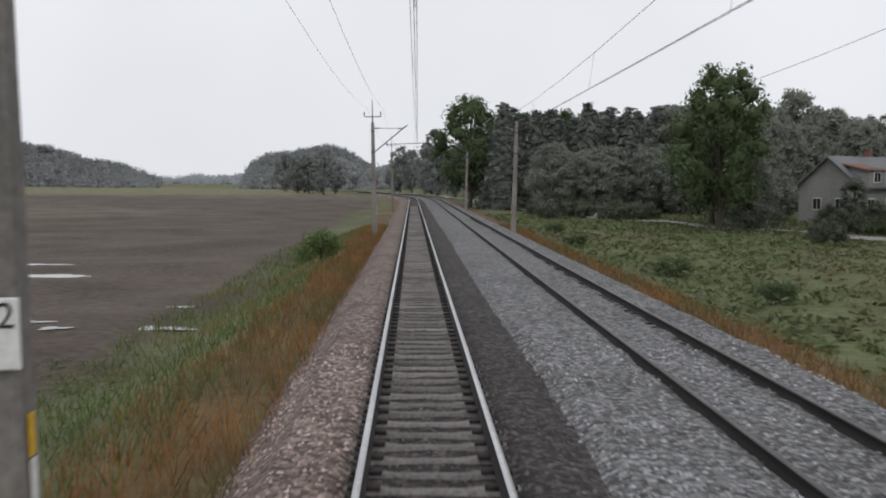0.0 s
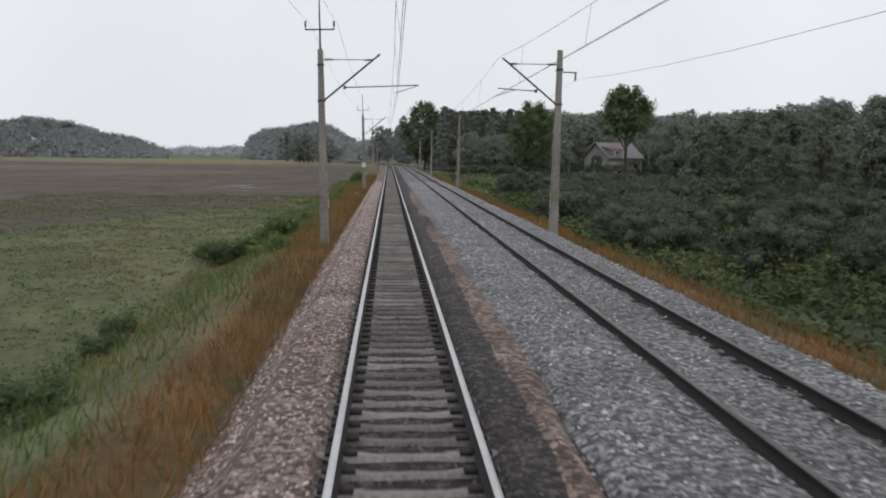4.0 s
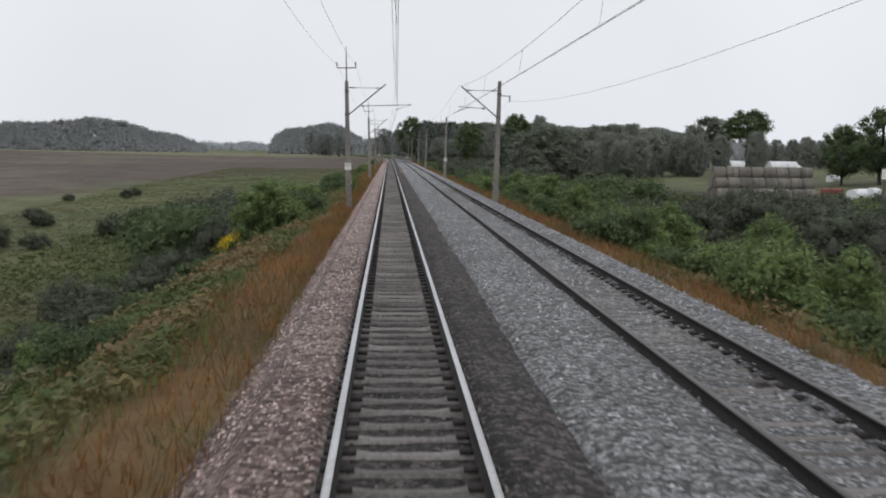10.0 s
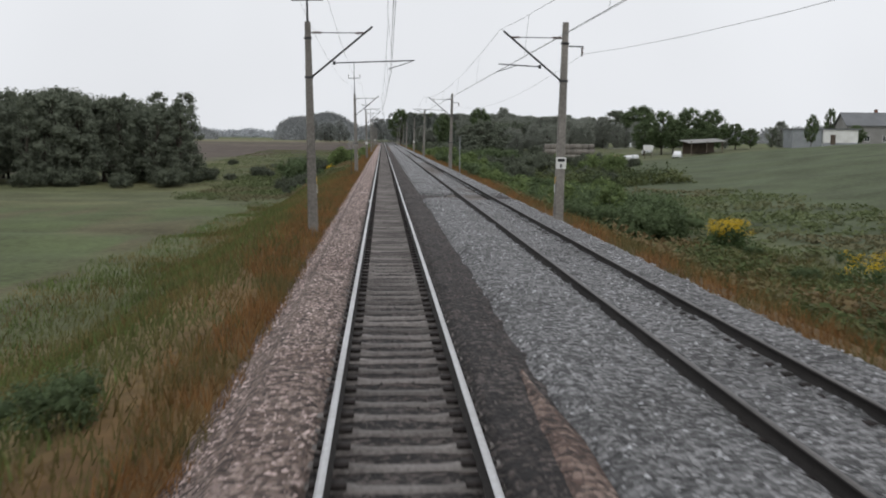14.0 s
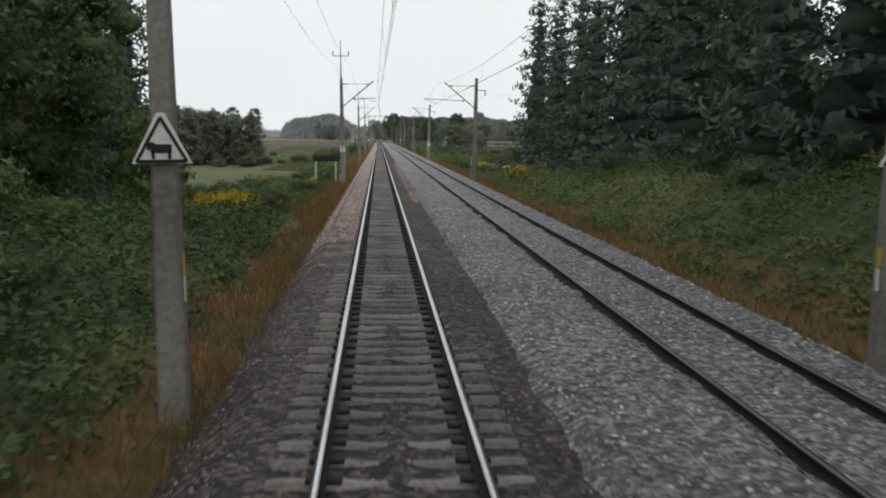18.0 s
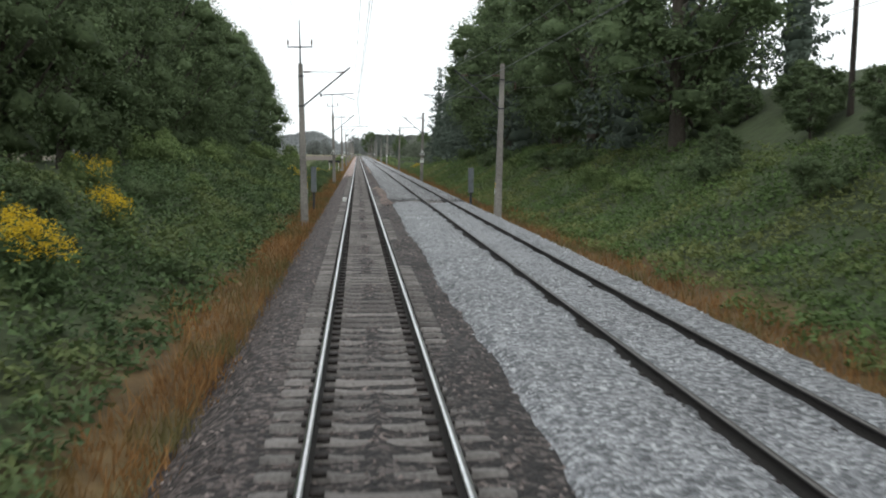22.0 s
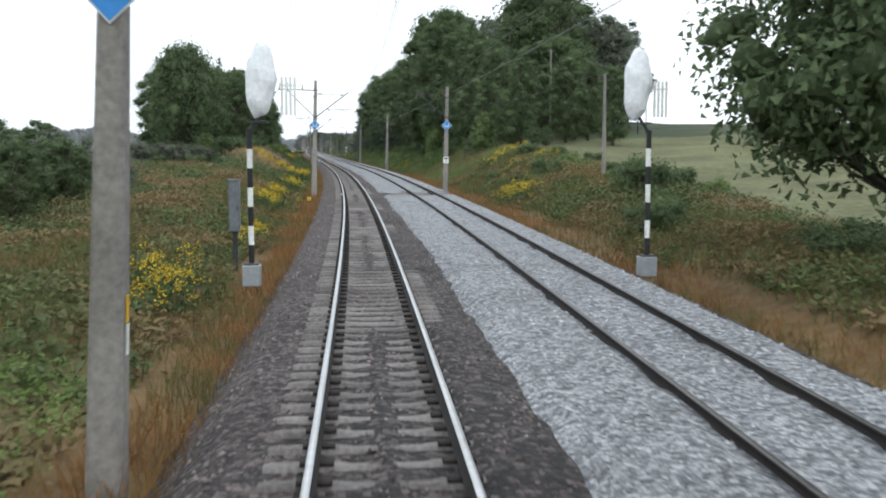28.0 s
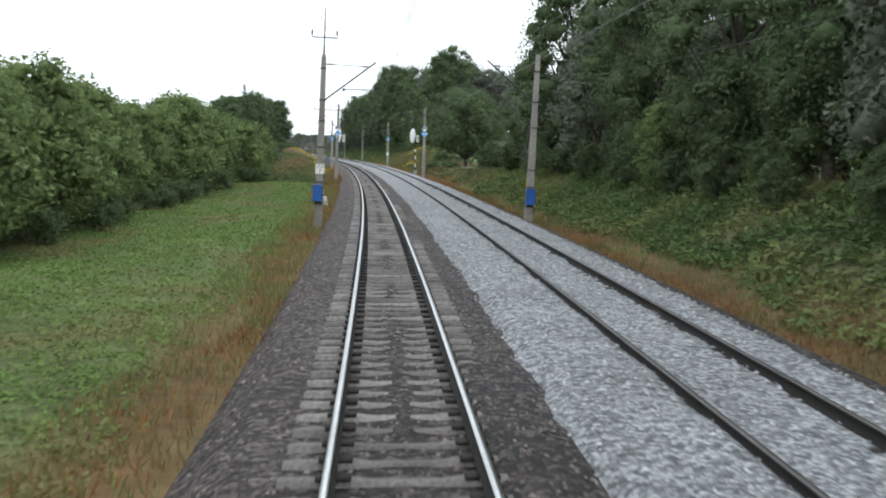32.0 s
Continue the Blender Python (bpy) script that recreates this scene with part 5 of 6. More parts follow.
plant("sapling", -11.2, -739, top=5.4, wide=1.15)
plant("sapling", -10.4, -734, top=5.3, wide=1.1)
plant("dark_bush", -10.0, -741, top=1.8)
plant("sapling", -13.2, -731, top=6.2)
plant("sapling", -14.8, -727, top=5.8)
plant("sapling", 11.9, -789, top=5.0, wide=0.9)
belt(["oak", "sapling"], -17.5, -13.5, -712, -684, 9, top=4.0, rough=1.0)
plant("sapling", -13.6, -723, top=5.6, wide=1.1)
plant("sapling", -15.6, -719, top=5.2, wide=1.1)
belt(["oak"], -13.5, -10.6, -714, -702, 4, 0.3, 1.15)
belt(["grey", "oak"], -14, -10.8, -694, -672, 5, 0.26, 1.2)
belt(["oak", "grey"], -22, -15, -722, -660, 12, 0.3, 1.2)
for kind, obs in KINDS.items():  # a kind not planted is taken away again
    for o in obs:
        if o.name not in used:
            for c in (*o.children_recursive, o):
                bpy.data.objects.remove(c)


# far woods on the hills across the fields, as masses of clumps; the mist is in their leaf colour
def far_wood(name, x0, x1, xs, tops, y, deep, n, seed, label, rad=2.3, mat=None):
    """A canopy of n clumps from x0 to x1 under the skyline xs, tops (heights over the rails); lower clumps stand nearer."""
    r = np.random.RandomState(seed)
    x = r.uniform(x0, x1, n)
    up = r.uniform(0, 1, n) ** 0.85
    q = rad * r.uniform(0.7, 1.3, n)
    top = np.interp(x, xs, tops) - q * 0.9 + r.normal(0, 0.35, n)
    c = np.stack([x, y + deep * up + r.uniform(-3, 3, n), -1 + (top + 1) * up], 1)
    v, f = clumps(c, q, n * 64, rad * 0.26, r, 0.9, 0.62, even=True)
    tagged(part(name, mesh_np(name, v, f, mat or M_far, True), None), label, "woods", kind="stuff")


far_wood("far_woods", -560, -163, [-560, -420, -333, -300, -280, -261, -237, -214, -190, -171, -163], [30, 28, 26, 26.5, 30, 31.5, 28, 21, 16.5, 10, 6], 650, 30, 3600, 81, "mist-coloured wood on the hill across the field", 3.1)
far_wood("far_woods", -98, -26, [-98, -96, -87, -70, -60, -51.5, -42, -33, -26], [11, 16, 21.5, 23.5, 26, 27.6, 25.0, 20, 16], 595, 30, 1100, 82, "mist-coloured clump of trees beyond the field", 3.0)
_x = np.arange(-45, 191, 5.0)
far_wood("far_woods", -45, 190, _x, 17 + 3 * np.sin(_x * 0.09) + 2 * np.sin(_x * 0.31), 545, 30, 600, 83, "mist-coloured woods at the end of the line", 3.4)
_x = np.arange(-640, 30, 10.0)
far_wood("far_woods", -640, 20, _x, 13 + 3 * np.sin(_x * 0.02) + np.sin(_x * 0.11), 1300, 40, 700, 84, "far woods coloured pale as in mist", 6.0, M_far_pale)
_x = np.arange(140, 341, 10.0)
far_wood("far_woods", 140, 340, _x, 11 + 2 * np.sin(_x * 0.05), 200, 90, 420, 85, "mist-coloured trees beyond the farm", 3.6)


# ---------------------------------------------------------------- grass, herbs and flowers
def grow(name, n, l_of, s0, s1, mat, h, label, category, seed, width=0.012, shape="blade", size=0.08, tall=0.4, kind="stuff"):
    r = np.random.RandomState(seed)
    s = r.uniform(s0, s1, n)
    l = l_of(r, s, n)
    z = ground(l, s)
    base = place(l, s, z)
    if shape == "blade":
        v, f = blades(base, h, r, width)
    else:
        k = 13 if size < 0.1 else 9
        h1 = tall * (0.75 + 0.5 * waves(l, s, 0.45, seed)) * r.uniform(0.5, 1.4, n)
        off = r.normal(0, 1, (n, k, 3)) * (0.17, 0.17, 0)
        off[..., 2] = np.clip(h1, 0.06, None)[:, None] * r.uniform(0.15, 1.0, (n, k))
        v, f = leaves((base[:, None] + off).reshape(-1, 3), size, r, 1.8, facing=np.array((0, 0, 1.0)) + 0.55 * r.normal(size=(n * k, 3)))
    return tagged(part(name, mesh_np(name, v, f, mat), None), label, category, kind=kind)


def strip(a, b, soft=0.35):
    return lambda r, s, n: a + (b - a) * r.uniform(0, 1, n) + soft * waves(s, s * 0, 0.5, 51) * r.uniform(0, 1, n)


def edge_width(s):
    """How far the dry grass spreads from the ballast."""
    return np.interp(s, [-850, -720, -650, -520, -432, -405, -345, -320, -240, -200, -60, 20], [1.5, 1.5, 1.5, 1.9, 2.0, 0.9, 0.9, 2.4, 2.7, 1.3, 2.2, 2.5]) * (1 + 0.4 * waves(s, s * 0, 0.3, 52))


grow("dry_grass", 88000, lambda r, s, n: -2.2 - edge_width(s) * r.uniform(0, 1, n) ** 1.2, -725, 90, M_dry, 0.36, "tall dry orange grass along the ballast edge", "grass", 61, 0.013)
grow("dry_grass", 12000, lambda r, s, n: -2.15 + 0.5 * r.uniform(-1, 0.25, n), -725, 90, M_dry, 0.42, "dry orange grass at the foot of the ballast", "grass", 62, 0.013)
grow("dry_grass", 9000, lambda r, s, n: -2.3 - 1.7 * r.uniform(0, 1, n) ** 0.8 * (1 + 0.5 * waves(s, s * 0, 0.4, 57)), -850, -725, M_dry, 0.2, "thin dry orange grass between ballast and meadow", "grass", 86, 0.013)
grow("green_grass", 9000, lambda r, s, n: -2.6 - 2.0 * r.uniform(0, 1, n), -850, -725, M_pale, 0.2, "green grass spreading towards the ballast", "grass", 87, 0.016)
grow("dry_grass", 7000, lambda r, s, n: 7.0 + 1.1 * r.uniform(0, 1, n) ** 1.3 * (1 + 0.4 * waves(s, s * 0, 0.3, 53)), -850, -740, M_dry, 0.24, "thin dry orange grass along the ballast edge", "grass", 88, 0.013)
grow("green_grass", 9000, lambda r, s, n: 7.6 + 2.2 * r.uniform(0, 1, n), -850, -740, M_pale, 0.24, "green grass below the wood", "grass", 89, 0.016)
grow("dry_grass", 49000, lambda r, s, n: 7.25 + 1.5 * r.uniform(0, 1, n) ** 1.5 * (1 + 0.4 * waves(s, s * 0, 0.3, 53)), -740, 90, M_dry, 0.36, "tall dry orange grass along the ballast edge", "grass", 63, 0.013)
grow("green_grass", 46000, strip(-9.5, -3.9, 0.8), -420, 90, M_green, 0.3, "green and yellowing grass on the embankment", "grass", 64, 0.02)
grow("meadow_grass", 16000, strip(-13, -3.8, 0.8), -850, -712, M_meadow, 0.1, "short green meadow grass", "grass", 65, shape="leaf", size=0.055, tall=0.09)
grow("herb_bank", 7000, strip(8.6, 13, 0.8), -850, -740, M_weeds, 0.4, "fresh green weeds at the foot of the wood", "undergrowth", 77, shape="leaf", size=0.11, tall=0.4)
grow("bank_grass", 30000, strip(8.6, 18, 0.8), -660, -596, M_pale, 0.22, "pale green tussocky grass on the cutting slope", "grass", 85, 0.014)
grow("bank_grass", 22000, strip(8.6, 15, 0.8), -850, -560, M_green, 0.35, "green and brown grass on the bank", "grass", 66, 0.02)
grow("brown_grass", 44000, lambda r, s, n: -2.9 - 9.5 * r.uniform(0, 1, n) ** 1.25 * (1 + 0.25 * waves(s, s * 0, 0.2, 54)), -425, -250, M_brown_grass, 0.3, "tall brown and orange grass on the embankment", "grass", 73, 0.014)
grow("green_grass", 26000, strip(-14.5, -6.5, 1.2), -425, -246, M_green, 0.24, "green and yellowing grass at the foot of the embankment", "grass", 84, 0.02)
grow("brown_grass", 14000, strip(8.6, 16, 0.8), -356, -314, M_brown_grass, 0.34, "brown dry grass on the low bank", "grass", 90, 0.014)
grow("brown_grass", 16000, strip(8.4, 14, 0.8), -712, -632, M_brown_grass, 0.42, "brown dry grass on the bank", "grass", 82, 0.014)
grow("brown_grass", 14000, strip(-9, -3.6, 0.8), -712, -640, M_brown_grass, 0.42, "brown dry grass in the rough meadow", "grass", 83, 0.014)
grow("herb_bank", 14000, strip(-11, -3.7, 0.5), -645, -425, M_bramble, 0.4, "dense nettles and brambles on the cutting slope", "undergrowth", 67, shape="leaf", size=0.095, tall=0.7)
grow("herb_bank", 14000, strip(8.2, 17, 0.6), -602, -385, M_weeds, 0.4, "green weeds covering the cutting slope", "undergrowth", 68, shape="leaf", size=0.09, tall=0.45)
grow("herb_bank", 8000, strip(8.9, 14, 0.8), -385, -120, M_herb, 0.4, "green weeds and low scrub on the bank", "undergrowth", 69, shape="leaf", size=0.12, tall=0.55)
grow("herb_bank", 4200, strip(-9.5, -4.4, 0.8), -255, -168, M_herb, 0.4, "green weeds on the embankment slope", "undergrowth", 70, shape="leaf", size=0.12, tall=0.5)
grow("herb_bank", 12000, strip(-20, -3.7, 0.6), -735, -636, M_herb, 0.4, "brown and green weeds in the rough meadow", "undergrowth", 71, shape="leaf", size=0.095, tall=0.45)
grow("herb_bank", 8000, strip(8.6, 17, 0.8), -745, -636, M_herb, 0.4, "brown and green weeds on the bank", "undergrowth", 72, shape="leaf", size=0.09, tall=0.45)
grow("rough_grass", 20000, strip(-42, -7.5, 1.2), -200, 30, M_rough, 0.4, "tussocky green and brown grass in the valley meadow", "grass", 74, shape="leaf", size=0.07, tall=0.13)
grow("scrub", 9000, strip(13, 36, 1.0), -245, -136, M_scrub, 0.4, "continuous low green scrub before the farmyard", "undergrowth", 78, shape="leaf", size=0.2, tall=1.2)
grow("scrub", 10000, strip(10.2, 32, 0.8), -138, 14, M_scrub, 0.4, "dark scrub under the willows", "undergrowth", 79, shape="leaf", size=0.19, tall=0.8)
grow("scrub", 5000, strip(-26, -8, 1.0), -235, -130, M_rough, 0.4, "low green scrub below the embankment", "undergrowth", 80, shape="leaf", size=0.17, tall=0.6)
grow("rough_grass", 6000, strip(9, 42, 1.5), -5, 130, M_rough, 0.4, "tussocky meadow grass by the lane", "grass", 75, shape="leaf", size=0.18, tall=0.32)
grow("rough_grass", 5000, strip(12, 34, 1.5), -400, -260, M_rough, 0.4, "tussocky grass at the field's edge", "grass", 76, shape="leaf", size=0.16, tall=0.32)


# ---------------------------------------------------------------- lineside things
def stand(name, l, s, label, category, group="", z=None, turn=0.0):
    x, y, th = line(s)
    p = place(l, s, float(ground(l, s)) if z is None else z)
    return thing(name, pose(*p, 0, 0, -math.degrees(th) + turn), label, category, group)


def poly(bm, pts, y, thick=0.02):
    """A flat plate of the given outline in x, z, facing -y."""
    a = [bm.verts.new((x, y, z)) for x, z in pts]
    b = [bm.verts.new((x, y + thick, z)) for x, z in pts]
    bm.faces.new(a)
    bm.faces.new(list(reversed(b)))
    for k in range(len(pts)):
        bm.faces.new((a[k], b[k], b[(k + 1) % len(pts)], a[(k + 1) % len(pts)]))
    bmesh.ops.recalc_face_normals(bm, faces=bm.faces)
    return bm


# side arms of the masts where the signal wires turn away
for s in (-586.0, -651.8, -717.2):
    m = MASTS_L[s]
    za = 6.75 if s == -586.0 else 7.05
    part("side_arm", box(B(), (2.75, 0.07, 0.07), (-1.3, 0, za)), M_iron, m)
    part("side_brace", rod(B(), (-0.1, 0, 5.2), (-2.05, 0, za - 0.03), 0.03), M_iron, m)
    part("arm_collar", box(B(), (0.36, 0.36, 0.07), (0, 0, za)), M_iron, m)
    part("earth_rod", rod(B(), (-2.0, 0, za), (-2.0, 0, za + (1.15 if s == -717.2 else 0.5)), 0.03, 0.02, 6), M_iron, m)
    for e in (-2.6, -0.95):
        part("pin_insulator", rod(B(), (e, 0, za), (e, 0, za + 0.42), 0.04, 0.03), M_porcelain, m)

# blue diamond boards on the masts
for s in (-651.8, -717.2):
    for m, y in ((MASTS_L[s], -0.17), (MASTS_R[s], -0.17)):
        m["label"] = "concrete catenary mast carrying a blue diamond board"
        if s == -717.2:
            part("grey_plate", poly(B(), [(-0.36, 5.14), (0, 4.78), (0.36, 5.14), (0, 5.5)], y + 0.03), M_grey, m, "plain grey diamond plate")
            lp = part("small_plate", box(B(), (0.26, 0.015, 0.26), (0, y - 0.02, 4.99)), M_white, m, "small white plate with a black letter")
            if m is MASTS_L[s]:
                letters(lp, "L", 0.22, (0, y - 0.032, 4.99), M_black)
        rim = part("diamond_rim", poly(B(), [(-0.385, 4.56), (0, 4.175), (0.385, 4.56), (0, 4.945)], y), M_white, m, "white rim")
        dia = part("diamond_board", poly(B(), [(-0.355, 4.56), (0, 4.205), (0.355, 4.56), (0, 4.915)], y - 0.012), M_signblue, m, "blue diamond board with white bracket mark")
        bmx = B()
        box(bmx, (0.32, 0.01, 0.055), (0, y - 0.02, 4.46))
        box(bmx, (0.055, 0.01, 0.18), (-0.132, y - 0.02, 4.575))
        box(bmx, (0.055, 0.01, 0.18), (0.132, y - 0.02, 4.575))
        part("bracket_mark", bmx, M_white, dia)

# triangular warning boards on the masts at the forest's beginning
for m in (MASTS_L[-454.6], MASTS_R[-454.6]):
    m["label"] = "concrete catenary mast with triangular warning board"
    y, z = -0.2, 2.6
    tb = part("warning_board", poly(B(), [(-0.37, z), (0.37, z), (0.05, z + 0.63), (-0.05, z + 0.63)], y), M_white, m, "white triangular board edged in black")
    bmx = B()
    for a, b in (((-0.31, z + 0.03), (0.31, z + 0.03)), ((-0.31, z + 0.03), (0, z + 0.57)), ((0.31, z + 0.03), (0, z + 0.57))):
        rod(bmx, (a[0], y - 0.012, a[1]), (b[0], y - 0.012, b[1]), 0.02, n=6)
    part("black_edge", bmx, M_black, tb)
    bmx = B()
    box(bmx, (0.26, 0.012, 0.10), (0.0, y - 0.012, z + 0.19), bevel=0.004)
    box(bmx, (0.09, 0.012, 0.09), (-0.13, y - 0.013, z + 0.22))
    for e in (-0.1, 0.1):
        box(bmx, (0.04, 0.012, 0.1), (e, y - 0.012, z + 0.11))
    part("dark_mark", bmx, M_black, tb)

# blue boxes on the last masts
for m, bx_x, bx_z, bands in ((MASTS_L[-783.5], -0.07, 0.87, (0.42, 1.4, 3.0, 4.2)), (MASTS_R[-783.5], -0.02, 0.65, (0.2, 1.12, 1.95, 3.95))):
    m["label"] = "concrete catenary mast with a blue steel box"
    bx = part("blue_box", box(B(), (0.41, 0.28, 0.72), (bx_x, -0.33, bx_z), bevel=0.015), M_blue, m, "blue painted steel box")
    part("box_lid", box(B(), (0.46, 0.34, 0.04), (bx_x, -0.33, bx_z + 0.38)), M_blue, bx)
    part("hinge", box(B(), (0.04, 0.04, 0.5), (bx_x + 0.225, -0.35, bx_z)), M_iron, bx)
    part("latch", box(B(), (0.03, 0.03, 0.12), (bx_x - 0.15, -0.485, bx_z)), M_iron, bx)
    for e in (-1, 1):
        part("bracket", box(B(), (0.62, 0.06, 0.035), (bx_x, -0.2, bx_z + 0.24 * e)), M_iron, bx)
    for z in bands:
        part("collar", box(B(), (0.43 - 0.024 * z, 0.43 - 0.024 * z, 0.05), (0, 0, z)), M_iron, m)

# guy wires of the mast by the field
gw = stand("guy_wire", -2.85, -63.0, "two taut guy wires staying a catenary mast", "guy wire", z=0.0)
for e in (1.6, 4.0):
    part("wire", rod(B(), (-0.05, 1.2, 6.6), (-0.1 - 0.15 * e, 1.2 + e * 2.2, -0.8), 0.014, n=6), M_wire, gw)


gw = stand("guy_wire", 0.0, -257.9, "taut guy wire staying a catenary mast", "guy wire", z=0.0)
part("wire", rod(B(), (6.86, 0, 6.3), (7.5, 12.0, -1.1), 0.013, n=6), M_wire, gw)
part("tensioner", rod(B(), (7.13, 5.0, 3.22), (7.24, 7.0, 1.98), 0.035, n=8), M_iron, gw)


def lattice_sign(l, s, front):
    """Level-crossing lattice board: two open columns of crossed laths on a slim post."""
    ob = stand("lattice_sign", l, s, "open lattice crossing sign, half white, half black, on a post" if front else "back of an open grey lattice crossing sign on a post", "railway sign", "lattice signs", z=0.0)
    z0 = float(ground(l, s)) - 0.3
    if not front:
        ob.matrix_basis = ob.matrix_basis @ pose(0, 0, -0.2)
    part("post", rod(B(), (0, 0.06, z0), (0, 0.06, 2.12), 0.022), M_iron, ob)
    for side, mat in ((-1, M_white if front else M_grey), (1, M_black if front else M_grey)):
        for a, b in (((0.0, 2.92), (0.3, 2.52)), ((0.3, 2.52), (0.03, 2.05)), ((0.33, 2.05), (0.03, 2.5)), ((0.03, 2.5), (0.18, 2.7))):
            bmx = B()
            va, vb = Vector((side * a[0], 0, a[1])), Vector((side * b[0], 0, b[1]))
            d = vb - va
            box(bmx, (0.085, 0.02, d.length + 0.05), (va + vb) / 2, d.to_track_quat("Z", "Y").to_matrix().to_4x4())
            part("lath", bmx, mat, ob)
        part("reflector", rod(B(), (side * 0.31, -0.03, 2.52), (side * 0.31, 0.0, 2.52), 0.05), mat, ob)
    part("cap", box(B(), (0.08, 0.05, 0.18), (0.0, 0, 2.95)), M_white if front else M_grey, ob)
    return ob


for l, s, front in ((-3.02, -270, False), (-2.62, -365.5, True), (6.55, -364, True)):
    lattice_sign(l, s, front)

ob = stand("marker_post", 6.75, -270.4, "grey marker post with two short cross bars", "railway sign", z=0.0)
part("post", rod(B(), (0, 0, float(ground(6.75, -270.4)) - 0.3), (0, 0, 2.95), 0.045, 0.04), M_grey, ob)
for z, w in ((2.93, 0.24), (2.05, 0.3)):
    part("cross_bar", box(B(), (w, 0.05, 0.05), (0, -0.02, z), bevel=0.008), M_grey, ob)

# low dark board on two posts by the farm field
ob = stand("low_board", -4.4, -384, "long black board on two white posts, seen from behind", "railway sign", z=0.0)
part("panel", box(B(), (2.1, 0.05, 0.44), (0, 0, 1.15), bevel=0.01), M_black, ob)
for e in (-0.85, 0.75):
    part("post", rod(B(), (e, 0.05, -1.2), (e, 0.05, 1.35), 0.04), M_white, ob)
ob = stand("relay_box", -3.1, -385.5, "small grey lineside relay box", "relay box", z=-0.75)
part("body", box(B(), (0.4, 0.35, 0.62), (0, 0, 0.31), bevel=0.012), M_grey, ob)
part("lid", box(B(), (0.46, 0.41, 0.05), (0, 0, 0.64)), M_grey, ob)


def cabinet(l, s):
    ob = stand("lineside_cabinet", l, s, "narrow grey steel lineside cabinet on a dark post", "cabinet", "lineside cabinets", z=-0.75)
    part("post", box(B(), (0.14, 0.14, 1.9), (0, 0.05, 0.4)), M_iron, ob)
    part("body", box(B(), (0.32, 0.28, 1.5), (0, 0, 1.98), bevel=0.015), M_cabinet, ob)
    dr = part("door", box(B(), (0.26, 0.02, 1.3), (0, -0.148, 1.96)), M_cabinet, ob)
    part("handle", box(B(), (0.03, 0.03, 0.16), (0.09, -0.17, 1.95)), M_iron, dr)
    part("roof_plate", box(B(), (0.37, 0.33, 0.04), (0, 0, 2.75)), M_cabinet, ob)


cabinet(-2.9, -508.2)
cabinet(6.75, -508.0)
cabinet(-3.9, -697)

# small things on and by the track
ob = stand("track_sensor", -1.06, -505.7, "white sensor box clamped beside the rail", "sensor", z=-0.2)
part("body", box(B(), (0.24, 0.36, 0.26), (0, 0, 0.13), bevel=0.015), M_white, ob)
part("bracket", box(B(), (0.3, 0.06, 0.05), (0.17, 0, 0.06)), M_iron, ob)
for s in (-314.4, -660.5):
    ob = stand("rail_contact", -0.80 if s > -500 else -0.84, s, "small pale box fixed to the rail", "sensor", z=-0.16)
    part("body", box(B(), (0.09, 0.16, 0.12), (-0.03, 0, 0.07), bevel=0.01), M_white, ob)
    part("base", box(B(), (0.14, 0.3, 0.03), (-0.03, 0, 0.0)), M_iron, ob)
ob = stand("yellow_marker", -2.98, -660.2, "small yellow painted marker box in the grass", "marker", z=-0.62)
part("body", box(B(), (0.26, 0.24, 0.24), (0, 0, 0.22), bevel=0.015), M_yellow, ob)
part("stake", rod(B(), (0, 0, -0.4), (0, 0, 0.12), 0.03), M_iron, ob)
ob = stand("marker_stone", -3.12, -767.0, "chipped white-painted marker stone leaning in the grass", "marker stone", "marker stones", z=-0.75)
ob.matrix_basis = ob.matrix_basis @ pose(0, 0, 0, 4, -7, 12)
stone = box(B(), (0.42, 0.24, 1.0), (0, 0, 0.2), bevel=0.035)
bmesh.ops.subdivide_edges(stone, edges=stone.edges, cuts=3, use_grid_fill=True)
chip = random.Random(4)
for v in stone.verts:
    v.co += Vector((chip.uniform(-1, 1), chip.uniform(-1, 1), chip.uniform(-1, 1))) * 0.012
part("stone", stone, M_stone, ob)
ob = stand("marker_stone", -3.1, -11.1, "weathered grey concrete marker stone in dry grass", "marker stone", "marker stones", z=-1.02)
part("stone", box(B(), (0.36, 0.26, 0.85), (0, 0, 0.3), bevel=0.04), M_pole, ob)
for l, s in ((8.9, -92), (12.5, -620)):
    ob = stand("wooden_post", l, s, "thin weathered post in the undergrowth", "post", "posts")
    part("shaft", rod(B(), (0, 0, -0.4), (0, 0, 1.1), 0.06, 0.05), M_timber, ob)


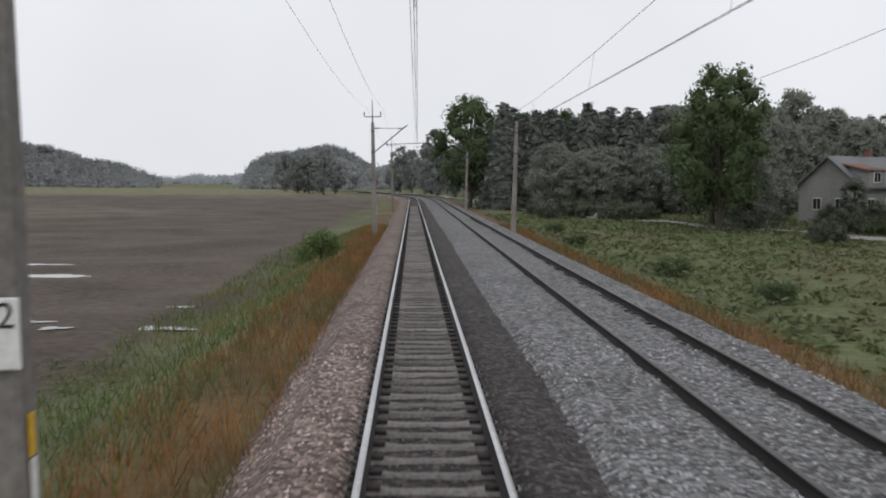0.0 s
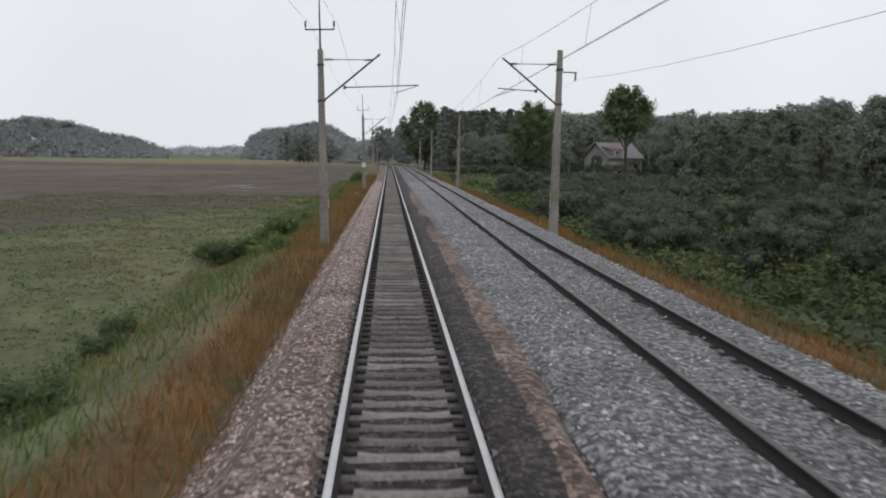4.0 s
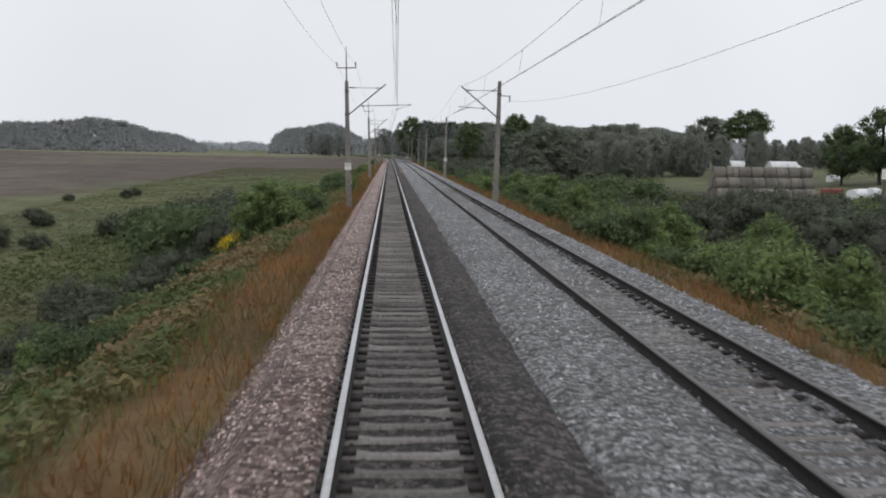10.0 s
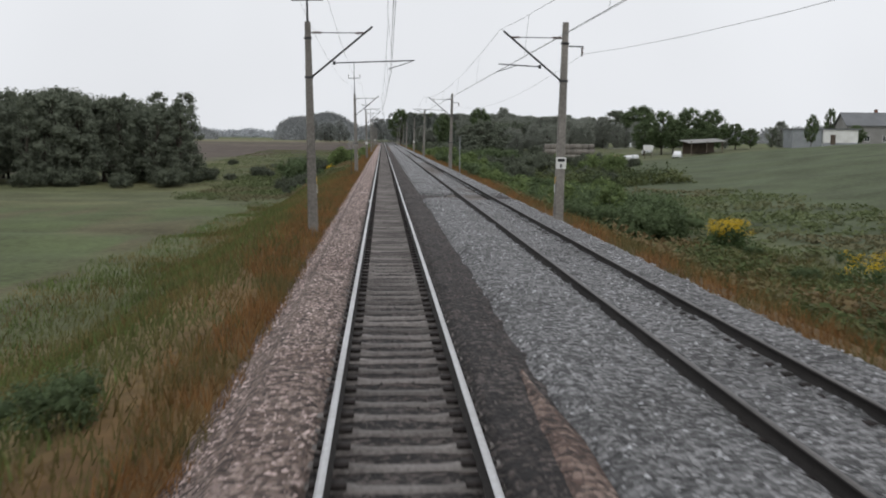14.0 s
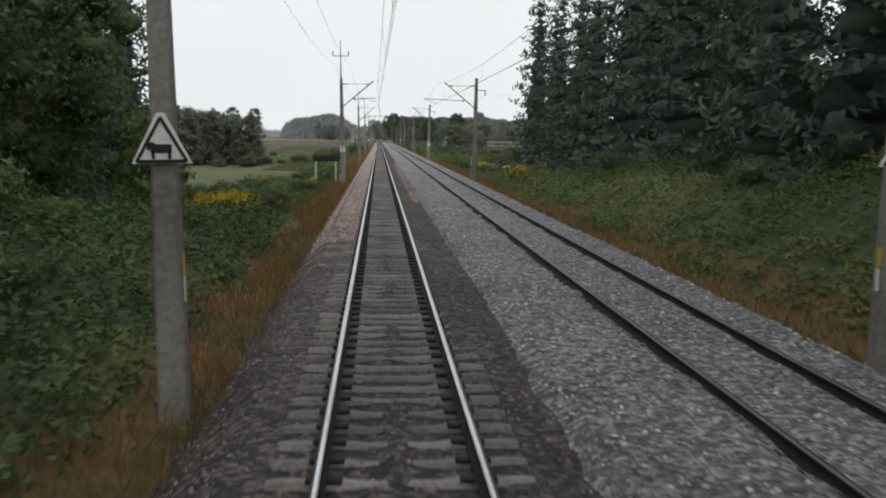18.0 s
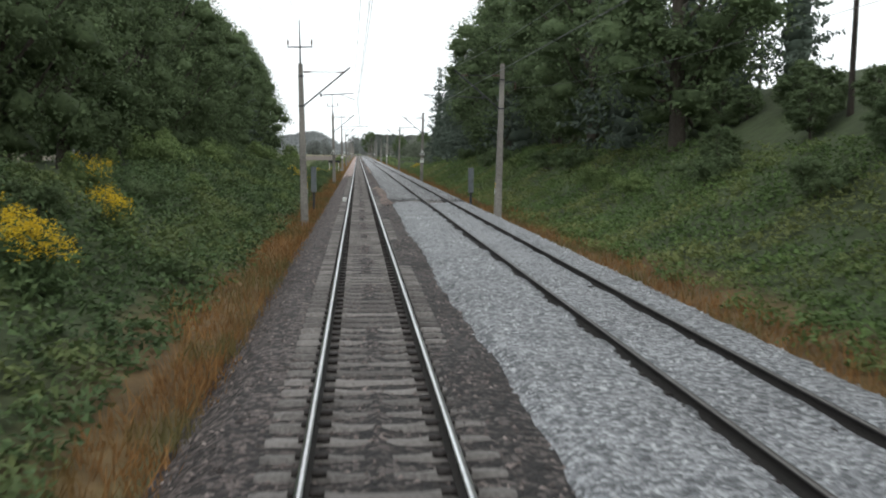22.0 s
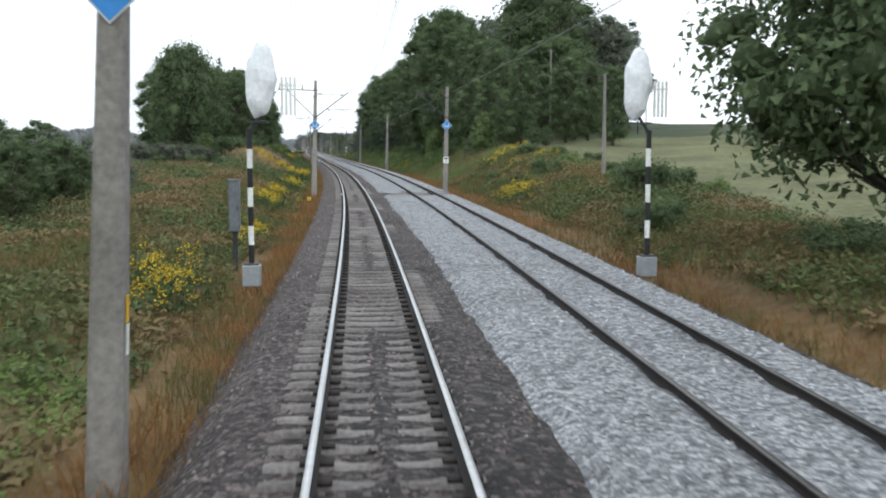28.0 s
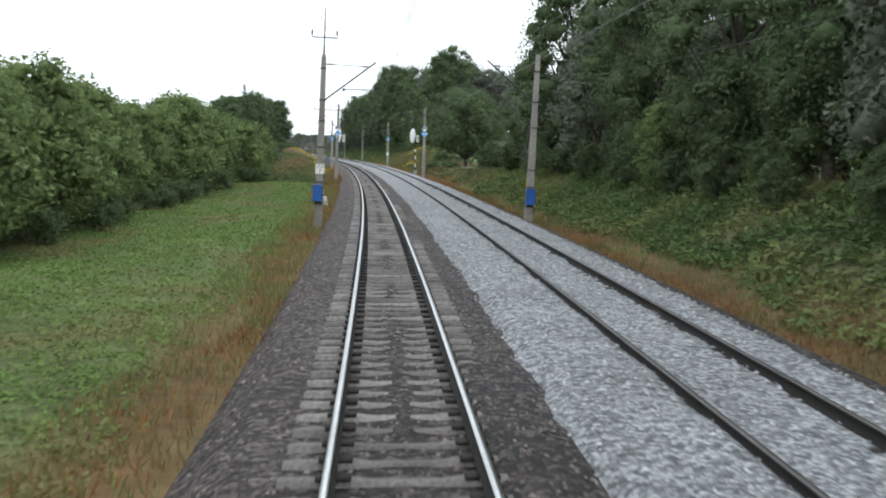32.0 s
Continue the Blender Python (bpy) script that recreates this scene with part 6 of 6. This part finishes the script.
def colour_light_signal(l, s, lean):
    """Signal out of use: head wrapped in white film on a banded post."""
    ob = stand("railway_signal", l, s, "colour-light signal wrapped in white film on banded post", "railway signal", "wrapped signals", z=0.0)
    part("footing", box(B(), (0.42, 0.42, 0.5), (0, 0, -0.05), bevel=0.02), M_grey, ob)
    part("base_plate", box(B(), (0.34, 0.34, 0.04), (0, 0, 0.22)), M_iron, ob)
    for k in range(7):
        part("post_band", rod(B(), (0, 0, 0.22 + k * 0.45), (0, 0, 0.67 + k * 0.45), 0.065, n=12), M_white if k % 2 else M_black, ob)
    part("bracket", rod(B(), (0, 0, 3.3), (lean * 0.3, 0, 3.75), 0.04), M_iron, ob)
    bmx = B()
    bmesh.ops.create_icosphere(bmx, subdivisions=3, radius=1)
    r = random.Random(int(l * 10))
    for v in bmx.verts:
        v.co = Vector((v.co.x * 0.36, v.co.y * 0.24, v.co.z * 0.88 + (0.25 * v.co.x if v.co.z < 0 else 0)))
        v.co *= 1 + 0.05 * math.sin(9 * v.co.z + 5 * v.co.x) + r.uniform(-0.025, 0.025)
        v.co += Vector((lean * 0.3, 0, 4.5))
    part("wrapped_head", bmx, M_film, ob, "signal head under crumpled white film")
    for k in range(4):
        part("ladder_bar", box(B(), (0.06, 0.03, 0.9), (lean * 0.3 + 0.46 + 0.1 * k, 0.12, 4.15)), M_white, ob)
    part("ladder_rail", box(B(), (0.42, 0.02, 0.05), (lean * 0.3 + 0.6, 0.14, 4.4)), M_white, ob)
    part("platform", box(B(), (0.5, 0.4, 0.04), (lean * 0.2, 0.1, 3.55)), M_iron, ob)


colour_light_signal(-2.8, -703.4, 1)
colour_light_signal(7.0, -702.4, -1)

# tall thin posts in the fields
for l, s, h in ((22.3, -617, 10.0), (14.5, -668, 6.0)):
    ob = stand("utility_pole", l, s, "slim pale concrete utility pole in the field", "utility pole", "utility poles")
    part("shaft", rod(B(), (0, 0, -0.5), (0, 0, h), 0.13, 0.08, 10), M_pole, ob)
    part("cross_arm", box(B(), (0.9, 0.07, 0.07), (0, 0, h - 0.3)), M_iron, ob)
    for e in (-0.4, 0.4):
        part("insulator", rod(B(), (e, 0, h - 0.27), (e, 0, h - 0.1), 0.035), M_porcelain, ob)

# ---------------------------------------------------------------- lane, puddles, bare soil
ln = np.array([(84, -20), (62, 25), (45, 58), (36, 76), (28, 95), (22, 118), (17, 140), (14, 170), (13, 225), (12, 308), (8, 430)])
ls_ = np.linspace(0, len(ln) - 1, 120)
ll, sl = np.interp(ls_, np.arange(len(ln)), ln[:, 0]), np.interp(ls_, np.arange(len(ln)), ln[:, 1])
wv = np.linspace(-1.6, 1.6, 5)
lw, sw = ll[:, None] + wv[None, :], np.repeat(sl[:, None], 5, 1)
v = place(lw, sw, ground(lw, sw) + 0.2).reshape(-1, 3)
i, j = np.meshgrid(np.arange(119), np.arange(4), indexing="ij")
f = np.stack([i * 5 + j, i * 5 + j + 1, (i + 1) * 5 + j + 1, (i + 1) * 5 + j], -1).reshape(-1, 4)
tagged(part("lane", mesh_np("lane", v, f, M_asphalt), None), "pale wet farm lane beyond the meadow", "lane", kind="structure")


def blot(name, l, s, wl, ws, mat, label, category, lift=0.05, seed=0, group=""):
    """A flat, irregular patch lying on the ground."""
    r = np.random.RandomState(seed)
    n = 28
    a = np.linspace(0, 2 * np.pi, n, endpoint=False)
    k = 1 + 0.28 * np.sin(3 * a + r.uniform(0, 6)) + 0.2 * np.sin(5 * a + r.uniform(0, 6)) + 0.1 * r.normal(size=n)
    la, sa = l + wl * k * np.cos(a), s + ws * k * np.sin(a)
    z = float(ground(l, s)) + lift if category == "puddle" else ground(la, sa) + lift
    rim = place(la, sa, z)
    mid = place(l, s, float(ground(l, s)) + lift)
    v = np.concatenate([rim, mid[None]])
    f = np.array([(q, (q + 1) % n, n) for q in range(n)])
    tagged(part(name, mesh_np(name, v, f, mat), None), label, category, group, "structure" if category != "puddle" else "")


for q, (l, s, wl, ws) in enumerate(((-19.5, 55.5, 3.6, 0.9), (-23.2, 61.5, 2.2, 0.7), (-25.0, 57.0, 1.6, 0.4), (-9.0, 35.6, 1.2, 0.5), (-9.4, 41.6, 0.5, 0.3), (-14.0, 36.5, 0.9, 0.45), (-12.2, 34.8, 0.5, 0.35),
                                    (-13.4, 20.7, 1.2, 0.4), (-16.0, 24.0, 1.0, 0.4), (-18.5, 30.0, 0.9, 0.4), (-21.0, 46.5, 1.3, 0.4), (-11.2, 27.0, 0.5, 0.25))):
    blot("puddle", l, s, wl, ws, M_water, "shallow rain puddle in the muddy field", "puddle", 0.03, 90 + q, "puddles in the field")
blot("sand_patch", 12.7, -557, 0.7, 4.0, M_sand, "bare sandy scar in the cutting slope", "bare soil", 0.10, 120)
blot("sand_patch", 14.6, -566, 0.9, 2.4, M_sand, "bare sandy scar in the cutting slope", "bare soil", 0.35, 121)

# ---------------------------------------------------------------- farm and houses
def gable_house(name, l, s, w, d, h, roof_h, turn, label, wall, roof, windows):
    ob = stand(name, l, s, label, "house", turn=turn)
    part("wall", box(B(), (w, d, h + 0.6), (0, 0, h / 2 - 0.3)), wall, ob)
    bmx = B()
    o = 0.5
    pts = [(-d / 2 - o, h - 0.15), (0, h + roof_h), (d / 2 + o, h - 0.15), (d / 2 + o, h - 0.35), (0, h + roof_h - 0.22), (-d / 2 - o, h - 0.35)]
    a = [bmx.verts.new((-w / 2 - 0.4, y, z)) for y, z in pts]
    b = [bmx.verts.new((w / 2 + 0.4, y, z)) for y, z in pts]
    bmx.faces.new(list(reversed(a)))
    bmx.faces.new(b)
    for k in range(6):
        bmx.faces.new((a[k], a[(k + 1) % 6], b[(k + 1) % 6], b[k]))
    bmesh.ops.recalc_face_normals(bmx, faces=bmx.faces)
    rf = part("roof", bmx, roof, ob)
    for e in (-1, 1):
        bmx = B()
        tri = [bmx.verts.new((e * (w / 2 - 0.02), y, z)) for y, z in ((-d / 2, h - 0.02), (d / 2, h - 0.02), (0, h + roof_h - 0.25))]
        bmx.faces.new(tri)
        part("gable", bmx, wall, ob)
    part("chimney", box(B(), (0.6, 0.6, 1.6), (w * 0.2, 0.3, h + roof_h - 0.1)), M_roofred, rf)
    for x, y, z, ax in windows:
        wd = part("window", box(B(), (1.15, 0.08, 1.35) if ax == "y" else (0.08, 1.15, 1.35), (x, y, z)), M_white, ob, "white window frame")
        off = (0, -0.05 if y < 0 else 0.05, 0) if ax == "y" else (-0.05 if x < 0 else 0.05, 0, 0)
        for e in (-0.27, 0.27):
            part("pane", box(B(), (0.46, 0.02, 1.15) if ax == "y" else (0.02, 0.46, 1.15), (x + off[0] + (e if ax == "y" else 0), y + off[1] + (0 if ax == "y" else e), z)), M_glass, wd)
    return ob


hs = gable_house("house", 45, 104, 9.5, 8.0, 3.6, 3.2, 28, "pale house with grey roof and dormer among trees", M_plaster, M_roofgrey,
                 [(-3, -4.0, 1.6, "y"), (0, -4.0, 1.6, "y"), (3, -4.0, 1.6, "y"), (-4.75, -1.5, 1.6, "x"), (-4.75, 1.5, 1.6, "x")])
hs.matrix_basis = Matrix.Translation((0, 0, 0.7)) @ hs.matrix_basis @ Matrix.Scale(0.92, 4)
dm = part("dormer", box(B(), (2.6, 3.0, 1.9), (-2.6, -2.9, 4.5)), M_plaster, hs, "pale dormer with white window")
part("dormer_roof", box(B(), (3.2, 3.6, 0.15), (-2.6, -2.8, 5.55), Matrix.Rotation(radians(12), 4, "X")), M_roofred, dm)
part("window", box(B(), (1.1, 0.06, 1.2), (-2.6, -4.43, 4.5)), M_white, dm)
for e in (-0.26, 0.26):
    part("pane", box(B(), (0.42, 0.02, 1.0), (-2.6 + e, -4.47, 4.5)), M_glass, dm)
part("plinth", box(B(), (9.7, 8.2, 1.4), (0, 0, -0.75)), M_plaster, hs)
part("porch", box(B(), (3.4, 1.6, 0.14), (2.2, -4.7, 2.6)), M_roofgrey, hs)
for e in (0.8, 3.6):
    part("porch_post", rod(B(), (e, -5.3, -0.3), (e, -5.3, 2.6), 0.07), M_plaster, hs)
gable_house("house", 109, -134, 11.0, 8.0, 9.2 - 2.8 - float(ground(109, -134)), 2.8, -6, "pale farmhouse with a dark grey roof on the hill", M_plaster, M_roofgrey,
            [(-4, -4.0, 1.8, "y"), (-1, -4.0, 1.8, "y"), (3, -4.0, 1.8, "y"), (-5.5, 0, 1.8, "x")])
ob = stand("outbuilding", 89, -155, "low flat-roofed outbuilding, half grey, half white, on the hill", "outbuilding", turn=-4)
part("grey_wall", box(B(), (6.0, 6.0, 4.2), (-3.0, 0.3, 1.2)), M_grey, ob)
part("white_wall", box(B(), (7.0, 6.0, 4.2), (3.55, -0.2, 1.2)), M_white, ob, "whitewashed wall")
part("grey_roof", box(B(), (6.4, 6.6, 0.22), (-3.1, 0.3, 3.4)), M_roofgrey, ob)
part("white_roof", box(B(), (7.4, 6.6, 0.22), (3.85, -0.2, 3.46)), M_roofgrey, ob)
part("plinth", box(B(), (7.05, 0.1, 1.0), (3.55, -3.22, 0.2)), M_grey, ob)
dr = part("door", box(B(), (1.0, 0.08, 2.0), (2.0, -3.24, 1.3)), M_timber, ob)
part("door_handle", box(B(), (0.04, 0.06, 0.16), (2.36, -3.3, 1.3)), M_iron, dr)
wd = part("window", box(B(), (1.3, 0.08, 0.9), (-3.0, -2.74, 1.9)), M_white, ob, "white window frame")
for e in (-0.31, 0.31):
    part("pane", box(B(), (0.54, 0.02, 0.74), (-3.0 + e, -2.79, 1.9)), M_glass, wd)
for l, s in ((100, 34), (113, 30)):
    ob = stand("polytunnel", l, s, "low white film tunnel beyond the farmyard", "polytunnel", "film tunnels", turn=8)
    bmx = B()
    bmesh.ops.create_cone(bmx, cap_ends=True, segments=20, radius1=1.9, radius2=1.9, depth=12.0, matrix=Matrix.Rotation(radians(90), 4, "Y"))
    bmesh.ops.bisect_plane(bmx, geom=[*bmx.verts, *bmx.edges, *bmx.faces], plane_co=(0, 0, -0.2), plane_no=(0, 0, -1), clear_outer=True)
    part("film", bmx, M_film, ob)
    for e in range(-5, 6, 2):
        hoop = B()
        for q in range(8):
            a, b = math.pi * q / 8, math.pi * (q + 1) / 8
            rod(hoop, (e, 1.93 * math.cos(a), 1.93 * math.sin(a)), (e, 1.93 * math.cos(b), 1.93 * math.sin(b)), 0.03, n=6)
        part("hoop", hoop, M_grey, ob)
ob = stand("brick_chimney", 131, 68, "tall square brick chimney beyond the farm", "chimney")
part("shaft", box(B(), (1.1, 1.1, 7.0), (0, 0, 2.5), bevel=0.03), M_roofred, ob)
part("cap", box(B(), (1.4, 1.4, 0.25), (0, 0, 6.1)), M_plaster, ob)

bale_group = "stacked round bales"
def bale(l, s, z, mat, label, group, r=0.62, w=1.22, turn=90.0):
    ob = stand("round_bale", l, s, label, "bale", group, z=z, turn=turn)
    bmx = B()
    bmesh.ops.create_cone(bmx, cap_ends=True, segments=20, radius1=r, radius2=r, depth=w, matrix=Matrix.Rotation(radians(90), 4, "X"))
    bmesh.ops.bevel(bmx, geom=[e for e in bmx.edges if len(e.link_faces) == 2 and any(len(q.verts) > 4 for q in e.link_faces)], offset=0.07, segments=2, affect="EDGES")
    rr = random.Random(int(l * 100 + s))
    for v in bmx.verts:
        v.co *= rr.uniform(0.97, 1.03)
    b = part("roll", bmx, mat, ob)
    part("net_band", rod(B(), (0, -0.12, 0), (0, 0.12, 0), r * 1.012, n=20), mat, ob)
    return ob


zb = float(ground(36, -160))
for row, (n, off) in enumerate(((4, 0.0), (3, 0.65), (2, 1.3), (1, 1.95))):
    for q in range(n):
        for k in range(8):
            bale(32.7 + 1.26 * k, -159.5 + off + 1.28 * q, zb + 0.55 + 1.06 * row, M_bale, "weathered straw bale in a long stack", bale_group)
for q, (l, s) in enumerate(((21.6, -122.5), (22.9, -122.0), (24.2, -122.6), (25.5, -122.1), (26.8, -122.4), (22.6, -120.6), (24.5, -120.5), (28.1, -123.0), (50, -150), (51.3, -149.2), (52.4, -149.8), (64, -112), (65.4, -111))):
    bale(l, s, float(ground(l, s)) + 0.52, M_film, "round bale wrapped in white film", "white wrapped bales", 0.6, 1.2, 90 + 25 * (q % 3))

ob = stand("open_shed", 66, -152, "open timber shed with a pale sheet roof", "shed", turn=8)
for x in (-3.4, 0, 3.4):
    for y in (-2, 2):
        part("post", box(B(), (0.18, 0.18, 3.0), (x, y, 1.2)), M_timber, ob)
part("back_wall", box(B(), (7.0, 0.1, 2.4), (0, 2.05, 1.2)), M_timber, ob)
part("roof", box(B(), (8.2, 5.4, 0.12), (0, 0, 2.75), Matrix.Rotation(radians(6), 4, "X") @ Matrix.Rotation(radians(-3), 4, "Y")), M_plaster, ob, "pale sheet roof")
ob = stand("signboard", 56.2, -145.8, "white board on two short posts by the yard", "signboard")
part("board", box(B(), (2.1, 0.08, 1.15), (0, 0, 2.2), bevel=0.01), M_white, ob)
for e in (-0.7, 0.7):
    part("post", box(B(), (0.1, 0.1, 2.4), (e, 0.1, 0.9)), M_timber, ob)

ob = stand("parked_car", 58.6, -159.5, "white car parked in the farmyard", "car", turn=70)
bmx = B()
rings = []
for x, lo, hi, w in ((-2.1, 0.35, 0.75, 0.7), (-2.0, 0.25, 0.9, 0.82), (-0.9, 0.22, 0.95, 0.86), (0.9, 0.22, 0.98, 0.86), (1.95, 0.25, 0.95, 0.82), (2.1, 0.35, 0.8, 0.7)):
    rings.append([bmx.verts.new((x, y, z)) for y, z in ((-w, lo), (-w * 1.02, (lo + hi) / 2), (-w * 0.95, hi), (w * 0.95, hi), (w * 1.02, (lo + hi) / 2), (w, lo))])
for a, b in zip(rings[:-1], rings[1:]):
    for k in range(6):
        bmx.faces.new((a[k], a[(k + 1) % 6], b[(k + 1) % 6], b[k]))
bmx.faces.new(rings[0])
bmx.faces.new(rings[-1])
bmesh.ops.recalc_face_normals(bmx, faces=bmx.faces)
part("body", bmx, M_car, ob)
cab = part("cabin", poly(B(), [(-1.0, 0.94), (1.7, 0.96), (1.15, 1.45), (-0.3, 1.45)], -0.72, 1.44), M_car, ob)
part("side_window", poly(B(), [(-0.75, 1.0), (1.4, 1.0), (1.05, 1.38), (-0.25, 1.38)], -0.735, 0.01), M_glass, cab)
part("side_window", poly(B(), [(-0.75, 1.0), (1.4, 1.0), (1.05, 1.38), (-0.25, 1.38)], 0.725, 0.01), M_glass, cab)
for x in (-1.3, 1.3):
    for y in (-0.78, 0.78):
        wh = part("wheel", rod(B(), (x, y - 0.1, 0.31), (x, y + 0.1, 0.31), 0.31, n=18), M_tyre, ob)
        part("rim", rod(B(), (x, y + math.copysign(0.09, y), 0.31), (x, y + math.copysign(0.115, y), 0.31), 0.19, n=12), M_grey, wh)
ob = stand("farm_trailer", 49, -147, "low red farm trailer in the yard", "trailer", turn=60)
part("bed", box(B(), (4.0, 2.0, 0.55), (0, 0, 0.95), bevel=0.02), M_redbox, ob)
for y in (-0.9, 0.9):
    part("wheel", rod(B(), (-0.6, y - 0.1, 0.4), (-0.6, y + 0.1, 0.4), 0.4, n=16), M_tyre, ob)
part("drawbar", box(B(), (1.5, 0.1, 0.1), (2.6, 0, 0.6)), M_iron, ob)

# garden huts by the second wrapped signal
ob = stand("garden_hut", 13.1, -707.0, "low orange-walled hut under pale roof sheets", "hut", "garden huts", z=-0.5, turn=-12)
part("wall", box(B(), (1.2, 1.5, 1.5), (0, 0, 0.35)), M_redbox, ob)
part("roof", box(B(), (1.8, 2.1, 0.07), (0, 0, 1.16), Matrix.Rotation(radians(4), 4, "Y")), M_plaster, ob, "pale sheet roof")
for e in (-0.55, 0.0, 0.55):
    part("roof_batten", box(B(), (0.06, 2.0, 0.05), (e, 0, 1.22 - 0.07 * e), Matrix.Rotation(radians(4), 4, "Y")), M_iron, ob)
part("door", box(B(), (0.6, 0.05, 1.2), (-0.2, -0.77, 0.4)), M_timber, ob)
ob = stand("garden_hut", 16.6, -705.9, "low garden hut with a faded red pitched roof", "hut", "garden huts", z=-0.56, turn=55)
part("wall", box(B(), (3.0, 3.0, 1.2), (0, 0, 0.2)), M_timber, ob)
for e in (-1, 1):
    part("roof_slope", box(B(), (2.1, 3.8, 0.08), (e * 0.95, 0, 1.02), Matrix.Rotation(radians(24 * e), 4, "Y")), M_redbox, ob)
    bmx = B()
    bmx.faces.new([bmx.verts.new(q) for q in ((-1.5, e * 1.48, 0.78), (1.5, e * 1.48, 0.78), (0, e * 1.48, 1.4))])
    part("gable", bmx, M_redbox, ob)
part("ridge_cap", box(B(), (0.3, 3.85, 0.06), (0, 0, 1.46)), M_redbox, ob)
part("door", box(B(), (0.8, 0.05, 1.0), (0.3, -1.52, 0.25)), M_timber, ob)


# ---------------------------------------------------------------- goldenrod and seed grass
def flower_patch(l, s, wl, ws, n, h, seed, mat=None, label="patch of yellow goldenrod in flower", name="goldenrod_patch", category="goldenrod"):
    r = np.random.RandomState(seed)
    ob = stand(name, l, s, label, category, "flowering plants on the banks", z=0.0)
    la, sa = l + wl * r.normal(0, 0.5, n), s + ws * r.normal(0, 0.5, n)
    base = place(la, sa, ground(la, sa))
    inv = np.array(ob.matrix_basis.inverted())
    base = base @ inv[:3, :3].T + inv[:3, 3]
    hh = h * r.uniform(0.7, 1.15, n)
    top = base + np.stack([r.normal(0, 0.06, n), r.normal(0, 0.06, n), hh], 1)
    k = 12
    c = (base[:, None] + (top - base)[:, None] * r.uniform(0.05, 0.88, (n, k, 1)) + r.normal(0, 0.09, (n, k, 3))).reshape(-1, 3)
    v, f = leaves(c, 0.085, r, 2.6)
    part("foliage", mesh_np("foliage", v, f, M_bramble), None, ob)["kind"] = "stuff"
    plume = r.uniform(0, 1, n) < 0.8
    t = r.uniform(0, 1, (plume.sum(), 26, 1))
    c = (top[plume][:, None] + np.array((0.10, 0.05, 0.16)) * (t - 0.6) + r.normal(0, 1, (plume.sum(), 26, 3)) * (0.05 + 0.06 * (1 - t))).reshape(-1, 3)
    v, f = leaves(c, 0.036, r, 1.4)
    part("bloom", mesh_np("bloom", v, f, mat or M_gold), None, ob)["kind"] = "stuff"


for q, (l, s, wl, ws, n, h) in enumerate(((-5.7, -626, 1.3, 2.4, 110, 1.25), (-7.3, -629.5, 1.3, 2.2, 110, 1.2), (-4.1, -620.5, 0.5, 2.6, 70, 1.15), (-8.4, -625, 1.4, 3.0, 80, 1.35), (-4.5, -624.5, 0.5, 1.6, 50, 1.1), (-4.6, -645, 0.8, 4, 60, 0.9), (-4.9, -662.3, 0.5, 1.2, 60, 0.9),
                                          (-5.0, -671, 0.8, 2, 70, 0.9), (13.5, -640, 2.2, 3, 90, 0.8), (13, -655, 2, 4, 30, 0.8), (-10.3, -359.5, 0.7, 1.2, 110, 1.0), (-11.6, -363.5, 0.7, 1.2, 80, 1.0), (-5.6, -389, 0.9, 2, 80, 0.9), (17.0, -333, 2.2, 2.4, 230, 0.95),
                                          (11.4, -252, 1.4, 4, 120, 0.9), (15.5, -240, 2.0, 6, 120, 1.0), (14.8, -320, 0.8, 0.9, 150, 1.25), (-6.6, -424, 1.6, 4, 120, 0.9), (-6.5, -551.6, 0.6, 1.0, 110, 1.25),
                                          (10.4, -575, 0.6, 3, 16, 0.8), (-4.6, -704, 0.7, 4, 50, 0.8), (-4.2, -690, 0.6, 4, 40, 0.7), (9.4, -668, 0.9, 4, 90, 0.8), (9.6, -585, 0.6, 3, 14, 0.8), (-8.1, -209, 0.5, 1.0, 70, 1.0),
                                          (-6.0, -466, 1.2, 4, 50, 0.8), (9.8, -395, 1.0, 5, 60, 0.8), (-6.8, -543, 0.5, 0.8, 50, 1.1), (-8.6, -538, 0.6, 1.0, 25, 1.0))):
    flower_patch(l, s, wl, ws, n, h, 130 + q)
flower_patch(-8.4, -616, 2.6, 9, 1300, 1.25, 170, M_reed, "drift of pinkish seeding grass behind the goldenrod", "seed_grass", "tall grass")
flower_patch(-8.0, -633, 2.2, 7, 500, 1.0, 171, M_reed, "drift of pinkish seeding grass behind the goldenrod", "seed_grass", "tall grass")


# ---------------------------------------------------------------- sleepers, last
all_s = np.arange(-866.0, 150.0, 0.6)
one = mesh_np("sleeper", sv, sf, M_sleeper)
sl_rng = np.random.RandomState(77)
for which, (tr, shift) in enumerate(TRACKS):
    if which == 0:
        single = (all_s > -560) & (all_s < -382)
    else:
        single = np.zeros(len(all_s), bool)
        for c, h in GAPS:
            single |= np.abs(all_s - c) < 6
    pos = place(shift(all_s), all_s, sl_rng.normal(0, 0.004, len(all_s)))
    th = line(all_s)[2]
    for p, t in zip(pos[single], th[single]):
        o = new("sleeper", one)
        o.parent = tr
        o.matrix_basis = Matrix.Translation(p) @ Matrix.Rotation(-t + sl_rng.normal(0, 0.006), 4, "Z")
    v, f = repeat(sv, sf, pos[~single], th[~single], sl_rng)
    o = part("sleepers_beyond", mesh_np("sleepers_beyond", v, f, M_sleeper_far), None, tr)
    tagged(o, kind="stuff")
    v, f = repeat(cv, cf, pos, th)
    o = part("fastenings", mesh_np("fastenings", v, f, M_clip), None, tr)
    tagged(o, kind="stuff")
